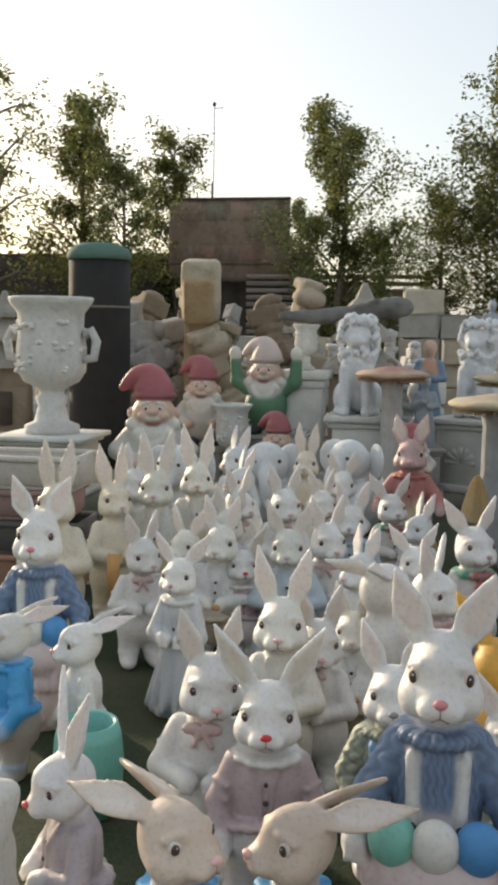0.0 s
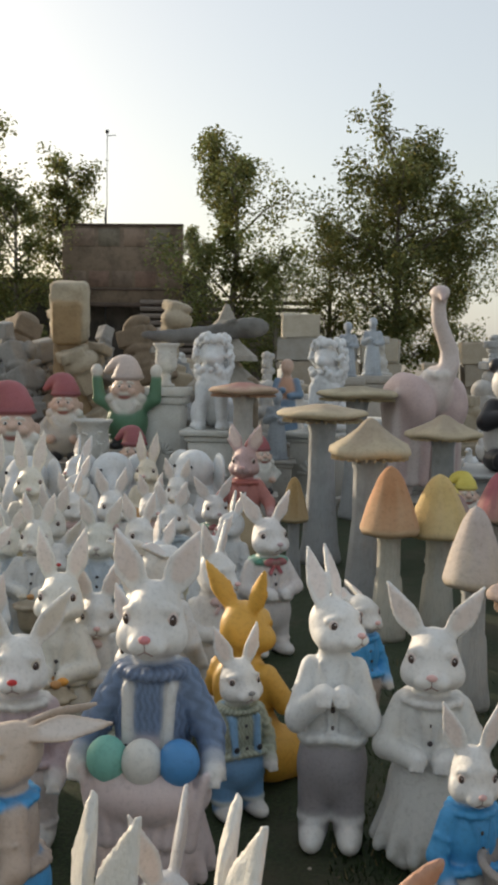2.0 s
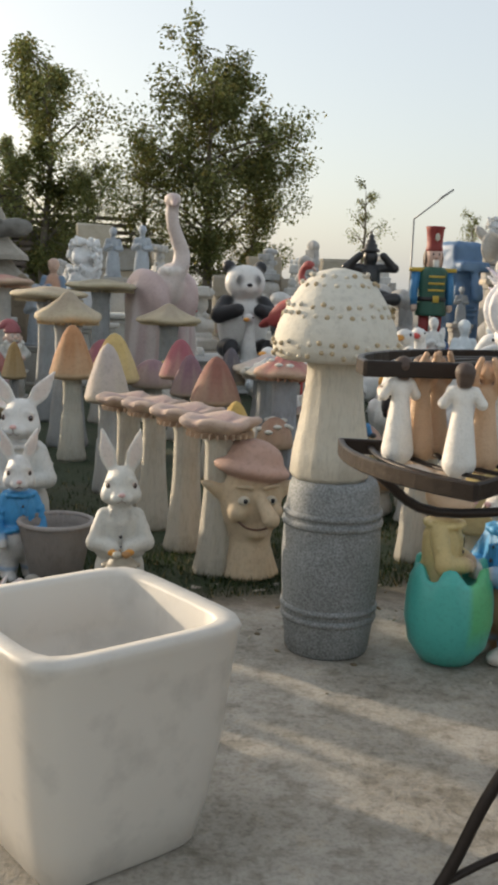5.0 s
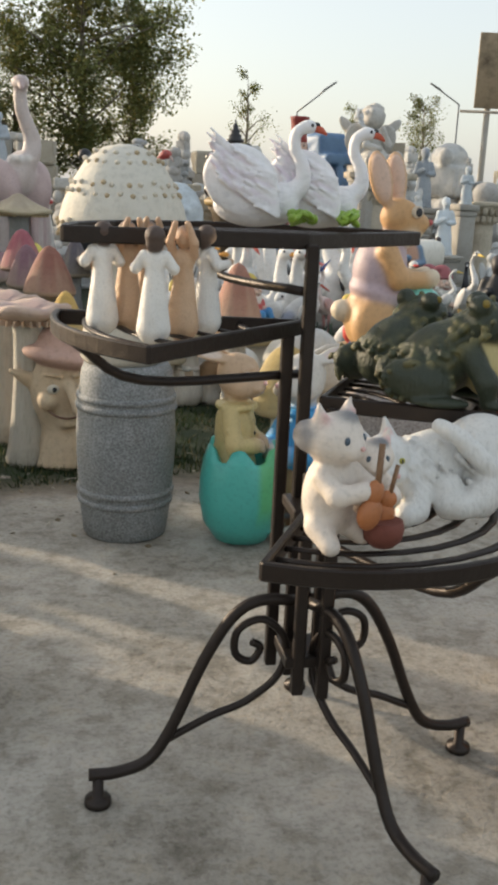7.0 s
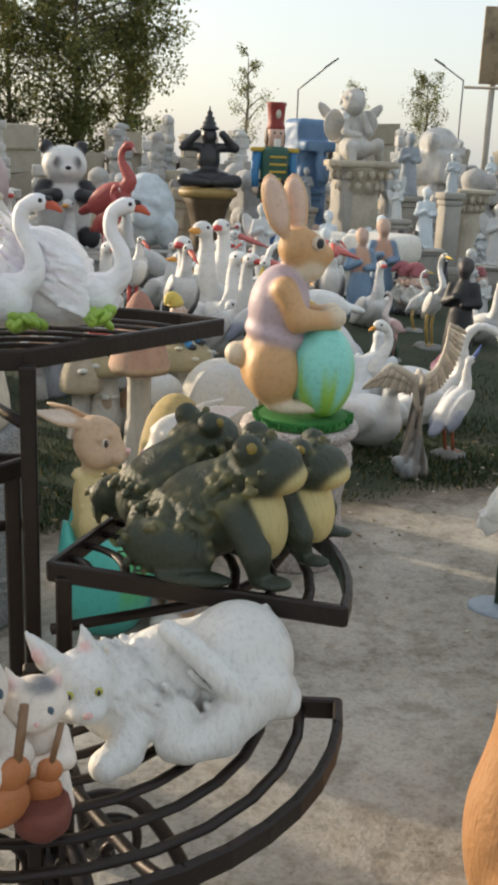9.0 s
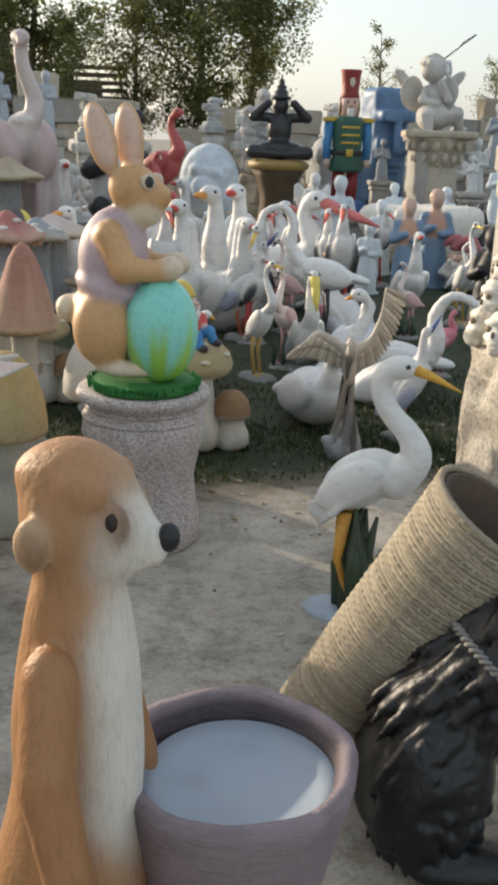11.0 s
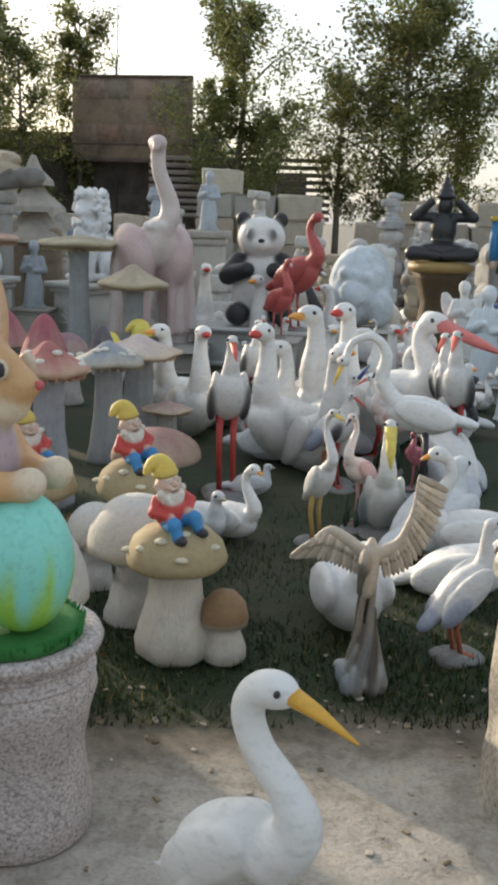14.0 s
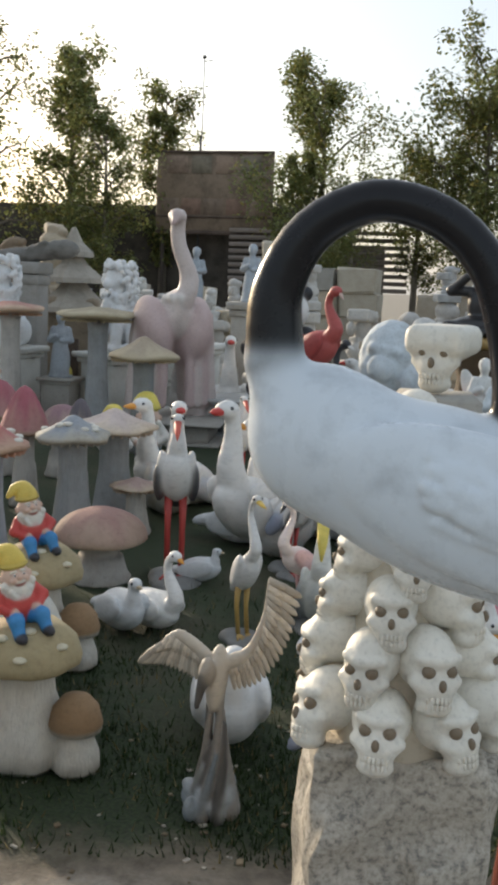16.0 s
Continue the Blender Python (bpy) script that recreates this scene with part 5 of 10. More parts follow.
def sheepdog(cell=0.008):
    """A black and white shaggy dog that crouches and looks towards +x, in the yard's own place."""
    K, W = (0.010, 0.010, 0.011), (0.74, 0.74, 0.73)
    P = [C((4.745, 0.22, 0.29), (4.98, 0.205, 0.58), 0.125, 0.115, K, k=0.05), E((4.72, 0.135, 0.185), (0.118, 0.09, 0.165), K, (0, 14, 0), k=0.02), E((4.655, 0.24, 0.14), (0.075, 0.10, 0.14), K, k=0.03), E((4.80, 0.075, 0.045), (0.13, 0.055, 0.045), K, k=0.02)]
    P += [E((4.92, 0.05, 0.03), (0.055, 0.045, 0.032), W, k=0.01), E((5.06, 0.19, 0.42), (0.10, 0.105, 0.16), W, k=0.02), E((5.085, 0.20, 0.725), (0.125, 0.12, 0.125), W, k=0.03), E((5.20, 0.17, 0.70), (0.08, 0.065, 0.055), W, k=0.03), E((5.03, 0.13, 0.60), (0.085, 0.07, 0.13), W, k=0.03)]
    for y in (0.10, 0.28):
        P += limb([(5.03, y, 0.38), (5.05, y - 0.02, 0.20), (5.06, y - 0.02, 0.05)], [0.068, 0.052, 0.045], W, 0.02) + [E((5.10, y - 0.03, 0.03), (0.075, 0.05, 0.035), W, k=0.015)]
    P += [E((5.05, 0.095, 0.775), (0.045, 0.034, 0.055), (0.22, 0.16, 0.11), (0, 10, 0), k=0.010), E((5.08, 0.075, 0.705), (0.040, 0.032, 0.045), K, k=0.010), E((5.10, 0.315, 0.73), (0.055, 0.035, 0.10), K, (0, 10, 0), k=0.012), E((5.12, 0.165, 0.775), (0.085, 0.095, 0.085), (0.30, 0.235, 0.16), k=0.012), E((5.18, 0.155, 0.75), (0.075, 0.090, 0.090), K, k=0.015)]
    rnd = random.Random(8)
    a0, ax = np.array((4.745, 0.22, 0.29)), np.array((0.235, -0.015, 0.29))
    for i in range(110):                                   # locks along the back and flank
        u, a = rnd.uniform(0.0, 0.95), rnd.uniform(-0.4, 2.7)
        n = np.array((-0.78 * math.cos(a), -math.sin(a), 0.62 * math.cos(a)))
        p = a0 + ax * u + n * 0.120
        d = np.array((-0.055, -0.004, -0.062)) + np.array((rnd.uniform(-.015, .015), 0, rnd.uniform(-.015, .015)))
        P += limb([p, p + d * 0.6 + n * 0.005, p + d * 1.25 - n * 0.006], [0.015, 0.012, 0.003], K, 0.004)
    for i in range(95):                                    # whorl of locks on the haunch
        a, q = rnd.uniform(0, 6.28), math.sqrt(rnd.uniform(0.02, 1.0))
        c = np.array((4.72 + 0.112 * q * math.cos(a), 0.135 - 0.088 * math.sqrt(max(0.0, 1.02 - q * q)), 0.185 + 0.16 * q * math.sin(a)))
        t = np.array((-0.05 * math.sin(a) - 0.015, 0.006, 0.035 * math.cos(a) - 0.05))
        P += limb([c, c + t * 0.6 + np.array((0, -0.004, 0)), c + t * 1.2], [0.014, 0.012, 0.003], K, 0.004)
    for i in range(60):                                    # white ruff
        a, z = rnd.uniform(-2.6, 0.6), rnd.uniform(0.36, 0.72)
        p = np.array((5.05 + 0.10 * math.cos(a), 0.19 + 0.105 * math.sin(a), z))
        P.append(C(p, p + np.array((0.01 * math.cos(a), 0.0, -0.07)), 0.016, 0.004, W, k=0.004))
    for i in range(120):                                   # long white hair on the head
        a, b = rnd.uniform(0, 6.28), rnd.uniform(-0.5, 1.3)
        n = np.array((math.cos(a) * math.cos(b), math.sin(a) * math.cos(b), math.sin(b)))
        p = np.array((5.085, 0.20, 0.725)) + n * (0.120, 0.115, 0.120)
        P += limb([p, p + n * 0.006 + np.array((-0.008, -0.004, -0.035)), p + np.array((-0.010 + 0.03 * n[0], 0.03 * n[1], -0.085))], [0.012, 0.011, 0.003], W if n[0] < -0.1 else ((0.30, 0.235, 0.16) if n[0] < 0.3 else K), 0.004)
    g = Geo().sculpt(P, cell)
    for s in (1, -1):
        g.ball((5.175, 0.185 + s * 0.06, 0.775), 0.014, DARK, 8, 6)
    return g.ball((5.275, 0.16, 0.715), (0.022, 0.028, 0.022), BLACK, 10, 7)


def spread_eagle(cell=0.010):
    """A brown and white sea bird that spreads its wings on driftwood, 0.8 m high."""
    B, G, D = (0.50, 0.44, 0.36), (0.22, 0.245, 0.26), (0.075, 0.065, 0.055)
    P = [E((0, -0.02, 0.50), (0.06, 0.07, 0.12), B, (-25, 0, 0), k=0.02), E((-0.02, -0.12, 0.55), (0.045, 0.055, 0.05), (0.36, 0.31, 0.25), k=0.03), C((-0.03, -0.15, 0.53), (-0.045, -0.19, 0.45), 0.03, 0.016, D, k=0.02)]
    fe = []
    for s, pts in ((1, [(0.05, 0.0, 0.55), (0.17, 0.03, 0.60), (0.25, 0.04, 0.72), (0.27, 0.04, 0.86)]), (-1, [(-0.05, 0.0, 0.55), (-0.16, 0.02, 0.60), (-0.27, 0.03, 0.62), (-0.36, 0.03, 0.585)])):
        P += limb(flow(pts, 3), list(np.linspace(0.030, 0.012, 10)), B, 0.012)
        arm = flow(pts, 6)
        for i in range(1, 19):
            u = i / 18
            a = np.array(arm[i])
            ang = radians((-78 + 62 * u) if s > 0 else (-100 - 62 * u + 12))
            L = 0.10 + 0.09 * u
            d = np.array((math.cos(ang) * (1 if s > 0 else 1), 0.10, math.sin(ang))) * L
            fe.append((a, d, i))
    for i in range(9):
        a = i * 0.75
        P += limb([(0.12 * math.cos(a), 0.11 * math.sin(a), 0.02), (0.06 * math.cos(a + 0.5), 0.05 * math.sin(a + 0.5), 0.20), (0.045 * math.cos(a + 1.2), 0.04 * math.sin(a + 1.2), 0.36 + 0.10 * math.sin(i * 2.3))], [0.042, 0.030, 0.018], D if i % 2 else (0.24, 0.21, 0.18), 0.004)
    rnd = random.Random(3)
    for i in range(20):                                    # broken rock and weed at its foot
        a, r = rnd.uniform(0, 6.28), rnd.uniform(0.03, 0.17)
        P.append(E((r * math.cos(a), r * math.sin(a) - 0.02, 0.03 + 0.05 * rnd.random()), (rnd.uniform(0.04, 0.085), rnd.uniform(0.03, 0.06), rnd.uniform(0.02, 0.05)), G if i % 3 else (0.36, 0.38, 0.39), (rnd.uniform(-40, 40), rnd.uniform(-40, 40), rnd.uniform(0, 180)), k=0.012))
    for i in range(7):
        a = i * 0.9
        P.append(C((0.13 * math.cos(a), 0.12 * math.sin(a), 0.03), (0.09 * math.cos(a + 0.6), 0.08 * math.sin(a + 0.6), 0.15 + 0.04 * (i % 3)), 0.030, 0.012, (0.14, 0.16, 0.17) if i % 2 else (0.30, 0.30, 0.28), k=0.015))
    g = Geo().sculpt(P, cell, lump=0.004)
    for a, d, i in fe:
        col = tuple(c * (0.78 + 0.22 * (i % 3)) for c in B)
        g.tube([a, a + d * 0.5 + np.array((0, -0.006, 0)), a + d * 0.9, a + d], [0.010, 0.017, 0.013, 0.003], col, 8, 0.35, (0, 1, 0))
        g.tube([a + np.array((0, -0.014, 0)), a + d * 0.3 + np.array((0, -0.017, 0)), a + d * 0.5 + np.array((0, -0.012, 0))], [0.010, 0.014, 0.004], tuple(c * 1.1 for c in col), 8, 0.35, (0, 1, 0))
    return g


def shelf_swan(cell=0.0065):
    """A swan with raised ruffled wings, 0.36 m high, that looks towards +x."""
    W, V = (0.78, 0.77, 0.78), (0.66, 0.58, 0.66)
    P = [E((0.0, 0, 0.075), (0.14, 0.075, 0.072), W, k=0.03), E((0.10, 0, 0.09), (0.06, 0.055, 0.07), W, k=0.03)]
    rnd = random.Random(5)
    for s in (1, -1):
        P.append(E((-0.050, s * 0.058, 0.16), (0.130, 0.030, 0.115), W, (0, 28, 0), k=0.01))
        for row in range(9):                               # layered feathers, swept up and back
            for i in range(11):
                u, w = i / 10, row / 8
                p = np.array((0.085 - 0.17 * u - 0.02 * w + rnd.uniform(-.004, .004), s * (0.092 - 0.012 * w - 0.010 * u), 0.045 + 0.135 * w + 0.090 * u))
                d = np.array((-0.048 - 0.02 * rnd.random(), s * rnd.uniform(0.006, 0.020), 0.024 + 0.022 * u + rnd.uniform(-.010, .010)))
                P.append(C(p, p + d, 0.0110, 0.0045, W if rnd.random() < 0.72 else V, k=0.0015))
    nk = flow([(0.115, 0, 0.11), (0.165, 0, 0.155), (0.165, 0, 0.215), (0.135, 0, 0.275), (0.140, 0, 0.325), (0.172, 0, 0.345)], 4)
    P += limb(nk, list(np.interp(np.arange(len(nk)), (0, 5, 10, 20), [0.040, 0.026, 0.020, 0.017])), W, 0.006) + [E((0.178, 0, 0.345), (0.032, 0.022, 0.023), W, k=0.008)]
    g = Geo().sculpt(P, cell)
    g.tube([(0.203, 0, 0.342), (0.225, 0, 0.335), (0.243, 0, 0.322)], [0.014, 0.011, 0.004], (0.52, 0.10, 0.05), 8).ball((0.206, 0, 0.353), (0.013, 0.013, 0.009), BLACK, 8, 5)
    for s in (1, -1):
        g.ball((0.190, s * 0.020, 0.350), 0.006, BLACK, 7, 5)
    return g


def big_crane(cell=0.0095):
    """A tall crane that bows its black neck, 2.2 m high, and looks towards -x."""
    W, K, R = (0.62, 0.67, 0.72), (0.010, 0.010, 0.012), (0.16, 0.05, 0.03)
    P = [E((0.12, 0, 1.12), (0.42, 0.17, 0.19), W, (0, 16, 0), k=0.08), E((-0.20, 0, 1.24), (0.16, 0.12, 0.16), W, (0, 40, 0), k=0.08)]
    nk = [(-0.26, 0, 1.26), (-0.31, 0, 1.40), (-0.31, 0, 1.55), (-0.24, 0, 1.68), (-0.11, 0, 1.745), (0.03, 0, 1.715), (0.13, 0, 1.62), (0.18, 0, 1.48), (0.20, 0, 1.36)]
    P += limb(nk[:2], [0.085, 0.066], W, 0.03) + limb(flow(nk[1:], 4), list(np.interp(np.arange(29), np.arange(0, 29, 4), [0.064, 0.054, 0.046, 0.042, 0.041, 0.040, 0.039, 0.038])), K, 0.012) + [E((0.21, 0, 1.31), (0.05, 0.045, 0.07), K, k=0.03)]
    for s in (1, -1):
        P += [E((0.20, s * 0.13, 1.12), (0.36, 0.06, 0.15), W, (0, 18, 0), k=0.02), C((0.29, s * 0.07, 0.98), (0.28, s * 0.07, 0.78), 0.075, 0.035, W, k=0.05)]
    P += [C((0.48, 0, 1.0), (0.66, 0, 0.86), 0.10, 0.03, W, k=0.05)]
    rnd = random.Random(6)
    for i in range(130):
        for s in (1, -1):
            u, w = rnd.uniform(-0.5, 0.95), rnd.uniform(-0.75, 0.8)
            p = np.array((0.20 + 0.32 * u, s * (0.196 - 0.05 * (u * u + w * w)), 1.13 - 0.09 * u + 0.10 * w))
            P.append(C(p, p + np.array((0.085, s * 0.012, -0.035)), 0.019, 0.008, W, k=0.0015))
    g = Geo().sculpt(P, cell, soft=0.004)
    g.tube([(0.215, 0, 1.26), (0.225, 0, 1.08)], [0.022, 0.006], (0.16, 0.14, 0.10), 8)
    for s in (1, -1):
        g.tube([(0.28, s * 0.07, 0.84), (0.295, s * 0.07, 0.40), (0.27, s * 0.07, -0.02), (0.27, s * 0.07, -0.90)], [0.036, 0.034, 0.040, 0.028], R, 10)
    g.sculpt([E((0.27, 0, -0.92), (0.24, 0.2, 0.03), GREY, k=0.02)], 0.02)
    for v in g.v:
        v[:, 2] += 0.94
    return g


# ---- makers of the placed things ----
RB, BR, MU = "rabbits on the lawn", "birds on the lawn", "mushrooms on the lawn"
PASTEL, LAVENDER, SAGE = (0.50, 0.58, 0.64), (0.50, 0.42, 0.45), (0.40, 0.44, 0.33)
STORK_RED = (0.45, 0.05, 0.04)
PROTO = {
    "r_plain": ("rabbit_statue", lambda: rabbit(WHITE, ear=(0.25, 0), bow=(0.62, 0.46, 0.44), turn=-22, nod=8), RESIN, "white painted rabbit statue with a pink bow", "rabbit statue", RB),
    "r_chalk": ("rabbit_statue", lambda: rabbit(CHALK, None, (0.58, 0.60, 0.62), ear=(0.12, 0.03), arms="down", turn=20, stretch=1.3), RESIN, "chalk-white rabbit statue in a plain coat", "rabbit statue", RB),
    "r_coat": ("rabbit_statue", lambda: rabbit(WHITE, (0.56, 0.585, 0.60), (0.48, 0.51, 0.53), ear=(0.55, 0), arms="front", collar=(0.68, 0.69, 0.68), nose=(0.55, 0.30, 0.29), skirt=True, fat=0.88, stretch=1.45, cell=0.009), RESIN, "white rabbit statue in a long blue-grey coat", "rabbit statue", RB),
    "r_pastel": ("rabbit_statue", lambda: rabbit(WHITE, (0.38, 0.46, 0.53), (0.58, 0.55, 0.40), ear=(0.25, 0), arms="front", collar=(0.36, 0.44, 0.50), nose=(0.42, 0.40, 0.40), skirt=True, fat=1.1, cuffs=(0.62, 0.60, 0.50)), RESIN, "white rabbit statue in a pale blue jacket and cream apron", "rabbit statue", RB),
    "r_robe": ("rabbit_statue", lambda: rabbit((0.68, 0.67, 0.60), (0.50, 0.58, 0.65), (0.55, 0.62, 0.68), ear=(0.35, 0), arms="front", fat=1.15, skirt=True, nose=(0.55, 0.48, 0.44)), RESIN, "ivory rabbit statue in a pale blue robe", "rabbit statue", RB),
    "r_cream": ("rabbit_statue", lambda: rabbit(CREAM, None, (0.62, 0.54, 0.38), ear=(0.10, 0), hold="carrot", stretch=1.3, ear_len=1.35, ear_wide=1.1), RESIN, "cream rabbit statue that holds a carrot", "rabbit statue", RB),
    "r_doll": ("rabbit_statue", lambda: rabbit((0.70, 0.67, 0.58), (0.68, 0.66, 0.60), (0.56, 0.47, 0.28), ear=(0.14, 0.01), arms="down", skirt=True, stretch=1.35, ear_len=1.4, ear_wide=1.1), RESIN, "ivory rabbit statue in a long yellow skirt", "rabbit statue", RB),
    "r_basket": ("rabbit_statue", lambda: rabbit((0.68, 0.66, 0.60), (0.62, 0.63, 0.62), (0.58, 0.60, 0.60), ear=(0.22, 0), arms="front", hold="basket", fat=1.2, nose=(0.60, 0.52, 0.45)), RESIN, "plump ivory rabbit statue with a basket of eggs", "rabbit statue", RB),
    "r_vest": ("rabbit_statue", lambda: rabbit(WHITE, (0.46, 0.37, 0.385), (0.62, 0.58, 0.57), ear=(0.55, 0), arms="down", nose=(0.55, 0.03, 0.03), collar=(0.70, 0.69, 0.66), inner=(0.58, 0.52, 0.43), cell=0.0072, ear_len=1.15, cuffs=(0.68, 0.66, 0.64)), RESIN, "white rabbit statue in a dusty pink vest", "rabbit statue", RB),
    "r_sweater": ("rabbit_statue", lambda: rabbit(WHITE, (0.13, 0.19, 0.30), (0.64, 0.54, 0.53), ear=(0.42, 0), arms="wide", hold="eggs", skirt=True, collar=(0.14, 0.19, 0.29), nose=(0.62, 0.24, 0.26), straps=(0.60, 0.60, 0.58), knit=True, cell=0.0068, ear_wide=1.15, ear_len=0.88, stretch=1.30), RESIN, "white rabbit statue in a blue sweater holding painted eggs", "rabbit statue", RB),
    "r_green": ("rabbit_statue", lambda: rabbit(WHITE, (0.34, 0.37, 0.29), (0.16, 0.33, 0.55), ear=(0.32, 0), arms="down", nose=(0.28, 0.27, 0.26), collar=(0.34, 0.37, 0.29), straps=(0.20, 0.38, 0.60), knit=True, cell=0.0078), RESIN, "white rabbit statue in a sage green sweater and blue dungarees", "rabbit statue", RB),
    "r_trousers": ("rabbit_statue", lambda: rabbit(WHITE, (0.62, 0.63, 0.62), (0.27, 0.255, 0.265), ear=(0.02, 0.02), arms="up", fat=0.9, turn=-45, nod=-6, ear_len=1.15, stretch=1.55, cell=0.0085), RESIN, "slim white rabbit statue in grey trousers", "rabbit statue", RB),
    "r_shirt": ("rabbit_statue", lambda: rabbit(WHITE, (0.64, 0.64, 0.61), (0.60, 0.60, 0.57), ear=(0.55, 0), arms="front", collar=WHITE, skirt=True, fat=0.95, stretch=1.2, cell=0.0085), RESIN, "white rabbit statue in a long pale shirt", "rabbit statue", RB),
    "r_orange": ("rabbit_statue", lambda: rabbit((0.64, 0.36, 0.06), ear=(0.42, 0.02), inner=(0.66, 0.40, 0.09), fat=1.05, sit=True, stretch=1.0), RESIN, "orange yellow rabbit statue with upright ears", "rabbit statue", RB),
    "r_overall": ("rabbit_statue", lambda: rabbit((0.66, 0.64, 0.60), SKYBLUE, (0.40, 0.33, 0.28), ear=(0.3, 0), ear_back=1.4, arms="down", collar=SKYBLUE, inner=(0.66, 0.5, 0.44)), RESIN, "white rabbit statue in a bright blue cape", "rabbit statue", RB),
    "r_pink": ("rabbit_statue", lambda: rabbit((0.46, 0.32, 0.31), (0.42, 0.17, 0.15), (0.46, 0.36, 0.22), ear=(0.25, 0), arms="wide", collar=(0.45, 0.15, 0.13), skirt=True, ear_wide=1.2), RESIN, "dusty pink rabbit statue in a red jacket", "rabbit statue", RB),
    "r_girl": ("rabbit_statue", lambda: rabbit((0.67, 0.655, 0.645), (0.42, 0.37, 0.39), (0.42, 0.38, 0.39), ear=(0.32, 0.04), arms="front", nose=(0.55, 0.10, 0.11), cell=0.0078, nod=12, ear_len=1.45, cuffs=(0.66, 0.65, 0.64)), RESIN, "white rabbit statue in a mauve waistcoat", "rabbit statue", RB),
    "r_twin": ("rabbit_statue", lambda: rabbit((0.55, 0.45, 0.37), (0.50, 0.40, 0.33), SKYBLUE, ear=(0.45, 0.0), ear_back=2.0, ear_len=1.15, ear_wide=1.15, arms="down", inner=(0.66, 0.60, 0.55), collar=SKYBLUE, nod=-6, cell=0.0075), RESIN, "grey-brown rabbit statue with swept-back ears and blue scarf", "rabbit statue", RB),
    "r_lop": ("rabbit_statue", lambda: rabbit(WHITE, ear=(0.30, 0.0), ear_back=1.1, arms="down", cell=0.009), RESIN, "white rabbit statue with ears swept back", "rabbit statue", RB),
    "r_flower": ("rabbit_statue", lambda: rabbit((0.66, 0.64, 0.62), (0.62, 0.58, 0.56), (0.58, 0.55, 0.53), ear=(0.5, 0), arms="front", collar=(0.10, 0.30, 0.22), bow=(0.42, 0.10, 0.12), nose=(0.50, 0.36, 0.36), cell=0.009), RESIN, "white rabbit statue with a green and red garland", "rabbit statue", RB),
    "r_walk": ("rabbit_statue", lambda: rabbit((0.67, 0.655, 0.60), (0.65, 0.635, 0.58), (0.65, 0.64, 0.59), ear=(0.22, 0), arms="front", hold="basket", fat=0.86, stretch=1.2, cell=0.0085, ear_len=1.15), RESIN, "ivory rabbit statue with a small flower basket", "rabbit statue", RB),
    "r_soft": ("rabbit_statue", lambda: rabbit((0.70, 0.68, 0.63), ear=(0.12, 0.02), arms="down", sit=True, fat=1.25, stretch=1.0, turn=30, ear_wide=0.95, nose=(0.62, 0.55, 0.50), inner=(0.68, 0.66, 0.60), cell=0.0085), FUR, "cream white furry rabbit statue that sits up", "rabbit statue", RB),
    "elephant": ("elephant_statue", lambda: elephant(), MATTE, "white cement elephant calf statue", "elephant statue", ""),
    "stork": ("stork_statue", lambda: bird(WHITE, WHITE, (0.62, 0.12, 0.08), STORK_RED, leg=0.42, neck_len=0.20, curve="up", long=0.26, fat=0.10, beak_len=0.14, beak_down=35, upright=58, tip=DARK), FEATHER, "white stork statue with black wing tips and red legs", "stork statue", BR),
    "goose_red": ("goose_statue", lambda: bird(WHITE, beak=(0.50, 0.05, 0.04), neck_len=0.40, curve="up", long=0.48, fat=0.16, beak_len=0.07, upright=30, bill=0.03, base=False), FEATHER, "white goose statue with a red beak", "goose statue", BR),
    "goose": ("goose_statue", lambda: bird(WHITE, beak=ORANGE, neck_len=0.36, curve="up", long=0.44, fat=0.15, beak_len=0.08, upright=22, bill=0.026, base=False, tip=(0.50, 0.52, 0.55)), FEATHER, "white goose statue with an orange beak", "goose statue", BR),
    "egret": ("egret_statue", lambda: bird(WHITE, beak=YELLOW, legs=(0.5, 0.33, 0.1), leg=0.28, neck_len=0.36, long=0.24, fat=0.085, beak_len=0.11, beak_down=10, upright=48), FEATHER, "slim white egret statue with yellow legs", "egret statue", BR),
    "flam_white": ("flamingo_statue", lambda: reeds(bird((0.70, 0.60, 0.56), (0.66, 0.42, 0.40), DARK, (0.55, 0.3, 0.28), leg=0.30, neck_len=0.36, long=0.26, fat=0.10, beak_len=0.07, beak_down=50, upright=25), (0, 0), 0.1, 0.3, (0.05, 0.08, 0.05)), FEATHER, "pale pink flamingo statue on green reeds", "flamingo statue", BR),
    "flam_red": ("flamingo_statue", lambda: bird((0.42, 0.085, 0.075), (0.36, 0.06, 0.055), (0.6, 0.45, 0.4), (0.42, 0.09, 0.08), leg=0.34, neck_len=0.50, long=0.46, fat=0.20, beak_len=0.10, beak_down=50, upright=25, bill=0.026), FEATHER, "deep red flamingo statue with a curved neck", "flamingo statue", BR),
    "flam_pink": ("flamingo_statue", lambda: bird((0.60, 0.20, 0.24), beak=DARK, legs=(0.5, 0.15, 0.18), leg=0.25, neck_len=0.22, curve="s", long=0.26, fat=0.11, beak_len=0.07, beak_down=55, upright=15, tip=(0.62, 0.33, 0.36)), FEATHER, "bright pink flamingo statue", "flamingo statue", BR),
    "flam_big": ("flamingo_statue", lambda: great_flamingo(), RESIN, "huge pale pink unfinished flamingo statue", "flamingo statue", BR),
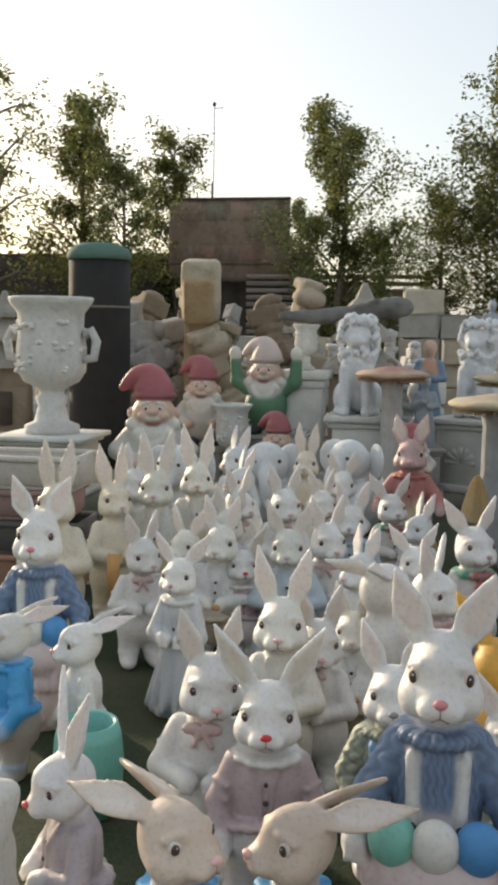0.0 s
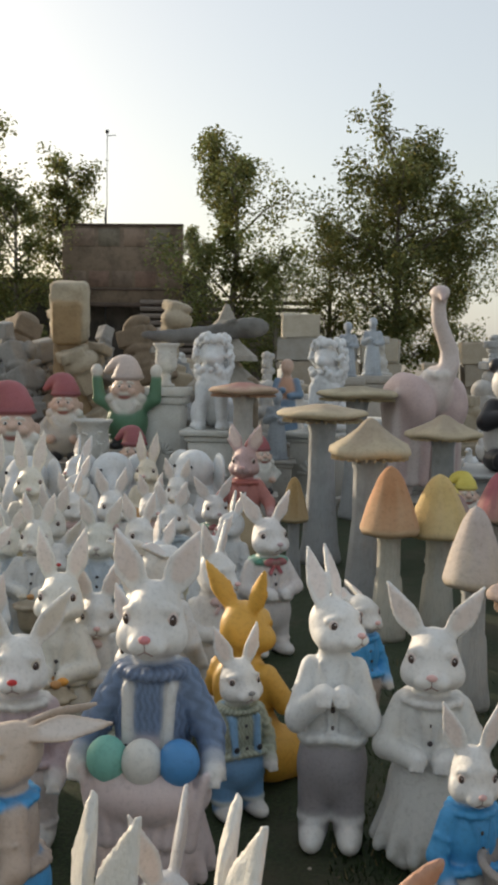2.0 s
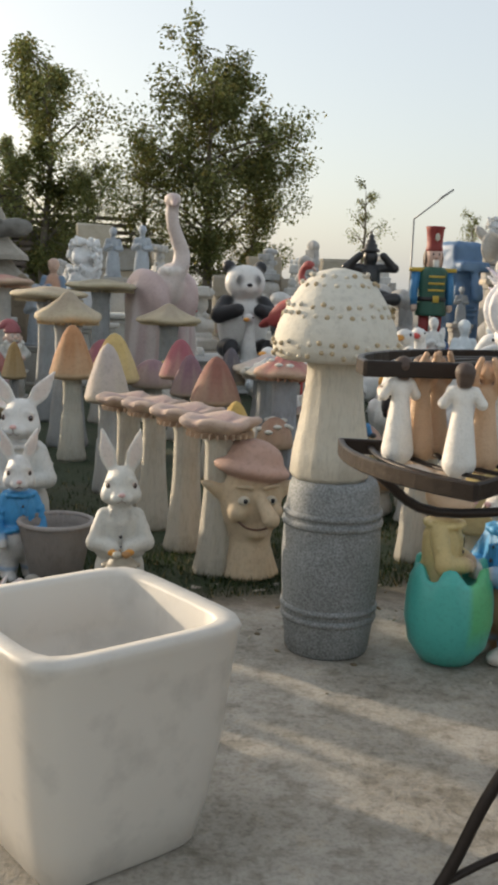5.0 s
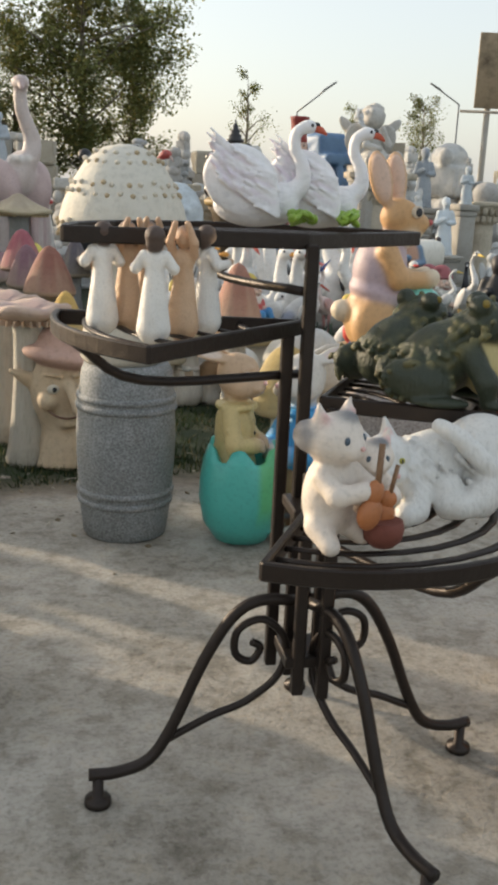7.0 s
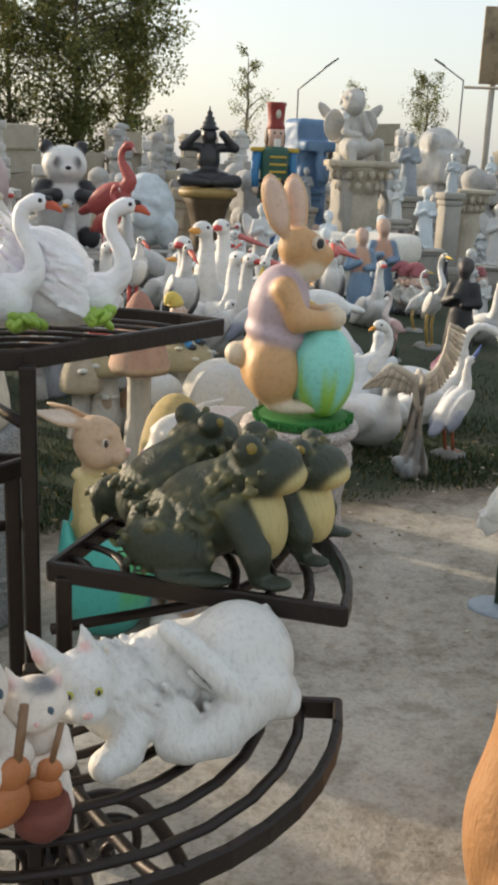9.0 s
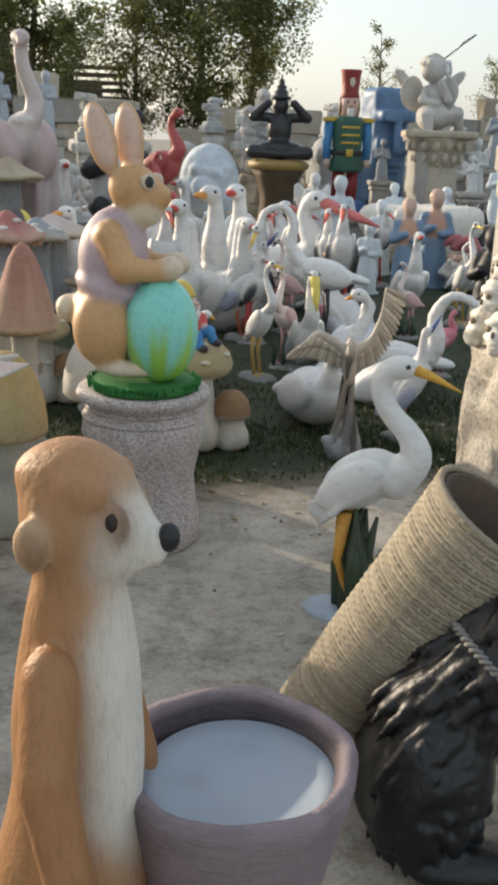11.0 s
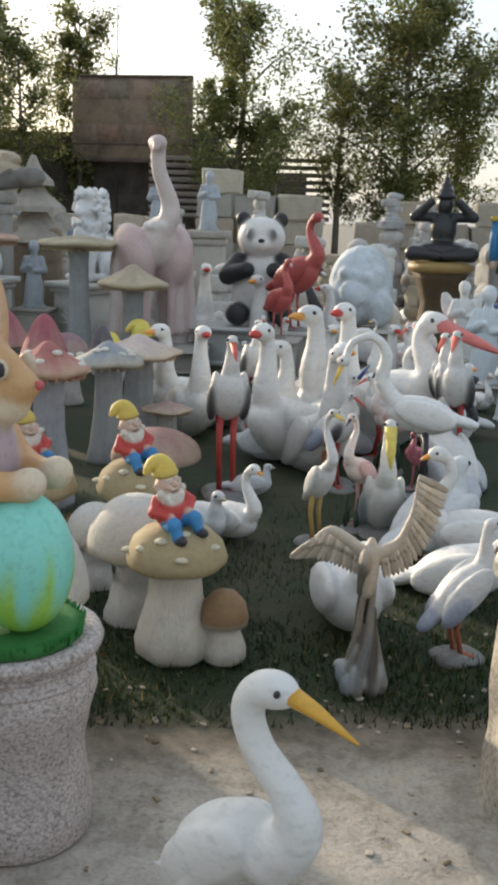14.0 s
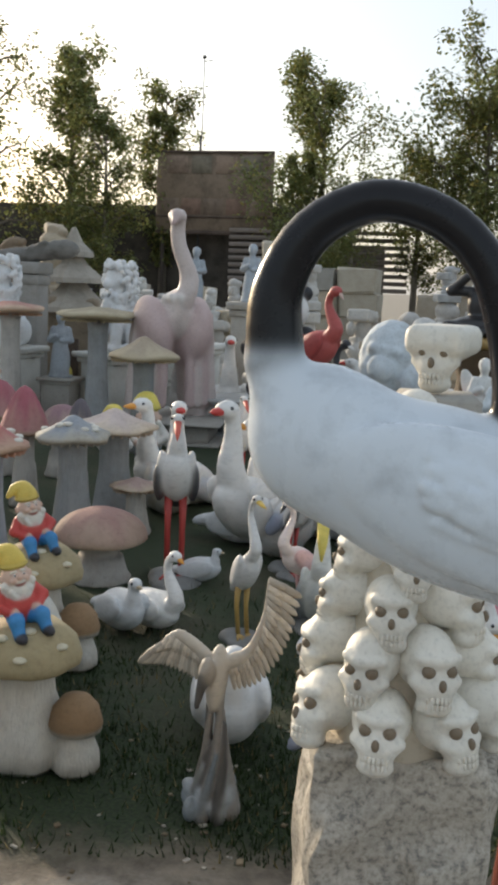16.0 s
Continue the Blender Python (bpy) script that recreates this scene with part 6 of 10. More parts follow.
    "pelican": ("pelican_statue", lambda: bird(WHITE, beak=(0.62, 0.18, 0.16), neck_len=0.26, curve="s", long=0.42, fat=0.15, beak_len=0.28, beak_down=18, upright=25, bill=0.034, base=False), FEATHER, "white pelican statue with a long rosy bill", "pelican statue", BR),
    "pelican_y": ("pelican_statue", lambda: bird((0.66, 0.66, 0.62), beak=(0.72, 0.58, 0.12), neck_len=0.30, curve="s", long=0.30, fat=0.11, beak_len=0.2, beak_down=65, upright=50, bill=0.03, tip=(0.25, 0.28, 0.30)), FEATHER, "white pelican statue with a yellow bill", "pelican statue", BR),
    "swan": ("swan_statue", lambda: bird(WHITE, beak=ORANGE, neck_len=0.40, curve="s", long=0.46, fat=0.15, beak_len=0.07, beak_down=25, upright=4, base=False, bill=0.022), FEATHER, "white swan statue that sits on the lawn", "swan statue", BR),
    "duck": ("duck_statue", lambda: bird(CHALK, beak=(0.55, 0.45, 0.3), neck_len=0.14, curve="up", long=0.34, fat=0.12, beak_len=0.05, upright=10, base=False), FEATHER, "chalk-white duck statue with a short neck", "duck statue", BR),
    "black_swan": ("swan_statue", lambda: bird(WHITE, neck=DARK, head=DARK, beak=WHITE, neck_len=0.42, curve="s", long=0.40, fat=0.13, beak_len=0.07, beak_down=25, upright=20, base=False), FEATHER, "white goose statue with a black neck", "goose statue", BR),
    "preening": ("swan_statue", lambda: bird(WHITE, beak=(0.72, 0.35, 0.06), neck_len=0.55, curve="bow", long=0.46, fat=0.16, beak_len=0.12, upright=20, base=False, bill=0.03), FEATHER, "white swan statue with a bowed neck and orange bill", "swan statue", BR),
    "heron_blue": ("heron_statue", lambda: bird((0.70, 0.70, 0.70), beak=(0.10, 0.15, 0.38), legs=(0.45, 0.13, 0.06), leg=0.20, neck_len=0.24, curve="up", long=0.32, fat=0.11, beak_len=0.14, beak_down=-50, upright=40, tip=(0.30, 0.33, 0.42)), FEATHER, "white heron statue with blue tail and crest", "heron statue", BR),
    "bow_egret": ("egret_statue", lambda: bird(WHITE, beak=YELLOW, legs=DARK, leg=0.36, neck_len=0.42, curve="bow", long=0.36, fat=0.12, beak_len=0.13, upright=10, bill=0.02, base=True), FEATHER, "white egret statue with a bowed neck and yellow bill", "egret statue", BR),
    "spread": ("sea_bird_statue", lambda: spread_eagle(), FEATHER, "brown sea bird statue with spread wings on driftwood", "bird statue", BR),
    "gnome": ("gnome_statue", lambda: gnome((0.34, 0.10, 0.11), (0.52, 0.50, 0.45)), RESIN, "white bearded gnome statue with a red cap", "gnome statue", "gnomes"),
    "gnome_up": ("gnome_statue", lambda: gnome((0.60, 0.50, 0.45), (0.10, 0.22, 0.13), (0.07, 0.15, 0.09), "up"), RESIN, "cheering gnome statue in a green coat", "gnome statue", "gnomes"),
    "gnome_y": ("gnome_statue", lambda: gnome((0.72, 0.60, 0.12), (0.58, 0.55, 0.50), (0.25, 0.3, 0.3)), RESIN, "small gnome statue with a yellow cap", "gnome statue", "gnomes"),
    "gnome_blue": ("gnome_statue", lambda: gnome((0.66, 0.50, 0.10), (0.50, 0.06, 0.05), (0.05, 0.24, 0.52), "down", seated=True), RESIN, "seated gnome statue in blue trousers and yellow cap", "gnome statue", "gnomes"),
    "lion": ("lion_statue", lambda: lion(), MATTE, "white cement lion statue that sits upright", "lion statue", "lions on pedestals"),
    "panda": ("panda_statue", lambda: panda(), RESIN, "black and white panda statue that sits upright", "panda statue", ""),
    "saint": ("figure_statue", lambda: robed((0.52, 0.36, 0.28), (0.16, 0.25, 0.36), belt=(0.52, 0.30, 0.20)), RESIN, "robed figure statue in brown and blue", "figure statue", "robed figures"),
    "robed": ("figure_statue", lambda: robed((0.60, 0.66, 0.70)), MATTE, "bluish white robed figure statue", "figure statue", "robed figures"),
    "robed_grey": ("figure_statue", lambda: robed((0.38, 0.42, 0.46), hood=True), STONE, "grey hooded figure statue", "figure statue", "robed figures"),
    "robed_black": ("figure_statue", lambda: robed((0.06, 0.05, 0.05), (0.02, 0.02, 0.022)), RESIN, "black robed figure statue", "figure statue", "robed figures"),
    "cherub": ("angel_statue", lambda: robed((0.62, 0.63, 0.62), wings=True), MATTE, "white winged angel statue", "angel statue", "angels"),
    "angel": ("angel_statue", lambda: seated_angel(), STONE, "weathered white angel statue that sits and rests its head", "angel statue", "angels"),
    "skull": ("skull_statue", lambda: skull(), RESIN, "ivory skull ornament", "skull", "skulls"),
    "skull_big": ("skull_statue", lambda: skull(planter=True), RESIN, "ivory skull planter with an open crown", "skull", "skulls"),
}


def put(key, x, y, h, yaw=0.0, z=0.0, label="", tilt=(0, 0)):
    name, maker, mat, text, cat, group = PROTO[key]
    me = once(key, lambda: maker().mesh(name, mat))
    if key == "spread" and not once("spread slim", lambda: []):
        me.transform(Matrix.Diagonal((0.60, 0.75, 1, 1)))
        MADE["spread slim"].append(1)
    if name in ("rabbit_statue", "goose_statue", "stork_statue") and key != "r_sweater" and not once(key + " stout", lambda: []):
        me.transform(Matrix.Diagonal((1.12, 1.12, 1, 1)))
        MADE[key + " stout"].append(1)
    top = once(key + " top", lambda: max(v.co.z for v in me.vertices))
    return place(name, me, x, y, z, yaw, h / top, label or text, cat, group, tilt)


def mushroom(x, y, h, kind, cap, wide, stem=(0.45, 0.43, 0.38), label="", dots=False, yaw=0.0, z=0.0, lean=(0, 0)):
    """A cement mushroom: cap, gills and stem."""
    T = thing("mushroom", x, y, z, yaw, 1, label or "painted cement mushroom on a grooved stem", "mushroom ornament", MU)
    seed = (x * 7.1 + y * 3.3) % 6
    r = wide / 2
    low = tuple(0.55 * a + 0.45 * b for a, b in zip(cap, (0.62, 0.50, 0.30)))
    if kind == "bell":
        c0, ch = h * 0.62, h * 0.38
        prof = [(r * 0.55, c0 + 0.03 * h, low), (r * 0.93, c0 - 0.01 * h, low), (r, c0 + 0.02 * h, low), (r * 0.98, c0 + 0.10 * ch, cap), (r * 0.80, c0 + 0.38 * ch, cap), (r * 0.60, c0 + 0.62 * ch, cap), (r * 0.42, c0 + 0.82 * ch, cap), (r * 0.22, c0 + 0.95 * ch, cap), (r * 0.03, c0 + ch, cap)]
        wob = 0.02
    elif kind == "flat":
        c0, ch = h * 0.90, h * 0.10
        prof = [(r * 0.2, c0, low), (r * 0.8, c0 + 0.1 * ch, low), (r * 0.98, c0 + 0.3 * ch, low), (r, c0 + 0.45 * ch, cap), (r * 0.9, c0 + 0.62 * ch, cap), (r * 0.5, c0 + 0.8 * ch, cap), (r * 0.2, c0 + 0.98 * ch, cap), (r * 0.03, c0 + ch, cap)]
        wob = 0.03
    elif kind == "peak":
        c0, ch = h * 0.80, h * 0.20
        prof = [(r * 0.2, c0, low), (r * 0.85, c0, low), (r, c0 + 0.12 * ch, low), (r * 0.97, c0 + 0.26 * ch, cap), (r * 0.6, c0 + 0.5 * ch, cap), (r * 0.33, c0 + 0.72 * ch, cap), (r * 0.15, c0 + 0.93 * ch, cap), (r * 0.03, c0 + ch, cap)]
        wob = 0.05
    elif kind == "wavy":
        c0, ch = h * 0.90, h * 0.10
        prof = [(r * 0.45, c0 - 0.3 * ch, low), (r * 0.8, c0 + 0.3 * ch, low), (r, c0 + 0.6 * ch, cap), (r * 1.0, c0 + 0.85 * ch, cap), (r * 0.9, c0 + ch, cap), (r * 0.55, c0 + 0.8 * ch, cap), (r * 0.15, c0 + 0.5 * ch, cap), (r * 0.03, c0 + 0.45 * ch, cap)]
        wob = 0.09
    else:
        c0, ch = h * 0.55, h * 0.45
        prof = [(r * 0.3, c0 + 0.05 * ch, low), (r * 0.9, c0, low), (r, c0 + 0.06 * ch, low)] + [(r * math.cos(a), c0 + 0.08 * ch + 0.92 * ch * math.sin(a), cap) for a in np.linspace(0.15, 1.53, 9)]
        wob = 0.015
    rim = tuple(0.30 * a + 0.70 * b for a, b in zip(cap, (0.62, 0.54, 0.38)))
    cg = Geo().lathe(prof, cap, 48, wob=wob, waves=4, seed=seed)
    cv, cc = cg.v[0], cg.c[0]
    out = np.clip(np.hypot(cv[:, 0], cv[:, 1]) / r, 0, 1)
    sw = np.arctan2(cv[:, 1], cv[:, 0])
    keep = dict(bell=0.42, wavy=0.40, dome=0.45).get(kind, 0.8)
    fade = np.clip((out - 0.52 - 0.13 * np.sin(sw * 5 + seed) - 0.08 * np.sin(sw * 13 + 2 * seed)) / 0.45, 0, 1)[:, None] * keep
    cg.c[0] = (1 - fade) * (cc * 0.8 + 0.2 * cc.mean(1, keepdims=True)) + fade * np.array(rim)
    C1 = part("cap", cg.mesh("cap", MATTE), T)
    if kind in ("flat", "wavy", "peak"):
        g = Geo()
        for i in range(26):
            a = i * 2 * math.pi / 26
            g.box((0.55 * r * math.cos(a), 0.55 * r * math.sin(a), c0 - 0.004), (0.36 * r, 0.004, 0.012), low, 0.002, (0, 0, math.degrees(a)))
        part("gills", g.mesh("gills", MATTE, False), T)
    sr = min(r * 0.48, 0.13) if kind != "dome" else r * 0.52
    sp = [(sr * 1.25, 0.0), (sr * 1.3, 0.03 * h), (sr * 1.12, 0.12 * h), (sr * 0.92, 0.35 * h), (sr * 0.8, 0.6 * c0), (sr * 0.78, c0 * 0.9), (sr * 0.95, c0 + 0.02 * h)]
    part("stem", Geo().lathe(sp, stem, 40, flute=0.028, flutes=10).mesh("stem", WOOD), T)
    if dots:
        rnd = random.Random(int(x * 100))
        g = Geo()
        for i in range(9):
            a, u = i * 2.4, 0.35 + 0.5 * rnd.random()
            rr = r * u
            zz = float(np.interp(rr, [p[0] for p in prof[:2:-1]], [p[1] for p in prof[:2:-1]]))
            g.ball((rr * math.cos(a), rr * math.sin(a), zz), (0.03, 0.03, 0.016), (0.62, 0.60, 0.54), 9, 6)
        part("spots", g.mesh("spots", MATTE), T)
    return T


def plinth(x, y, h, w, label, yaw=0.0, col=(0.62, 0.62, 0.58), z=0.0, panel=True):
    T = thing("pedestal", x, y, z, yaw, 1, label, "pedestal", "white pedestals")
    part("base", Geo().box((0, 0, 0.05 * h), (w * 0.56, w * 0.56, 0.05 * h), col, 0.012).mesh("base", MATTE), T)
    part("shaft", Geo().box((0, 0, 0.5 * h), (w * 0.44, w * 0.44, 0.42 * h), col, 0.008).mesh("shaft", MATTE), T)
    part("moulding", Geo().box((0, 0, 0.88 * h), (w * 0.50, w * 0.50, 0.035 * h), col, 0.012).mesh("moulding", MATTE), T)
    part("top_slab", Geo().box((0, 0, 0.96 * h), (w * 0.57, w * 0.57, 0.04 * h), col, 0.012).mesh("top_slab", MATTE), T)
    if panel:
        g = Geo()
        for i in range(7):
            a = math.pi * i / 6
            g.tube([(0, -w * 0.445, 0.4 * h), (w * 0.26 * math.cos(a), -w * 0.455, 0.4 * h + w * 0.26 * math.sin(a))], [0.01, 0.03], col, 6)
        part("shell_relief", g.mesh("shell_relief", MATTE), T)
    return T


def urn(x, y, h, z, label, col=(0.66, 0.65, 0.61), handles=True):
    T = thing("urn", x, y, z, 0, h, label, "urn", "cement urns")
    prof = [(0.20, 0), (0.20, 0.06), (0.13, 0.09), (0.10, 0.20), (0.12, 0.27), (0.09, 0.29), (0.10, 0.33), (0.20, 0.38), (0.25, 0.46), (0.255, 0.62), (0.235, 0.78), (0.24, 0.88), (0.29, 0.95), (0.31, 0.985), (0.30, 1.0), (0.25, 0.99), (0.22, 0.93), (0.02, 0.9)]
    part("bowl", Geo().lathe(prof, col, 36, flute=0.01, flutes=18).mesh("bowl", STONE), T)
    g, rnd = Geo(), random.Random(3)
    for i in range(46):
        a, zz = rnd.uniform(0, 6.28), rnd.uniform(0.45, 0.82)
        g.ball((0.25 * math.cos(a), 0.25 * math.sin(a), zz), (0.026, 0.026, 0.018), col, 7, 5)
    part("flower_relief", g.mesh("flower_relief", STONE), T)
    if handles:
        for s in (1, -1):
            part("handle", Geo().tube([(s * 0.24, 0, 0.55), (s * 0.33, 0, 0.56), (s * 0.35, 0, 0.68), (s * 0.31, 0, 0.76), (s * 0.26, 0, 0.72)], 0.035, col, 8).mesh("handle", STONE), T)
    return T


# ---- rabbits ----
put("r_sweater", 0.655, 2.365, 1.10, 0)
put("r_vest", 0.165, 2.56, 0.855, 8)
put("r_twin", 0.08, 1.87, 0.675, 62)
put("r_twin", 0.345, 1.94, 0.66, -60)
put("r_girl", -0.29, 2.19, 0.80, -52)
put("r_lop", -0.69, 3.29, 0.63, -58)
put("r_overall", -0.95, 3.22, 0.66, -50)
put("r_sweater", -1.06, 3.75, 1.08, 8)
put("r_coat", -0.49, 3.96, 0.82, -6)
put("r_plain", -0.06, 2.75, 0.86, 2)
put("r_green", 0.51, 2.87, 0.81, 4)
put("r_green", 0.86, 2.86, 0.68, 32)
put("r_orange", 0.85, 3.12, 0.86, 150)
put("r_trousers", 1.2, 2.69, 1, 0)
put("r_shirt", 1.52, 2.64, 0.9, -6)
put("r_overall", 1.3, 3.75, 0.62, 40)
put("r_walk", 2.07, 1.74, 0.76, 6)
put("r_walk", 0.08, 3.3, 0.93, 4)
put("r_plain", 0.2, 3.42, 0.78, -8)
put("r_basket", 0.3, 3.75, 0.7, 5)
put("r_lop", 0.42, 3.72, 0.84, 150)
put("r_plain", 0.6, 4.02, 0.86, 40)
put("r_flower", 0.8, 4.8, 0.9, 32)
put("r_pastel", 0.12, 5.56, 0.84, 0)
put("r_flower", 0.32, 6.1, 0.82, 24)
put("r_pink", 0.39, 7.4, 1.1, 0)
put("r_basket", -0.48, 4.72, 0.86, 0)
put("r_basket", -0.56, 5.25, 0.84, -4)
put("r_robe", -0.12, 4.7, 0.86, 6)
put("r_plain", 0.04, 4.95, 0.86, 10)
put("r_vest", -0.36, 4.7, 0.72, 20)
put("r_cream", -1.42, 4.8, 1.12, 6)
put("r_cream", -1.25, 5.25, 1.05, 40)
put("r_doll", -1.03, 5.38, 1.13, 10)
put("r_doll", -0.9, 5.85, 1.12, 15)
put("r_chalk", -0.9, 7.05, 1, -10)
put("r_cream", -0.4, 7.3, 1.02, 0)
put("r_plain", -0.33, 5.8, 0.9, 5)
put("r_plain", -0.08, 6.9, 0.86, -12)
put("r_chalk", -1.27, 5.7, 1, 20)
put("r_plain", -0.66, 5.95, 0.85, 30)
put("r_chalk", -0.72, 6.4, 0.92, -25)
put("r_plain", -0.15, 6.2, 0.82, 14)
put("r_chalk", 0.52, 5.5, 0.8, -30)
put("r_soft", 0.8, 1.05, 0.85, -12)
put("r_soft", 1.02, 1.12, 0.83, -34)
put("r_girl", 0.84, 1.52, 0.66, 60)
put("r_chalk", 0.28, 4.35, 0.82, -15)
put("r_plain", -0.86, 4.55, 0.8, 25)
put("r_robe", -0.7, 4.85, 0.78, -20)
put("r_coat", 0.52, 4.55, 0.8, 20)
put("elephant", -0.84, 7.9, 0.80, 15)
put("elephant", -1.45, 7.6, 0.78, -20)
put("elephant", -0.10, 8.3, 0.80, -35)
mint = Geo().lathe([(0.05, 0), (0.09, 0.012), (0.118, 0.10), (0.125, 0.20), (0.118, 0.29), (0.104, 0.345), (0.090, 0.340), (0.095, 0.28), (0.02, 0.26)], (0.16, 0.46, 0.40), 36, wob=0.006)
place("egg_shell", mint.mesh("egg_shell", GLOSS), -0.55, 2.98, 0, 0, 1.0, "mint green open egg shell ornament on the lawn", "egg ornament")

# ---- birds ----
put("stork", 3.93, 5.02, 0.96, 20)
put("stork", 5.17, 6.32, 0.9, -20)
put("stork", 3.56, 8.29, 0.76, 0)
put("goose_red", 4.14, 5.97, 0.96, -25)
put("goose_red", 3.33, 6.52, 0.86, 30)
put("goose", 4.31, 6.26, 0.83, 35)
put("egret", 4.56, 4.28, 0.72, 40)
put("flam_white", 4.73, 4.63, 0.64, -30)
put("pelican_y", 4.86, 4.58, 0.64, 10)
put("flam_pink", 5.01, 5.47, 0.39, -20)
put("swan", 4.10, 4.27, 0.42, 62)
put("duck", 4.05, 5.94, 0.41, 70)
put("preening", 5.25, 3.72, 0.66, 70)
put("bow_egret", 5.02, 5.30, 0.98, -84)
put("pelican", 4.74, 6.6, 1.02, 62)
put("goose", 4.47, 6.55, 1.04, -40)
put("goose_red", 4.60, 6.9, 1.04, -30)
put("goose_red", 4.36, 5.75, 0.86, 30)
put("goose", 4.30, 6.3, 0.80, -60)
put("heron_blue", 4.50, 5.5, 0.78, 60)
put("goose", 5.22, 5.75, 0.62, -160)
put("duck", 5.13, 4.35, 0.46, 150)
put("spread", 4.905, 2.80, 0.78, 0)
put("heron_blue", 5.24, 3.13, 0.6, 120)
put("duck", 4.8, 3.28, 0.44, 20)
put("goose_red", 2.22, 10.4, 1.04, -40)
put("duck", 4.07, 5.06, 0.21, 90)
put("pelican", 4.72, 7.29, 0.7, 60)
put("preening", 4.85, 7.77, 0.76, -70)
put("goose", 3.24, 10.62, 1.01, -20)
put("black_swan", 2.73, 11.35, 1.03, 40)
put("egret", 4.38, 7.17, 0.74, 30)
put("goose_red", 4.1, 10.99, 0.9, -80)
put("pelican", 4.76, 9.68, 0.76, 70)
put("goose", 4.09, 8.49, 0.71, 20)
put("stork", 3.72, 6.93, 0.86, 30)
put("stork", 5.22, 5.92, 0.96, -10)
put("black_swan", 3.35, 11.56, 1.08, 60)
put("duck", 3.98, 4.18, 0.30, 50)
put("duck", 4.23, 5.93, 0.47, 60)
put("flam_pink", 5.71, 4.5, 0.42, 120)
put("swan", 5.34, 4.22, 0.58, -80)
put("goose_red", 2.27, 11.21, 1.08, 20)
put("goose", 3.26, 6.84, 0.82, -40)
put("pelican", 5.81, 12.46, 0.66, 70)
plinth(3.60, 9.98, 0.45, 0.62, "grey cement block that carries a statue", 5, (0.40, 0.38, 0.34), 0, False)
put("flam_red", 3.60, 9.98, 1.24, 60, 0.45)
plinth(3.54, 9.2, 0.45, 0.39, "grey cement block that carries a statue", 0, (0.40, 0.38, 0.34), 0, False)
put("flam_red", 3.54, 9.2, 0.79, 40, 0.45)
plinth(2.05, 9.9, 0.23, 1.09, "grey cement block that carries a statue", 10, (0.40, 0.38, 0.34), 0, False)
put("flam_big", 2.05, 9.9, 2.18, 35, 0.23)
put("panda", 3.07, 10.7, 1.25, 10, 0.43)
put("lion", -0.30, 10.4, 1.10, 0, 0.83)
put("lion", 0.98, 10.9, 1.09, -25, 0.82)
plinth(-1.36, 10.75, 0.56, 0.50, "grey cement block that carries a statue", 14, (0.40, 0.38, 0.34), 0, False)
put("gnome_up", -1.36, 10.75, 1.10, 0, 0.56)
put("gnome", -2.38, 9.75, 1.36, 14, 0.0)
plinth(-2.06, 10.6, 0.42, 0.50, "grey cement block that carries a statue", 10, (0.40, 0.38, 0.34), 0, False)
put("gnome", -2.06, 10.6, 1.02, 6, 0.42)
plinth(-1.00, 9.5, 0.12, 0.46, "grey cement block that carries a statue", 6, (0.40, 0.38, 0.34), 0, False)
put("gnome", -1.00, 9.5, 0.80, 0, 0.12)
plinth(0.38, 9.0, 0.31, 0.30, "grey cement block that carries a statue", 5, (0.40, 0.38, 0.34), 0, False)
put("gnome", 0.38, 9.0, 0.58, 30, 0.31)
put("gnome_y", 2.15, 8.2, 0.54, 0, 0.00)
put("gnome_y", 2.32, 8.6, 0.63, 10, 0.00)
put("saint", 6.13, 8.2, 0.91, 0, 0.00)
put("robed", 5.73, 8.0, 0.69, -20, 0.00)
put("robed", 6.07, 9.5, 0.82, 0, 0.00)
plinth(5.33, 9.6, 0.30, 0.38, "grey cement block that carries a statue", 15, (0.40, 0.38, 0.34), 0, False)
put("cherub", 5.33, 9.6, 0.77, 10, 0.30)
plinth(5.54, 9.0, 0.15, 0.46, "grey cement block that carries a statue", 10, (0.40, 0.38, 0.34), 0, False)
put("robed", 5.54, 9.0, 0.92, 0, 0.15)
put("robed_black", 7.29, 10.5, 0.77, 0, 0.00)
plinth(6.89, 10.0, 0.19, 0.39, "grey cement block that carries a statue", 19, (0.40, 0.38, 0.34), 0, False)
put("robed", 6.89, 10.0, 0.77, 15, 0.19)
put("gnome", 6.70, 8.4, 0.56, 0, 0.00)
plinth(0.42, 10.5, 0.50, 0.39, "grey cement block that carries a statue", 5, (0.40, 0.38, 0.34), 0, False)
put("robed_grey", 0.42, 10.5, 0.78, 10, 0.50)
plinth(0.43, 12.0, 0.59, 0.52, "grey cement block that carries a statue", 15, (0.40, 0.38, 0.34), 0, False)
put("saint", 0.43, 12.0, 1.05, 0, 0.59)
plinth(1.56, 14.5, 1.41, 0.56, "grey cement block that carries a statue", 5, (0.40, 0.38, 0.34), 0, False)
put("robed_grey", 1.56, 14.5, 0.88, 0, 1.41)
plinth(1.19, 13.0, 1.41, 0.38, "grey cement block that carries a statue", 10, (0.40, 0.38, 0.34), 0, False)
put("robed_grey", 1.19, 13.0, 0.75, 10, 1.41)
plinth(7.08, 12.2, 1.58, 0.49, "grey cement block that carries a statue", 15, (0.40, 0.38, 0.34), 0, False)
put("angel", 7.08, 12.2, 0.99, 0, 1.58)
plinth(7.81, 12.5, 0.73, 0.41, "grey cement block that carries a statue", 14, (0.40, 0.38, 0.34), 0, False)
put("cherub", 7.81, 12.5, 0.81, 0, 0.73)
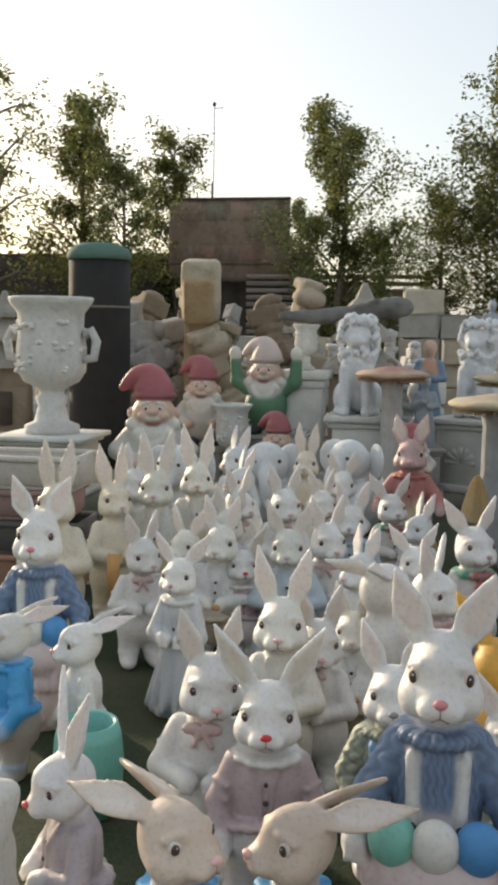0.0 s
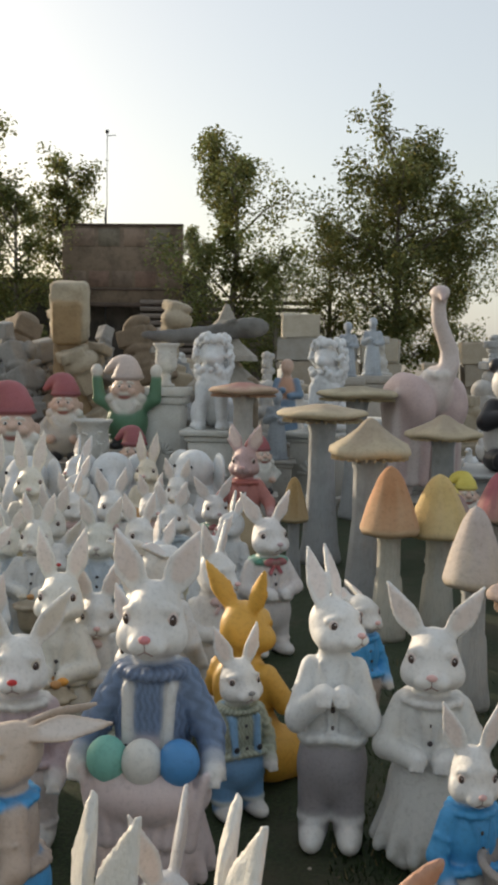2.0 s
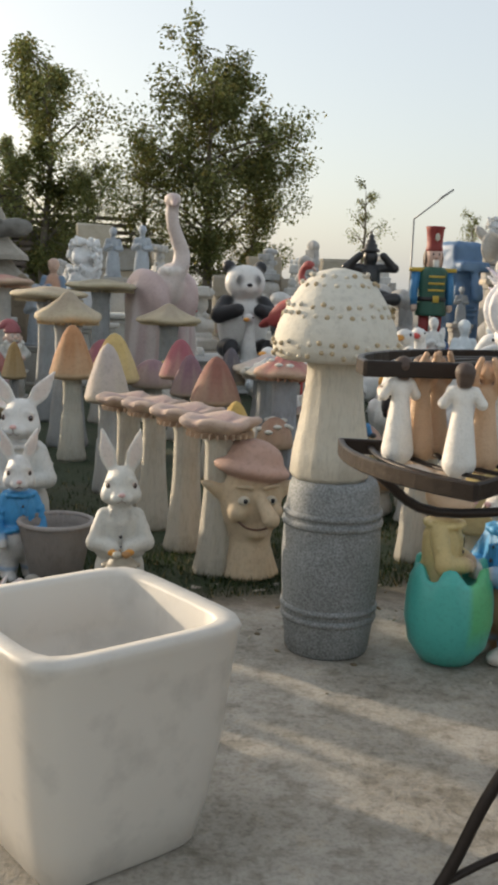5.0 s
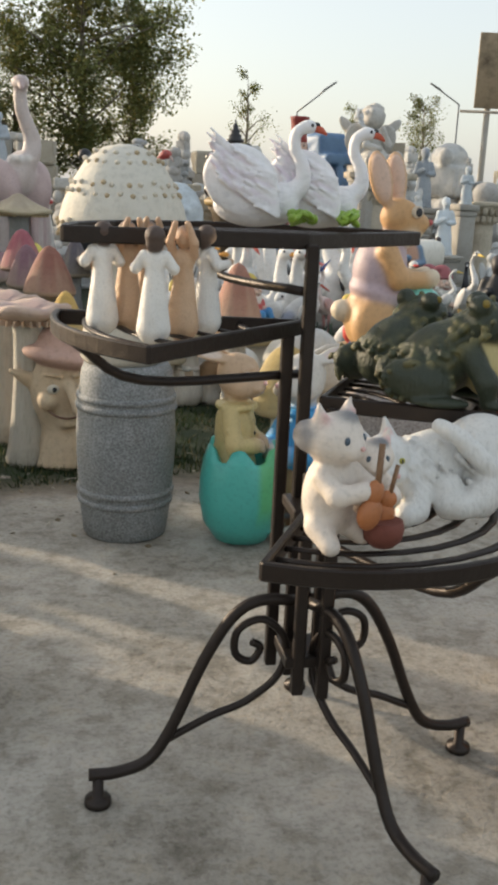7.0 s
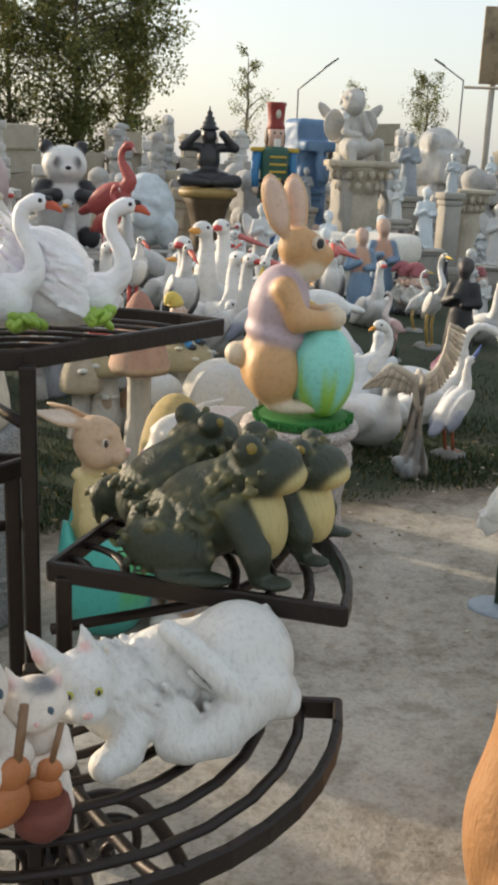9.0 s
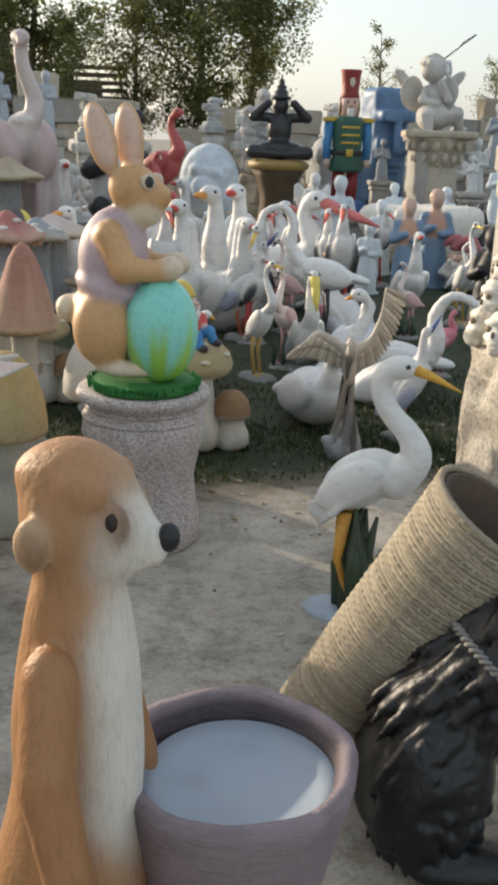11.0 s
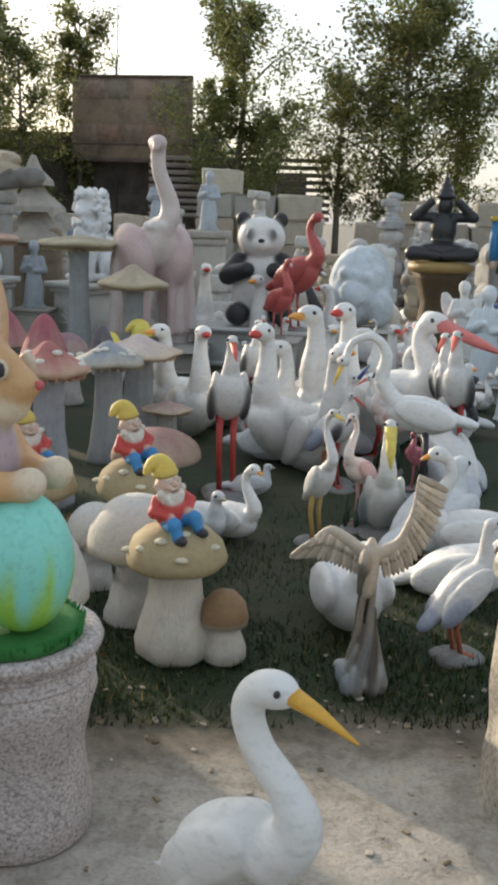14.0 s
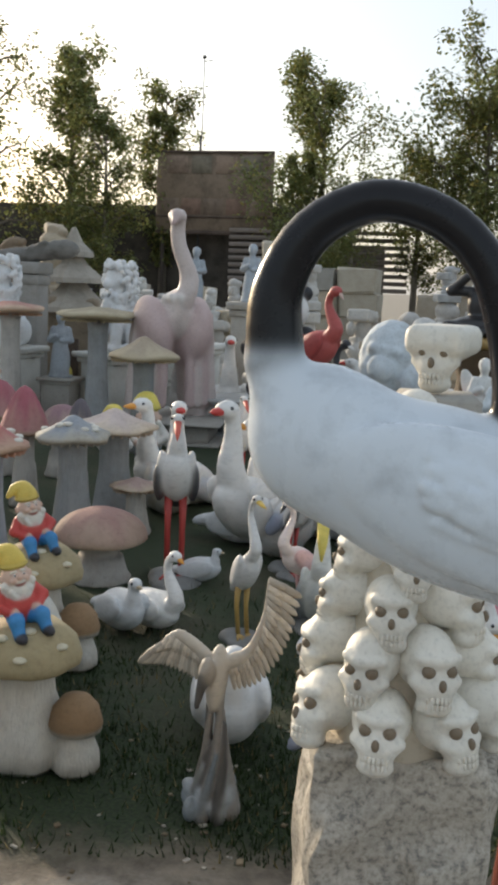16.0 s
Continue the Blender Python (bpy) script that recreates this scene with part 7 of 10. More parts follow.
plinth(8.34, 13.5, 1.11, 0.48, "grey cement block that carries a statue", 0, (0.40, 0.38, 0.34), 0, False)
put("robed_grey", 8.34, 13.5, 0.95, 0, 1.11)
plinth(8.69, 12.5, 1.20, 0.30, "grey cement block that carries a statue", 5, (0.40, 0.38, 0.34), 0, False)
put("robed", 8.69, 12.5, 0.57, 0, 1.20)
plinth(8.39, 10.0, 0.39, 0.37, "grey cement block that carries a statue", 5, (0.40, 0.38, 0.34), 0, False)
put("cherub", 8.39, 10.0, 0.75, 0, 0.39)
plinth(7.61, 10.5, 0.54, 0.38, "grey cement block that carries a statue", 10, (0.40, 0.38, 0.34), 0, False)
put("robed", 7.61, 10.5, 0.76, 0, 0.54)
plinth(9.92, 14.0, 1.28, 0.30, "grey cement block that carries a statue", 0, (0.40, 0.38, 0.34), 0, False)
put("robed", 9.92, 14.0, 0.50, 0, 1.28)
plinth(7.16, 9.5, 0.35, 0.30, "grey cement block that carries a statue", 4, (0.40, 0.38, 0.34), 0, False)
put("robed_black", 7.16, 9.5, 0.47, 0, 0.35)
put("saint", 6.48, 8.6, 0.99, 0, 0.00)
put("gnome", 6.78, 8.2, 0.57, 0, 0.00)
put("cherub", 7.43, 8.0, 0.43, 0, 0.00)
plinth(6.55, 12.8, 0.91, 0.30, "grey cement block that carries a statue", 0, (0.40, 0.38, 0.34), 0, False)
put("robed_grey", 6.55, 12.8, 0.57, 0, 0.91)
plinth(7.96, 16.0, 2.09, 0.36, "grey cement block that carries a statue", 10, (0.40, 0.38, 0.34), 0, False)
put("lion", 7.96, 16.0, 0.72, 10, 2.09)
plinth(7.45, 11.2, 0.86, 0.30, "grey cement block that carries a statue", 0, (0.40, 0.38, 0.34), 0, False)
put("cherub", 7.45, 11.2, 0.45, 10, 0.86)
plinth(6.42, 10.8, 0.20, 0.38, "grey cement block that carries a statue", 0, (0.40, 0.38, 0.34), 0, False)
put("robed", 6.42, 10.8, 0.76, 10, 0.20)

# ---- crowd behind ----
put("angel", 11.38, 18.19, 1.12, -63)
put("robed_grey", 12.11, 17.78, 0.99, -30)
put("robed_grey", 11.20, 24.50, 0.87, -44)
put("robed_grey", 31.80, 70.70, 0.88, -24)
put("saint", 12.57, 18.08, 1.04, -52)
put("saint", 10.04, 20.27, 0.76, -69)
put("saint", 15.99, 37.86, 1.09, 4)
put("angel", 17.51, 39.90, 0.98, -24)
put("robed", 13.47, 19.78, 0.83, 22)
put("gnome", 9.26, 14.71, 0.55, 7)
put("robed_black", 14.04, 22.35, 1.01, 16)
put("gnome", 12.24, 28.87, 0.69, 10)
put("robed", 14.76, 34.79, 1.13, 21)
put("robed", 38.33, 76.28, 0.86, -68)
put("robed_black", 10.86, 18.68, 1.13, -20)
put("cherub", 14.46, 35.15, 0.85, 20)
put("cherub", 22.31, 39.59, 0.75, 24)
put("cherub", 36.38, 71.44, 0.79, 61)
put("lion", 10.10, 15.11, 0.82, 69)
put("gnome", 9.36, 18.66, 0.58, -50)
put("gnome", 11.58, 18.63, 0.86, -29)
put("robed_black", 28.99, 58.93, 0.94, 33)
put("lion", 8.78, 17.51, 1.07, 46)
put("angel", 23.80, 48.32, 0.71, 56)
put("robed_black", 17.49, 39.36, 1.13, 35)
put("saint", 11.53, 25.71, 0.73, 37)
put("robed_black", 12.51, 25.54, 1.08, 63)
put("lion", 13.08, 24.69, 0.92, 4)
put("cherub", 9.65, 15.24, 0.87, 66)
put("cherub", 14.35, 21.46, 1.09, -24)
put("skull_big", 13.70, 33.34, 1.09, 22)
put("lion", 8.63, 16.57, 1.01, -62)
put("angel", 17.53, 31.15, 0.83, 54)
put("gnome", 8.52, 13.99, 0.85, 17)
put("egret", 6.43, 7.24, 0.60, 58)
put("goose", 6.83, 6.57, 0.60, 18)
put("egret", 6.27, 6.34, 0.84, 15)
put("saint", 8.26, 8.61, 0.75, 36)
put("swan", 7.02, 7.29, 0.33, -1)
put("lion", 8.67, 10.98, 0.72, -60)
put("lion", 6.97, 5.72, 0.52, -36)
put("flam_white", 5.73, 5.77, 0.57, -61)
put("black_swan", 7.59, 9.58, 0.53, -18)
put("skull_big", 6.57, 9.05, 0.80, -41)
put("robed_black", 8.06, 8.08, 0.53, 69)
put("robed_black", 6.33, 5.84, 0.84, -37)
put("gnome", 8.02, 9.46, 0.42, 27)
put("goose", 7.87, 7.68, 0.79, -70)
put("cherub", 7.65, 8.94, 0.67, 52)
put("lion", 8.72, 9.43, 0.71, -4)
put("flam_white", 3.99, 19.06, 0.80, 11)
put("flam_white", 4.82, 19.39, 0.74, -64)
put("duck", 2.57, 12.93, 0.42, -60)
put("flam_white", 2.05, 13.82, 0.76, 51)
put("flam_white", 4.08, 20.50, 0.91, 3)
put("duck", 3.02, 13.31, 0.46, -40)
put("flam_white", 0.32, 21.70, 0.83, 16)
put("goose", 4.06, 12.41, 0.82, 22)
put("black_swan", -0.07, 26.63, 0.81, -43)
put("goose", 4.72, 14.98, 0.81, 39)
put("duck", 3.97, 12.82, 0.50, 28)
put("flam_white", 3.70, 11.98, 0.91, 40)
put("duck", 0.51, 12.47, 0.38, -34)
put("duck", -0.24, 11.62, 0.38, 67)
put("gnome_y", -0.71, 12.58, 0.39, -12)
put("gnome_y", -3.83, 20.58, 0.47, -64)
put("gnome_y", -1.03, 14.55, 0.52, 54)
put("gnome_y", -0.31, 12.10, 0.48, -36)
put("duck", 1.61, 12.40, 0.29, -23)
put("robed_grey", -2.61, 19.15, 0.54, -43)
put("flam_white", 5.15, 16.85, 0.71, -40)
put("pelican", 4.14, 22.38, 0.87, 55)
put("pelican", 4.26, 14.35, 0.93, -35)
put("black_swan", 8.32, 33.06, 0.77, 70)
put("black_swan", 7.01, 28.04, 0.76, 2)
put("egret", 7.41, 33.60, 0.92, 46)
put("goose", 8.29, 31.75, 0.86, -49)
put("goose_red", 8.77, 39.78, 0.83, 46)
put("duck", 3.68, 14.93, 0.52, -43)
put("stork", 10.48, 40.89, 0.71, -32)
put("robed_grey", 8.65, 15.41, 1.00, -49)
put("robed_black", 9.44, 21.06, 0.85, -10)
put("robed", 7.04, 11.05, 0.75, 21)
put("skull_big", 6.29, 10.41, 0.71, -15)
put("robed_grey", 6.30, 22.17, 0.78, 55)
put("lion", 8.29, 14.59, 0.70, 50)
put("cherub", 8.98, 17.16, 0.74, -31)
put("robed", 8.97, 22.60, 1.05, 50)
put("gnome", 6.16, 17.11, 0.77, 3)
put("robed", 9.29, 23.90, 0.84, 24)
put("robed", 7.30, 22.02, 0.97, 50)
put("saint", 7.37, 17.92, 0.71, -64)
put("cherub", 6.13, 15.37, 0.99, 49)
put("gnome", 7.59, 14.98, 0.53, -55)
put("saint", 6.53, 11.86, 0.72, 70)
put("cherub", 6.51, 9.87, 0.79, 55)
put("angel", 12.57, 29.46, 0.75, -58)
put("robed", 10.56, 17.40, 0.75, 34)
put("robed", 11.98, 21.82, 1.17, -21)
put("robed", 12.47, 27.43, 0.71, -11)
put("cherub", 17.09, 44.87, 0.65, -29)
put("robed_grey", 10.29, 15.71, 0.97, 42)
put("robed_black", 15.64, 30.12, 1.06, 63)
put("flam_red", 11.78, 19.16, 0.78, 44)
put("skull_big", 10.23, 13.21, 0.67, 9)
put("saint", 15.70, 35.69, 0.68, -50)
put("flam_red", 11.37, 19.84, 0.86, -8)
put("robed_grey", 13.47, 28.73, 0.63, -19)
put("cherub", 10.85, 15.32, 0.64, 10)
put("robed", 10.17, 17.59, 1.14, -37)
put("lion", 17.29, 33.74, 1.01, -66)
put("gnome", 12.63, 20.11, 0.50, 27)
put("gnome", 22.92, 48.41, 0.53, -3)
put("robed", 21.89, 47.41, 0.64, -63)
put("saint", 69.69, 231.16, 1.10, 41)
put("robed_black", 10.52, 14.06, 0.61, 65)
put("lion", 18.94, 41.17, 0.81, -29)
put("goose", 10.50, 16.37, 1.19, -2)
put("goose", 42.03, 99.01, 0.69, 41)
put("lion", 89.05, 194.05, 0.87, -12)
put("cherub", 16.51, 33.87, 0.63, -29)
put("robed_black", 9.20, 13.49, 0.60, -38)
put("robed", 20.61, 37.26, 0.72, -70)
put("cherub", 10.52, 23.58, 1.02, 20)
put("gnome", 29.67, 72.15, 0.82, 7)
put("flam_red", 20.79, 42.94, 1.07, 23)
put("angel", 25.22, 61.13, 1.10, -55)
put("saint", 19.32, 38.01, 0.69, -9)
put("saint", 312.06, 819.59, 0.84, 2)
put("flam_red", 48.84, 97.21, 1.05, 52)
put("robed", 10.93, 17.06, 1.01, -44)
put("saint", 13.23, 24.26, 1.09, -65)
put("gnome", 254.85, 734.62, 0.68, 58)
put("lion", 8.67, 13.20, 0.95, -55)
put("lion", 10.57, 17.01, 1.17, -65)
put("gnome", 15.79, 28.26, 0.58, -64)
put("stork", 4.71, 6.23, 0.59, -67)
put("black_swan", 5.21, 6.74, 0.56, 62)
put("stork", 4.55, 5.37, 0.61, 65)
put("goose_red", 4.62, 8.36, 0.75, 25)
put("swan", 4.93, 11.69, 0.29, 35)
put("flam_white", 5.23, 9.29, 0.53, 14)
put("egret", 4.47, 10.17, 0.60, -44)
put("goose_red", 4.79, 6.58, 0.52, 54)
put("duck", 3.20, 9.59, 0.38, -12)
put("duck", 5.20, 7.11, 0.41, -70)
put("goose_red", 3.43, 10.05, 0.60, 24)
put("goose_red", 5.40, 11.55, 0.74, -20)
put("goose_red", 4.48, 6.52, 0.57, 69)
put("stork", 2.92, 11.93, 0.79, -52)
put("pelican", 4.85, 10.20, 0.61, 4)
put("goose_red", 6.03, 7.43, 0.67, 5)
put("flam_white", 4.82, 5.89, 0.70, -52)
put("swan", 5.50, 8.38, 0.36, 28)
put("goose_red", 5.43, 10.45, 0.50, -34)
put("stork", 4.91, 8.10, 0.76, -50)
put("flam_white", 5.50, 10.85, 0.68, 50)
put("stork", 5.61, 11.18, 0.73, 58)
put("goose", 5.22, 7.49, 0.56, 37)
put("stork", 5.94, 8.60, 0.77, 26)
put("flam_white", 4.76, 8.76, 0.73, 38)
put("r_chalk", -5.77, 37.76, 0.87, 37)
put("r_chalk", -10.57, 32.55, 0.89, -39)
put("gnome", -2.99, 19.30, 0.62, 27)
put("robed_grey", -8.74, 24.08, 0.86, -66)
put("r_chalk", -3.96, 23.77, 0.98, -36)
put("r_chalk", -9.06, 36.29, 1.08, -63)
put("gnome", -6.32, 17.49, 0.66, 25)
put("r_chalk", -8.57, 30.22, 0.96, -47)
put("gnome_y", -10.27, 34.28, 0.68, 24)
put("gnome_y", -2.85, 23.01, 0.82, -9)
put("gnome", -4.14, 35.19, 0.72, 28)
put("r_plain", -7.61, 22.78, 0.82, -67)
put("cherub", -4.13, 25.50, 1.01, -10)
put("cherub", -6.35, 38.69, 0.87, 28)


# ---- mushrooms ----
mushroom(2.0, 3.51, 0.7, "wavy", (0.44, 0.29, 0.26), 0.35, (0.50, 0.46, 0.38), "cement mushroom with a wavy pink brown rim", False)
mushroom(2.16, 3.15, 0.72, "wavy", (0.44, 0.29, 0.26), 0.33, (0.50, 0.46, 0.38), "cement mushroom with a wavy pink brown rim", False)
mushroom(2.34, 2.72, 0.74, "wavy", (0.44, 0.29, 0.26), 0.35, (0.50, 0.46, 0.38), "cement mushroom with a wavy pink brown rim", False)
mushroom(2.49, 2.31, 0.75, "wavy", (0.44, 0.29, 0.26), 0.35, (0.50, 0.46, 0.38), "cement mushroom with a wavy pink brown rim", False)
mushroom(1.48, 5.18, 1.02, "bell", (0.50, 0.22, 0.07), 0.35, (0.44, 0.42, 0.35), "bell mushroom with a rusty orange cap", False)
mushroom(1.78, 5.36, 0.96, "bell", (0.58, 0.40, 0.11), 0.38, (0.42, 0.41, 0.35), "bell mushroom with an ochre yellow cap", False)
mushroom(1.83, 4.07, 0.96, "bell", (0.50, 0.42, 0.38), 0.29, (0.40, 0.40, 0.38), "bell mushroom with a pale mauve cap", False)
mushroom(2.28, 6.31, 0.88, "bell", (0.40, 0.09, 0.12), 0.36, (0.42, 0.40, 0.36), "bell mushroom with a deep rose cap", False)
mushroom(2.36, 5.3, 0.82, "bell", (0.26, 0.12, 0.15), 0.31, (0.42, 0.40, 0.36), "bell mushroom with a plum purple cap", False)
mushroom(2.54, 4.63, 0.86, "bell", (0.33, 0.12, 0.08), 0.36, (0.44, 0.40, 0.33), "bell mushroom with a dark rust cap", False)
mushroom(0.86, 6.29, 0.81, "bell", (0.36, 0.22, 0.06), 0.21, (0.30, 0.31, 0.31), "small bell mushroom with a yellow brown cap", False)
mushroom(2.65, 3.96, 0.63, "bell", (0.58, 0.36, 0.05), 0.24, (0.30, 0.31, 0.31), "small bell mushroom with a bright yellow cap", False)
mushroom(2.72, 6.31, 0.82, "bell", (0.13, 0.11, 0.13), 0.27, (0.30, 0.31, 0.31), "small bell mushroom with a dark grey cap", False)
mushroom(1.02, 7.28, 1.28, "flat", (0.42, 0.33, 0.22), 0.71, (0.30, 0.31, 0.31), "tall mushroom with a flat tan cap", False)
mushroom(1.37, 5.83, 1.26, "peak", (0.42, 0.33, 0.22), 0.55, (0.30, 0.31, 0.31), "tall mushroom with a pointed tan cap", False)
mushroom(2.13, 8.9, 1.13, "peak", (0.42, 0.33, 0.22), 0.71, (0.30, 0.31, 0.31), "tall mushroom with a pointed pale cap", False)
mushroom(1.31, 9.6, 1.37, "flat", (0.36, 0.31, 0.20), 0.86, (0.30, 0.31, 0.31), "tall mushroom with a flat olive cap", False)
mushroom(0.1, 9.9, 1.38, "flat", (0.46, 0.20, 0.16), 0.77, (0.5, 0.48, 0.44), "tall mushroom with a flat red cap", False)
mushroom(3.0, 5.63, 0.8, "peak", (0.33, 0.36, 0.40), 0.48, (0.30, 0.31, 0.31), "mushroom with a bluish grey spread cap", True)
mushroom(3.02, 4.57, 0.92, "peak", (0.50, 0.15, 0.13), 0.45, (0.30, 0.31, 0.33), "mushroom with a red white-spotted cap", True)
mushroom(1.53, 7.25, 0.8, "bell", (0.40, 0.10, 0.13), 0.43, (0.42, 0.40, 0.36), "bell mushroom with a rose cap", False)
mushroom(3.02, 6.23, 0.78, "peak", (0.55, 0.44, 0.40), 0.59, (0.30, 0.31, 0.31), "mushroom with a wavy pale pink and grey cap", False)
mushroom(2.01, 7.43, 0.61, "dome", (0.28, 0.15, 0.17), 0.43, (0.42, 0.40, 0.36), "round mushroom with a plum cap", False)
mushroom(3.54, 4.89, 0.41, "dome", (0.38, 0.20, 0.16), 0.52, (0.40, 0.38, 0.34), "low wide mushroom with a rust pink cap", False)
mushroom(3.32, 5.92, 0.38, "peak", (0.42, 0.28, 0.24), 0.34, (0.40, 0.38, 0.34), "small mushroom with a brown pink cap", False)
mushroom(3.96, 3.18, 0.52, "dome", (0.60, 0.59, 0.54), 0.41, (0.60, 0.58, 0.53), "plump white cement mushroom", False)
mushroom(3.68, 3.47, 0.38, "dome", (0.58, 0.57, 0.53), 0.26, (0.58, 0.56, 0.52), "small white cement mushroom", False)
mushroom(2.95, 4.45, 0.47, "dome", (0.48, 0.25, 0.15), 0.26, (0.4, 0.38, 0.34), "mushroom with an orange brown cap", True)
mushroom(3.24, 3.52, 0.49, "dome", (0.42, 0.35, 0.24), 0.24, (0.5, 0.48, 0.42), "small mushroom with a tan spotted cap", True)
mushroom(3.36, 3.59, 0.28, "dome", (0.34, 0.22, 0.14), 0.17, (0.5, 0.48, 0.42), "small mushroom with a brown spotted cap", True)
mushroom(3.59, 1.8, 0.66, "dome", (0.50, 0.36, 0.10), 0.28, (0.52, 0.49, 0.40), "mushroom with an ochre cap", False)
mushroom(3.5, 2.6, 0.94, "bell", (0.40, 0.18, 0.12), 0.28, (0.5, 0.47, 0.4), "bell mushroom with a rusty cap fading to yellow", False)
mushroom(3.86, 2.4, 0.65, "dome", (0.55, 0.55, 0.53), 0.34, (0.55, 0.54, 0.50), "broad white cement mushroom", False)


# ---- foreground pieces ----
def barrel_with_mushroom():
    T = thing("stone_barrel", 2.885, 1.36, 0, 0, 1, "grey granite barrel that stands on the slab", "barrel")
    prof = [(0.150, 0), (0.158, 0.01), (0.172, 0.12), (0.184, 0.30), (0.186, 0.38), (0.180, 0.52), (0.168, 0.63), (0.158, 0.655), (0.150, 0.66), (0.01, 0.658)]
    part("body", Geo().lathe(prof, GREY, 48).mesh("body", GRANITE), T)
    for z, r in ((0.14, 0.176), (0.18, 0.179), (0.50, 0.184), (0.535, 0.181)):
        part("hoop", Geo().lathe([(r - 0.01, z - 0.013), (r + 0.003, z - 0.011), (r + 0.006, z), (r + 0.003, z + 0.011), (r - 0.01, z + 0.013)], GREY, 48).mesh("hoop", GRANITE), T)
    M = thing("mushroom", 2.865, 1.36, 0.66, 0, 1, "large white mushroom with a honeycombed cap on the barrel", "mushroom ornament", MU)
    cream = (0.62, 0.57, 0.47)
    stem = [(0.135, 0), (0.148, 0.02), (0.142, 0.10), (0.115, 0.25), (0.100, 0.40), (0.105, 0.48)]
    part("stem", Geo().lathe(stem, cream, 48, flute=0.02, flutes=12).mesh("stem", WOOD), M)
    cap = [(0.08, 0.47), (0.19, 0.435), (0.225, 0.45), (0.232, 0.49), (0.215, 0.56), (0.18, 0.64), (0.135, 0.71), (0.075, 0.755), (0.02, 0.768)]
    part("cap", Geo().lathe(cap, (0.66, 0.63, 0.55), 48, wob=0.008).mesh("cap", MATTE), M)
    g, rnd = Geo(), random.Random(9)
    for z, r in ((0.465, 0.229), (0.50, 0.232), (0.60, 0.198), (0.635, 0.184), (0.71, 0.137), (0.74, 0.102)):
        n = int(r * 150)
        for i in range(n):
            a = 2 * math.pi * (i + rnd.random() * 0.5) / n
            g.ball((r * math.cos(a), r * math.sin(a), z + rnd.uniform(-.009, .009)), (0.010, 0.010, 0.009), (0.46, 0.37, 0.24) if rnd.random() < 0.5 else (0.62, 0.57, 0.47), 7, 5)
    part("honeycomb_bands", g.mesh("honeycomb_bands", MATTE), M)


def egg_with_rabbits():
    T = thing("egg_shell", 3.315, 1.23, 0, 0, 1, "turquoise broken egg shell ornament on the slab", "egg ornament")
    prof = [(0.05, 0), (0.10, 0.015), (0.145, 0.08), (0.162, 0.17), (0.160, 0.25), (0.150, 0.32), (0.140, 0.36), (0.125, 0.355), (0.10, 0.30), (0.02, 0.28)]
    a = Geo().lathe(prof, (0.09, 0.50, 0.43), 40)
    v = a.v[0]
    ang = np.arctan2(v[:, 1], v[:, 0])
    v[:, 2] += np.where(v[:, 2] > 0.33, 0.028 * np.sign(np.sin(ang * 6)) * np.abs(np.sin(ang * 6)) ** 0.4, 0)
    a.c[0][(v[:, 2] > 0.12) & (ang > -1.4) & (ang < -0.5)] = (0.12, 0.50, 0.22)
    part("shell", a.mesh("shell", GLOSS), T)
    place("rabbit_statue", rabbit((0.52, 0.36, 0.23), (0.56, 0.44, 0.20), (0.56, 0.44, 0.20), ear=(0.35, 0), ear_back=2.0, arms="front", collar=(0.60, 0.48, 0.22), cell=0.008, inner=(0.68, 0.58, 0.50)).mesh("rabbit_statue", RESIN), 3.28, 1.26, 0.08, 66, 0.78, "brown rabbit statue in a yellow jersey inside the egg", "rabbit statue", RB)
    place("rabbit_statue", rabbit((0.66, 0.62, 0.56), SKYBLUE, (0.42, 0.26, 0.14), ear=(0.35, 0), ear_back=2.0, arms="front", collar=SKYBLUE, cell=0.008, inner=(0.70, 0.52, 0.46)).mesh("rabbit_statue", RESIN), 3.545, 1.28, 0.0, -66, 0.88, "white rabbit statue in a blue shirt beside the egg", "rabbit statue", RB)


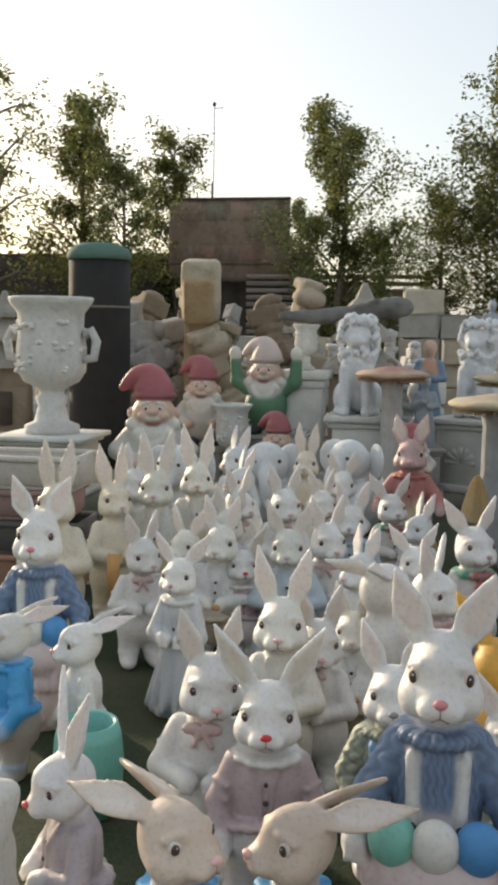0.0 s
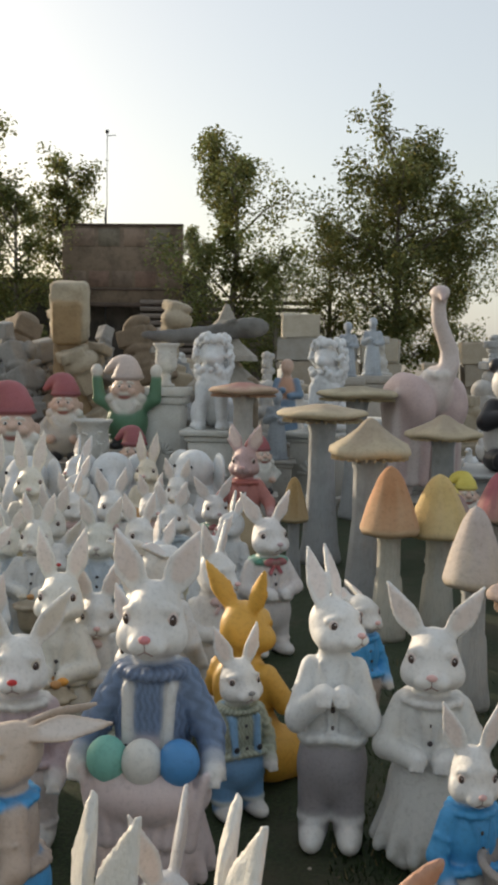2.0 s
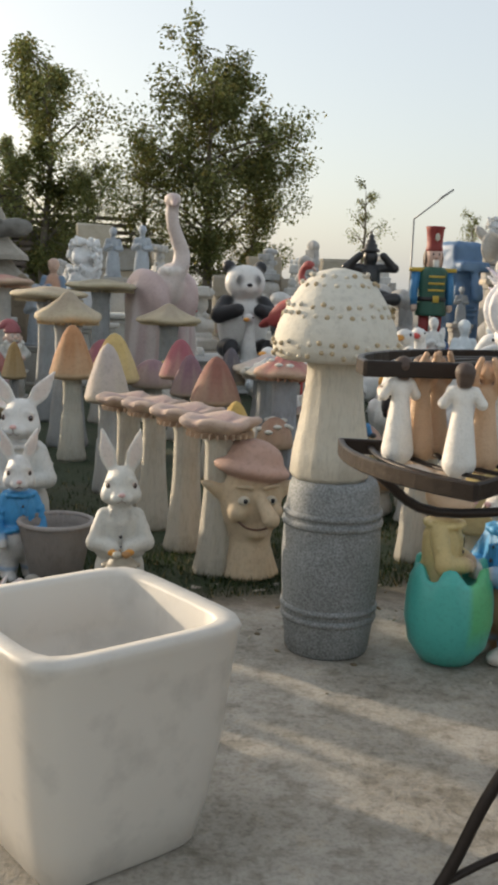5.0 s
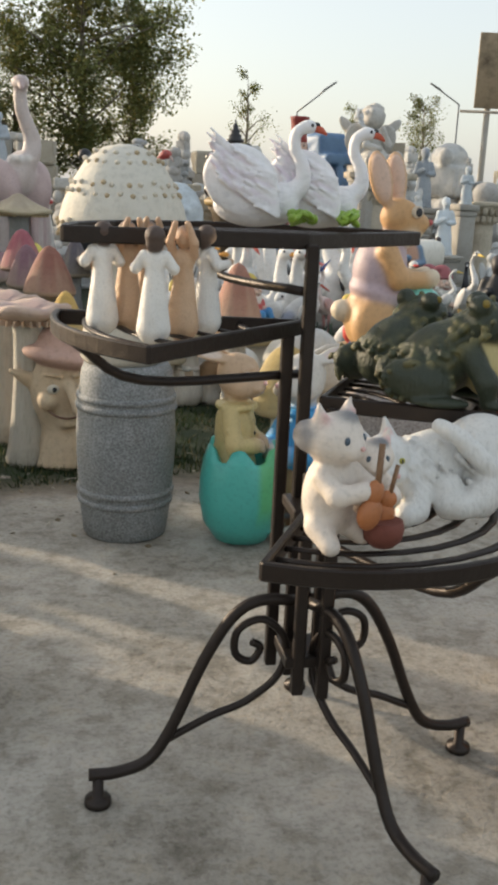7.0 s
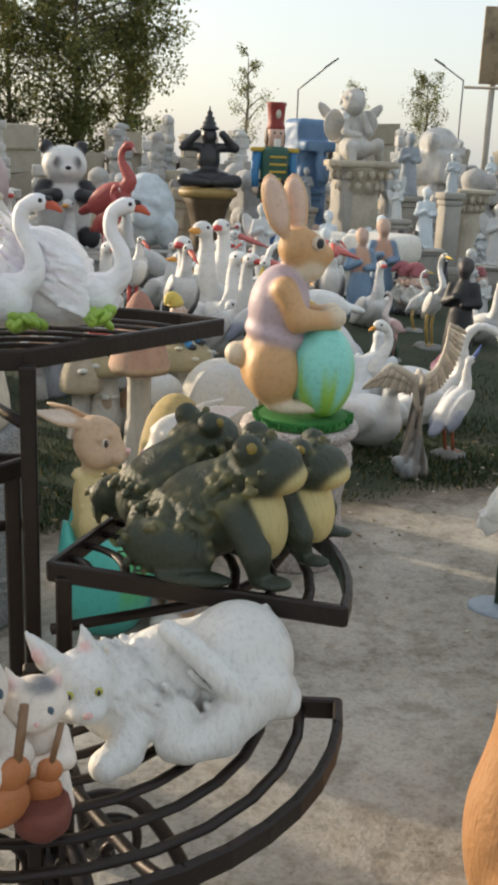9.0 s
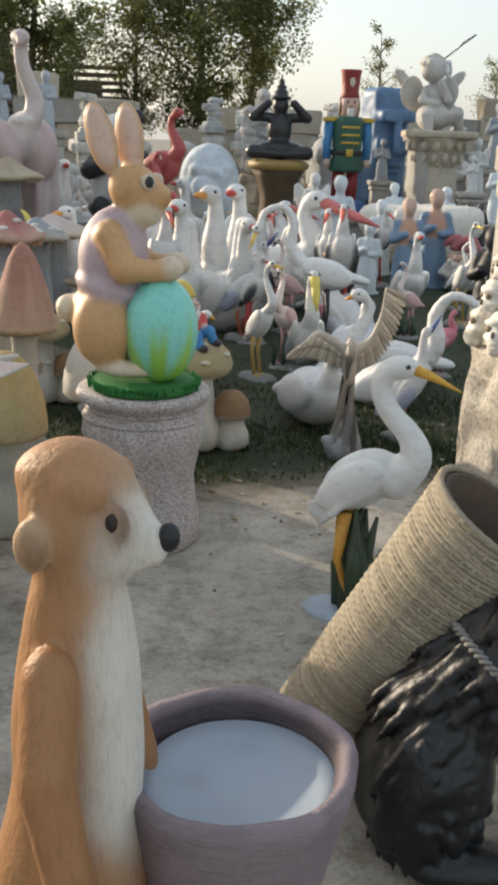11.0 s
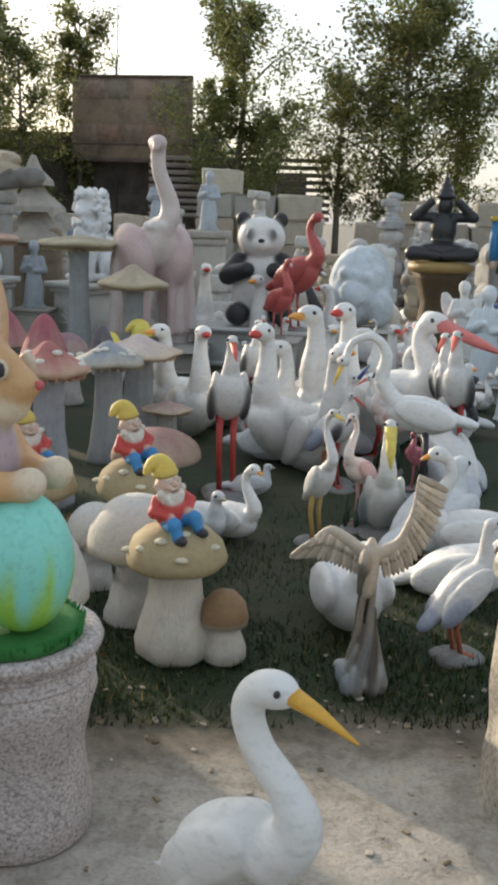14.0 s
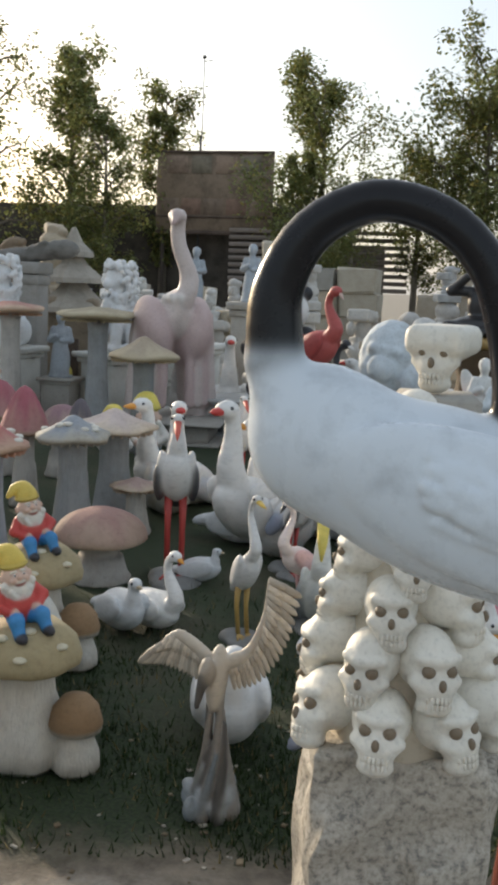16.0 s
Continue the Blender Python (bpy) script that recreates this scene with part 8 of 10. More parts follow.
def face_mushroom():
    skin = (0.56, 0.44, 0.30)
    pink = (0.50, 0.33, 0.27)
    P = [E((0, 0, 0.36), (0.150, 0.125, 0.20), skin, k=0.04), C((0, 0.01, 0.03), (0, 0, 0.24), 0.135, 0.085, skin, k=0.05), E((0, 0.0, 0.515), (0.185, 0.17, 0.055), pink, (0, 10, 0), k=0.02), E((0.02, 0, 0.575), (0.13, 0.12, 0.075), pink, (0, 14, 0), k=0.04),
         C((0.01, -0.13, 0.40), (0.045, -0.20, 0.31), 0.024, 0.040, skin, k=0.025), E((0.088, -0.10, 0.325), 0.042, skin, k=0.025), E((-0.088, -0.10, 0.325), 0.042, skin, k=0.025), E((0.01, -0.105, 0.225), (0.045, 0.035, 0.028), skin, k=0.03)]
    for s in (1, -1):
        P += [C((s * 0.13, 0.0, 0.40), (s * 0.235, -0.02, 0.455), 0.045, 0.012, skin, k=0.02), C((s * 0.03, -0.128, 0.445), (s * 0.10, -0.112, 0.450), 0.011, 0.010, skin, k=0.012)]
    for i in range(10):
        a = -2.6 + 0.24 * i
        P.append(C((0.085 * math.cos(a), 0.085 * math.sin(a), 0.17), (0.135 * math.cos(a), 0.135 * math.sin(a), 0.02), 0.012, 0.016, skin, k=0.01))
    g = Geo().sculpt(P, 0.009)
    for s in (1, -1):
        g.ball((s * 0.065, -0.125, 0.385), (0.028, 0.015, 0.022), (0.60, 0.55, 0.45), 10, 7).ball((s * 0.065 + 0.004, -0.138, 0.385), (0.011, 0.006, 0.012), DARK, 8, 6)
    g.tube(flow([(-0.100, -0.108, 0.300), (-0.055, -0.132, 0.262), (0.0, -0.138, 0.250), (0.06, -0.130, 0.262), (0.105, -0.105, 0.305)], 3), 0.0055, (0.18, 0.10, 0.07), 6)
    place("face_mushroom", g.mesh("face_mushroom", MATTE), 2.64, 2.29, 0, 12, 1.0, "tan toadstool ornament with a carved smiling face", "mushroom ornament")


def white_planter():
    T = thing("planter", 2.105, 0.075, 0, 35, 1.025, "large square white glazed planter, empty", "planter")
    W = (0.64, 0.60, 0.54)
    v, f = [], []
    rows = [(0.19, 0.0), (0.20, 0.01), (0.225, 0.12), (0.25, 0.30), (0.265, 0.48), (0.275, 0.56), (0.28, 0.58), (0.274, 0.594), (0.238, 0.594), (0.230, 0.582), (0.225, 0.45), (0.20, 0.40)]
    n = 48
    for r, z in rows:
        for j in range(n):
            a = 2 * math.pi * j / n
            ca, sa = math.cos(a), math.sin(a)
            k = r / (abs(ca) ** 7 + abs(sa) ** 7) ** (1 / 7)
            v.append((k * ca, k * sa, z))
    m = len(rows)
    f = [(i * n + j, i * n + (j + 1) % n, (i + 1) * n + (j + 1) % n, (i + 1) * n + j) for i in range(m - 1) for j in range(n)] + [tuple(range(n - 1, -1, -1)), tuple((m - 1) * n + j for j in range(n))]
    v = [(x, y, z * 0.945) for x, y, z in v]
    part("pot", Geo().add(v, f, W).mesh("pot", GLAZE), T)


def fan(g, c, r, a0, a1, z, col):
    """The rim of a quarter-round shelf."""
    pts = [(c[0], c[1], z)] + [(c[0] + r * math.cos(radians(a)), c[1] + r * math.sin(radians(a)), z) for a in np.linspace(a0, a1, 14)] + [(c[0], c[1], z)]
    for i in range(len(pts) - 1):
        p, q = np.array(pts[i]), np.array(pts[i + 1])
        d = q - p
        g.box((p + q) / 2, (np.linalg.norm(d) / 2 + 0.004, 0.007, 0.016), col, 0.003, (0, 0, math.degrees(math.atan2(d[1], d[0]))))
    return g


def plant_rack():
    K = (0.030, 0.022, 0.018)
    T = thing("plant_rack", 3.175, -0.34, 0, 0, 1, "dark iron corner rack with four slatted shelves", "rack")
    iron = lambda g, n, parent=T, label="": part(n, g.mesh(n, IRON, n == "leg"), parent, label)
    for n, (c, r, a0, a1, z) in enumerate((((0.0, -0.10), 0.44, -117, -10, 0.722), ((0.01, 0.0), 0.46, -25, 62, 0.882), ((-0.02, 0.11), 0.51, 170, 227, 1.022), ((-0.03, 0.06), 0.48, 43, 184, 1.202))):
        S = iron(fan(Geo(), c, r, a0, a1, z, K), "shelf")
        for i in range(1, 8):
            q = r * i / 8
            pts = [(c[0] + q * math.cos(radians(a)), c[1] + q * math.sin(radians(a)), z) for a in np.linspace(a0, a1, 10)]
            part("slat", Geo().tube(pts, 0.009, K, 6, 0.5).mesh("slat", IRON), S)
        ab = radians((a0 + a1) / 2)
        part("brace", Geo().tube(flow([(c[0], c[1], z - 0.10), (c[0] + 0.7 * r * math.cos(ab), c[1] + 0.7 * r * math.sin(ab), z - 0.095), (c[0] + 0.97 * r * math.cos(ab), c[1] + 0.97 * r * math.sin(ab), z - 0.015)]), 0.010, K, 6).mesh("brace", IRON), S)
    for x, y, z in ((-0.02, 0.04, 1.197), (0.03, -0.01, 0.877), (-0.05, 0.09, 1.017), (-0.02, -0.05, 0.747), (0.03, -0.07, 0.727)):
        iron(Geo().box((x, y, (z + 0.255) / 2), (0.0125, 0.0125, (z - 0.255) / 2), K, 0.003), "post")
    for z in (0.33, 0.66):
        iron(Geo().box((0.0, 0.0, z), (0.05, 0.06, 0.012), K, 0.003), "clamp")
    for ang in (184, 77, 12, 292):
        L = 0.46
        u = np.array((math.cos(radians(ang)), math.sin(radians(ang)), 0))
        p = lambda d, z: tuple(u * d + np.array((0, 0, z)))
        leg = iron(Geo().tube(flow([p(0.02, 0.45), p(0.10, 0.455), p(0.16, 0.42), p(0.22, 0.32), p(0.28, 0.18), p(0.33, 0.10), p(0.40, 0.075), p(L, 0.075)], 4), 0.0135, K, 8), "leg")
        part("scroll", Geo().tube(flow([p(0.30, 0.14), p(0.20, 0.19), p(0.12, 0.22), p(0.05, 0.28), p(0.04, 0.36), p(0.09, 0.41), p(0.145, 0.39), p(0.15, 0.335), p(0.115, 0.315), p(0.095, 0.345), p(0.115, 0.36)], 4), 0.009, K, 7).mesh("scroll", IRON), leg)
        part("foot", Geo().lathe([(0.012, 0.075), (0.012, 0.022), (0.028, 0.018), (0.030, 0.004), (0.026, 0.0)], K, 14, at=p(L - 0.02, 0)).mesh("foot", IRON), leg)
    # ornaments on the shelves
    kit = kitten().mesh("cat_statue", RESIN)
    place("cat_statue", kit, 3.095, -0.750, 0.739, 38, 0.61, "white kitten figurine that plays a wooden fiddle", "cat figurine", "figurines on the rack")
    place("cat_statue", kit, 3.175, -0.705, 0.739, 6, 0.46, "small white kitten figurine with grey patches", "cat figurine", "figurines on the rack")
    place("clay_pot", Geo().lathe([(0.03, 0), (0.05, 0.02), (0.055, 0.05), (0.05, 0.07), (0.04, 0.068)], (0.20, 0.06, 0.04), 18).mesh("clay_pot", MATTE), 3.185, -0.775, 0.739, 0, 0.64, "small red clay drum beside the kittens", "pot")
    place("cat_statue", lying_cat().mesh("cat_statue", FUR), 3.305, -0.555, 0.739, 10, 0.72, "long-haired white cat figurine that lies curled", "cat figurine", "figurines on the rack")
    fr = frog().mesh("frog_statue", FUR)
    place("frog_statue", fr, 3.375, -0.200, 0.899, 25, 0.68, "dark green warty toad figurine", "frog figurine", "figurines on the rack")
    place("frog_statue", fr, 3.425, -0.350, 0.899, -18, 0.74, "dark green toad figurine with a yellow belly", "frog figurine", "figurines on the rack")
    place("frog_statue", fr, 3.54, -0.270, 0.899, -30, 0.64, "small dark toad figurine with an open yellow throat", "frog figurine", "figurines on the rack")
    sw = shelf_swan().mesh("swan_statue", FEATHER)
    place("swan_statue", sw, 3.06, -0.130, 1.219, -8, 0.61, "white swan figurine with ruffled feathers", "swan figurine", "figurines on the rack")
    place("swan_statue", sw, 3.205, -0.080, 1.219, -8, 0.60, "white swan figurine with a raised neck", "swan figurine", "figurines on the rack")
    for x, y in ((3.15, -0.205), (3.265, -0.155)):
        g, rnd = Geo(), random.Random(int(x * 100))
        for i in range(16):
            a, t = rnd.uniform(0, 6.28), rnd.uniform(0.2, 1.0)
            g.ball((0.028 * t * math.cos(a), 0.028 * t * math.sin(a), 0.026 + 0.02 * rnd.random()), (0.016, 0.016, 0.008), (0.25, 0.40, 0.05), 8, 5, (rnd.uniform(-50, 50), rnd.uniform(-50, 50), 0))
        place("leaf_rosette", g.mesh("leaf_rosette", GLOSS), x, y, 1.215, 0, 0.9, "bright green leaf rosette beside the swans", "ornament")
    rb = figurine().mesh("figure_statue", RESIN)
    rt = figurine((0.56, 0.37, 0.23), (0.58, 0.37, 0.23), (0.10, 0.06, 0.04), True).mesh("figure_statue", RESIN)
    for i, (x, y, yaw) in enumerate(((2.740, -0.295, 195), (2.790, -0.260, 20), (2.830, -0.420, 170), (2.890, -0.365, -20), (2.945, -0.290, 110), (2.835, -0.205, 10))):
        place("figure_statue", rb if i in (0, 2, 4) else rt, x, y, 1.037, yaw, 0.195, ("plain dark-haired figurine in a smooth white gown", "plain tan figurine with raised arms")[0 if i in (0, 2, 4) else 1], "figurine", "figurines on the rack")


def egg_rabbit_planter():
    T = thing("planter", 4.06, 1.78, 0, 0, 1, "round pink granite planter with a rolled rim", "planter")
    prof = [(0.165, 0), (0.175, 0.015), (0.178, 0.10), (0.165, 0.18), (0.158, 0.27), (0.175, 0.38), (0.190, 0.44), (0.182, 0.50), (0.170, 0.53), (0.175, 0.55), (0.198, 0.565), (0.205, 0.585), (0.198, 0.605), (0.17, 0.607), (0.02, 0.605)]
    part("pot", Geo().lathe(prof, GREY, 48).mesh("pot", PINK_GRANITE), T)
    for z in (0.50, 0.535):
        r = float(np.interp(z, [p[1] for p in prof], [p[0] for p in prof]))
        part("bead", Geo().lathe([(r - 0.01, z - 0.008), (r + 0.004, z - 0.006), (r + 0.006, z), (r + 0.004, z + 0.006), (r - 0.01, z + 0.008)], GREY, 48).mesh("bead", PINK_GRANITE), T)
    T.matrix_world = pose(4.065, 1.78, 0) @ Matrix.Diagonal((1.12, 1.12, 0.92, 1))
    F, V = (0.56, 0.33, 0.15), (0.46, 0.36, 0.39)
    L = (0.66, 0.56, 0.42)
    P = [E((-0.08, 0, 0.18), (0.10, 0.10, 0.13), F, k=0.03), E((-0.06, 0, 0.36), (0.098, 0.098, 0.135), V, (0, 8, 0), k=0.015), E((-0.06, 0, 0.27), (0.11, 0.108, 0.05), V, (0, 14, 0), k=0.015), E((0.0, 0, 0.545), (0.072, 0.060, 0.065), F, k=0.02), E((0.06, 0, 0.525), (0.05, 0.042, 0.036), F, k=0.03), E((0.03, 0, 0.48), (0.05, 0.05, 0.04), L, k=0.03)]
    for s in (1, -1):
        ex, ry = (-0.085, -17) if s < 0 else (-0.02, -7)
        P += [E((ex, s * 0.03, 0.675), (0.042, 0.018, 0.100), F, (0, ry, 0), k=0.02), E((ex, s * 0.03 - 0.014, 0.680), (0.028, 0.009, 0.082), (0.70, 0.54, 0.48), (0, ry, 0), k=0.004)]
        P += limb([(-0.05, s * 0.085, 0.42), (0.0, s * 0.10, 0.33), (0.10, s * 0.06, 0.325)], [0.04, 0.036, 0.03], F, 0.02) + [E((0.12, s * 0.055, 0.335), 0.034, L, k=0.02)]
        P += [E((-0.07, s * 0.08, 0.15), (0.085, 0.05, 0.10), F, k=0.03), E((0.0, s * 0.08, 0.045), (0.09, 0.035, 0.025), L, k=0.02)]
    P.append(E((-0.19, 0, 0.2), 0.04, L, k=0.02))
    g = Geo().sculpt(P, 0.0075, soft=0.006)
    for s in (1, -1):
        g.ball((0.055, s * 0.055, 0.565), (0.016, 0.009, 0.018), DARK, 10, 7).ball((0.052, s * 0.053, 0.565), (0.022, 0.009, 0.023), (0.62, 0.52, 0.40), 10, 7)
    g.ball((0.112, 0, 0.53), 0.011, (0.55, 0.12, 0.12), 8, 6)
    place("rabbit_statue", g.mesh("rabbit_statue", RESIN), 4.03, 1.77, 0.585, -8, 1.15, "brown rabbit statue in a mauve jacket on the granite planter", "rabbit statue")
    e = Geo().ball((0, 0, 0), (0.115, 0.115, 0.165), (0.28, 0.66, 0.58), 40, 26)
    v = e.v[0]
    drip = -0.05 + 0.06 * np.sin(np.arctan2(v[:, 1], v[:, 0]) * 7) + 0.03 * np.sin(np.arctan2(v[:, 1], v[:, 0]) * 17)
    w = np.clip((drip + 0.04 - v[:, 2]) / 0.09, 0, 1)[:, None]
    e.c[0] = (1 - w) * np.array((0.24, 0.64, 0.55)) + w * np.array((0.30, 0.56, 0.08))
    place("painted_egg", e.mesh("painted_egg", GLOSS), 4.125, 1.715, 0.765, 0, 1.07, "large egg painted mint green fading to lime", "egg")
    m = Geo().lathe([(0.175, 0.0), (0.182, 0.012), (0.178, 0.03), (0.15, 0.036), (0.02, 0.036)], (0.03, 0.16, 0.03), 36)
    rnd = random.Random(2)
    for i in range(260):
        a, q = rnd.uniform(0, 6.28), 0.165 + 0.02 * rnd.random()
        m.tube([(q * math.cos(a), q * math.sin(a), 0.005 + 0.02 * rnd.random()), ((q + 0.01) * math.cos(a), (q + 0.01) * math.sin(a), 0.04)], [0.006, 0.001], (0.03, 0.20, 0.04), 4)
    place("grass_mat", m.mesh("grass_mat", MATTE), 4.07, 1.75, 0.560, 0, 1.0, "round green grass base under the rabbit and egg", "base")


def meerkat_with_bowl():
    me = meerkat().mesh("meerkat_statue", FUR)
    me.transform(Matrix.Diagonal((0.76, 0.78, 1.155, 1)))
    place("meerkat_statue", me, 4.11, -0.21, 0, -14, 1.0, "brown meerkat statue with a white face that stands upright", "meerkat statue")
    T = thing("bowl", 4.362, -0.125, 0, 0, 1.04, "mauve bark-textured bowl planter beside the meerkat", "bowl planter")
    # D darkens the inner wall: the hollow's shade put into the mauve
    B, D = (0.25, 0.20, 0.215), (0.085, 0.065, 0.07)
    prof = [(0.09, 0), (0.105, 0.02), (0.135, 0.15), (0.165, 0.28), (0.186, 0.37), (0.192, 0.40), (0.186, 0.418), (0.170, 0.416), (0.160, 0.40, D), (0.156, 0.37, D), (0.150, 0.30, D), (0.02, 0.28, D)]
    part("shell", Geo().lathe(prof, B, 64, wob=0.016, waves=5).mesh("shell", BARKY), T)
    # white glaze coloured blue-grey, the reflected sky painted in
    part("lining", Geo().lathe([(0.01, 0.352), (0.08, 0.353), (0.125, 0.360), (0.150, 0.378), (0.153, 0.37)], (0.33, 0.385, 0.45), 48, at=(0.008, -0.004, 0), caps=(True, False)).mesh("lining", GLAZE), T, "smooth white inside of the bowl, sky reflection painted blue-grey")


def wicker_basket():
    """A long woven basket that leans over the dog's back."""
    a, b = np.array((4.53, 0.42, 0.10)), np.array((4.87, 0.28, 0.69))
    d = (b - a) / np.linalg.norm(b - a)
    q = Vector(d).to_track_quat("Z", "Y").to_matrix()
    L = float(np.linalg.norm(b - a))
    T = thing("basket", 0, 0, 0, 0, 1, "long woven wicker basket that leans on the dog", "basket")
    T.matrix_world = Matrix.Translation(a) @ q.to_4x4()
    W = (0.37, 0.315, 0.225)
    R = lambda z: 0.094 + 0.046 * (z / L)
    part("lining", Geo().lathe([(0.08, 0.0), (R(0) - 0.012, 0.0), (R(L) - 0.012, L), (R(L) - 0.02, L), (R(0) - 0.022, 0.02), (0.01, 0.02)], (0.085, 0.06, 0.042), 36).mesh("lining", MATTE), T, "dark inside of the basket")
    rows, n = 74, 34
    for i in range(rows):
        z = L * (i + 0.5) / rows
        pts = []
        for j in range(2 * n + 1):
            ang = 2 * math.pi * j / (2 * n)
            r = R(z) + 0.0015 * (1 if (j + i) % 2 else -1)
            pts.append((r * math.cos(ang), r * math.sin(ang), z + 0.002 * math.sin(3 * ang + i)))
        k = 0.82 + 0.3 * ((i * 37) % 10) / 10
        part("strand", Geo().tube(pts, 0.0058, tuple(c * k for c in W), 5).mesh("strand", MATTE), T)
    for j in range(n):
        ang = 2 * math.pi * (j + 0.5) / n
        part("stake", Geo().tube([(R(0) * math.cos(ang), R(0) * math.sin(ang), 0), (R(L) * math.cos(ang), R(L) * math.sin(ang), L)], 0.0045, (0.40, 0.34, 0.24), 5).mesh("stake", MATTE), T)
    pts = [((R(L) + 0.001 * math.cos(39 * a)) * math.cos(a), (R(L) + 0.001 * math.cos(39 * a)) * math.sin(a), L + 0.001 * math.sin(39 * a)) for a in np.linspace(0, 2 * math.pi, 160)]
    part("braided_rim", Geo().tube(pts, 0.0072, tuple(c * 0.85 for c in W), 8).mesh("braided_rim", MATTE), T)


def dog():
    place("dog_statue", sheepdog().mesh("dog_statue", COAT), 0.035, 0, 0, 0, 1, "shaggy black and white dog statue with a basket on its back", "dog statue")
    for c, r, lab in (((4.85, 0.21, 0.425), 0.136, "twisted grey rope tied round the dog"), ((4.965, 0.205, 0.555), 0.128, "twisted grey rope collar on the dog")):
        g = Geo()
        for s in (0, math.pi):
            pts = []
            for i in range(121):
                a = 2 * math.pi * i / 120
                q = r + 0.006 * math.cos(i * 1.6 + s)
                k = 0.006 * math.sin(i * 1.6 + s)
                pts.append((c[0] - 0.78 * q * math.cos(a) + 0.62 * k, c[1] - q * math.sin(a), c[2] + 0.62 * q * math.cos(a) + 0.78 * k))
            g.tube(pts, 0.0052, (0.28, 0.27, 0.26), 6)
        place("rope", g.mesh("rope", MATTE), 0.035, 0, 0, 0, 1, lab, "rope")


def front_heron():
    Wt = (0.75, 0.75, 0.73)
    P = [E((0, -0.015, 0.445), (0.070, 0.130, 0.082), Wt, (-36, 0, 0), k=0.03), E((0, 0.085, 0.355), (0.036, 0.070, 0.028), Wt, (-44, 0, 0), k=0.03)]
    for s in (1, -1):
        P.append(E((s * 0.052, 0.005, 0.435), (0.026, 0.122, 0.060), Wt, (-38, 0, s * 5), k=0.006))
        for i in range(9):                                 # long wing feathers that run back to the tail
            z = 0.470 - 0.015 * i
            P.append(C((s * 0.066, -0.04 + 0.010 * i, z), (s * (0.030 - 0.002 * i), 0.130 - 0.004 * i, z - 0.115 + 0.006 * i), 0.011, 0.006, Wt, k=0.004))
    nk = [(0, -0.12, 0.46), (0, -0.175, 0.53), (0, -0.15, 0.60), (0, -0.085, 0.665), (0, -0.055, 0.735), (0, -0.075, 0.785), (0, -0.12, 0.80)]
    P += limb(flow(nk, 3), list(np.interp(np.arange(19), np.arange(0, 19, 3), [0.060, 0.042, 0.032, 0.028, 0.027, 0.027, 0.028])), Wt, 0.015) + [E((0, -0.115, 0.797), (0.032, 0.048, 0.032), Wt, k=0.015)]
    g = Geo().sculpt(P, 0.008)
    g.tube([(0, -0.15, 0.795), (0, -0.20, 0.78), (0, -0.285, 0.745)], [0.022, 0.016, 0.003], (0.72, 0.40, 0.05), 10, 0.8)
    for s in (1, -1):
        g.ball((s * 0.032, -0.135, 0.807), 0.007, DARK, 8, 6)
    for s, dy in ((1, -0.08), (-1, 0.00)):
        g.tube([(s * 0.03, 0.02, 0.34), (s * 0.035, 0.03 + dy, 0.19), (s * 0.035, -0.03 + dy, 0.03)], [0.024, 0.014, 0.013], (0.66, 0.33, 0.05), 9)
        for a in (-30, 0, 30):
            g.tube([(s * 0.035, -0.03 + dy, 0.03), (s * 0.035 + 0.07 * math.sin(radians(a)), -0.03 + dy - 0.07 * math.cos(radians(a)), 0.022)], [0.011, 0.005], (0.66, 0.33, 0.05), 6)
    reeds(g, (0.0, -0.02), 0.055, 0.37, (0.035, 0.055, 0.025), 24, 3)
    g.sculpt([E((0, -0.02, 0.0), (0.10, 0.16, 0.035), (0.36, 0.42, 0.48), k=0.03)], 0.012, lump=0.006)
    place("heron_statue", g.mesh("heron_statue", FEATHER), 4.73, 1.225, 0, 68, 0.98, "white heron statue with a long yellow beak on green reeds", "heron statue")


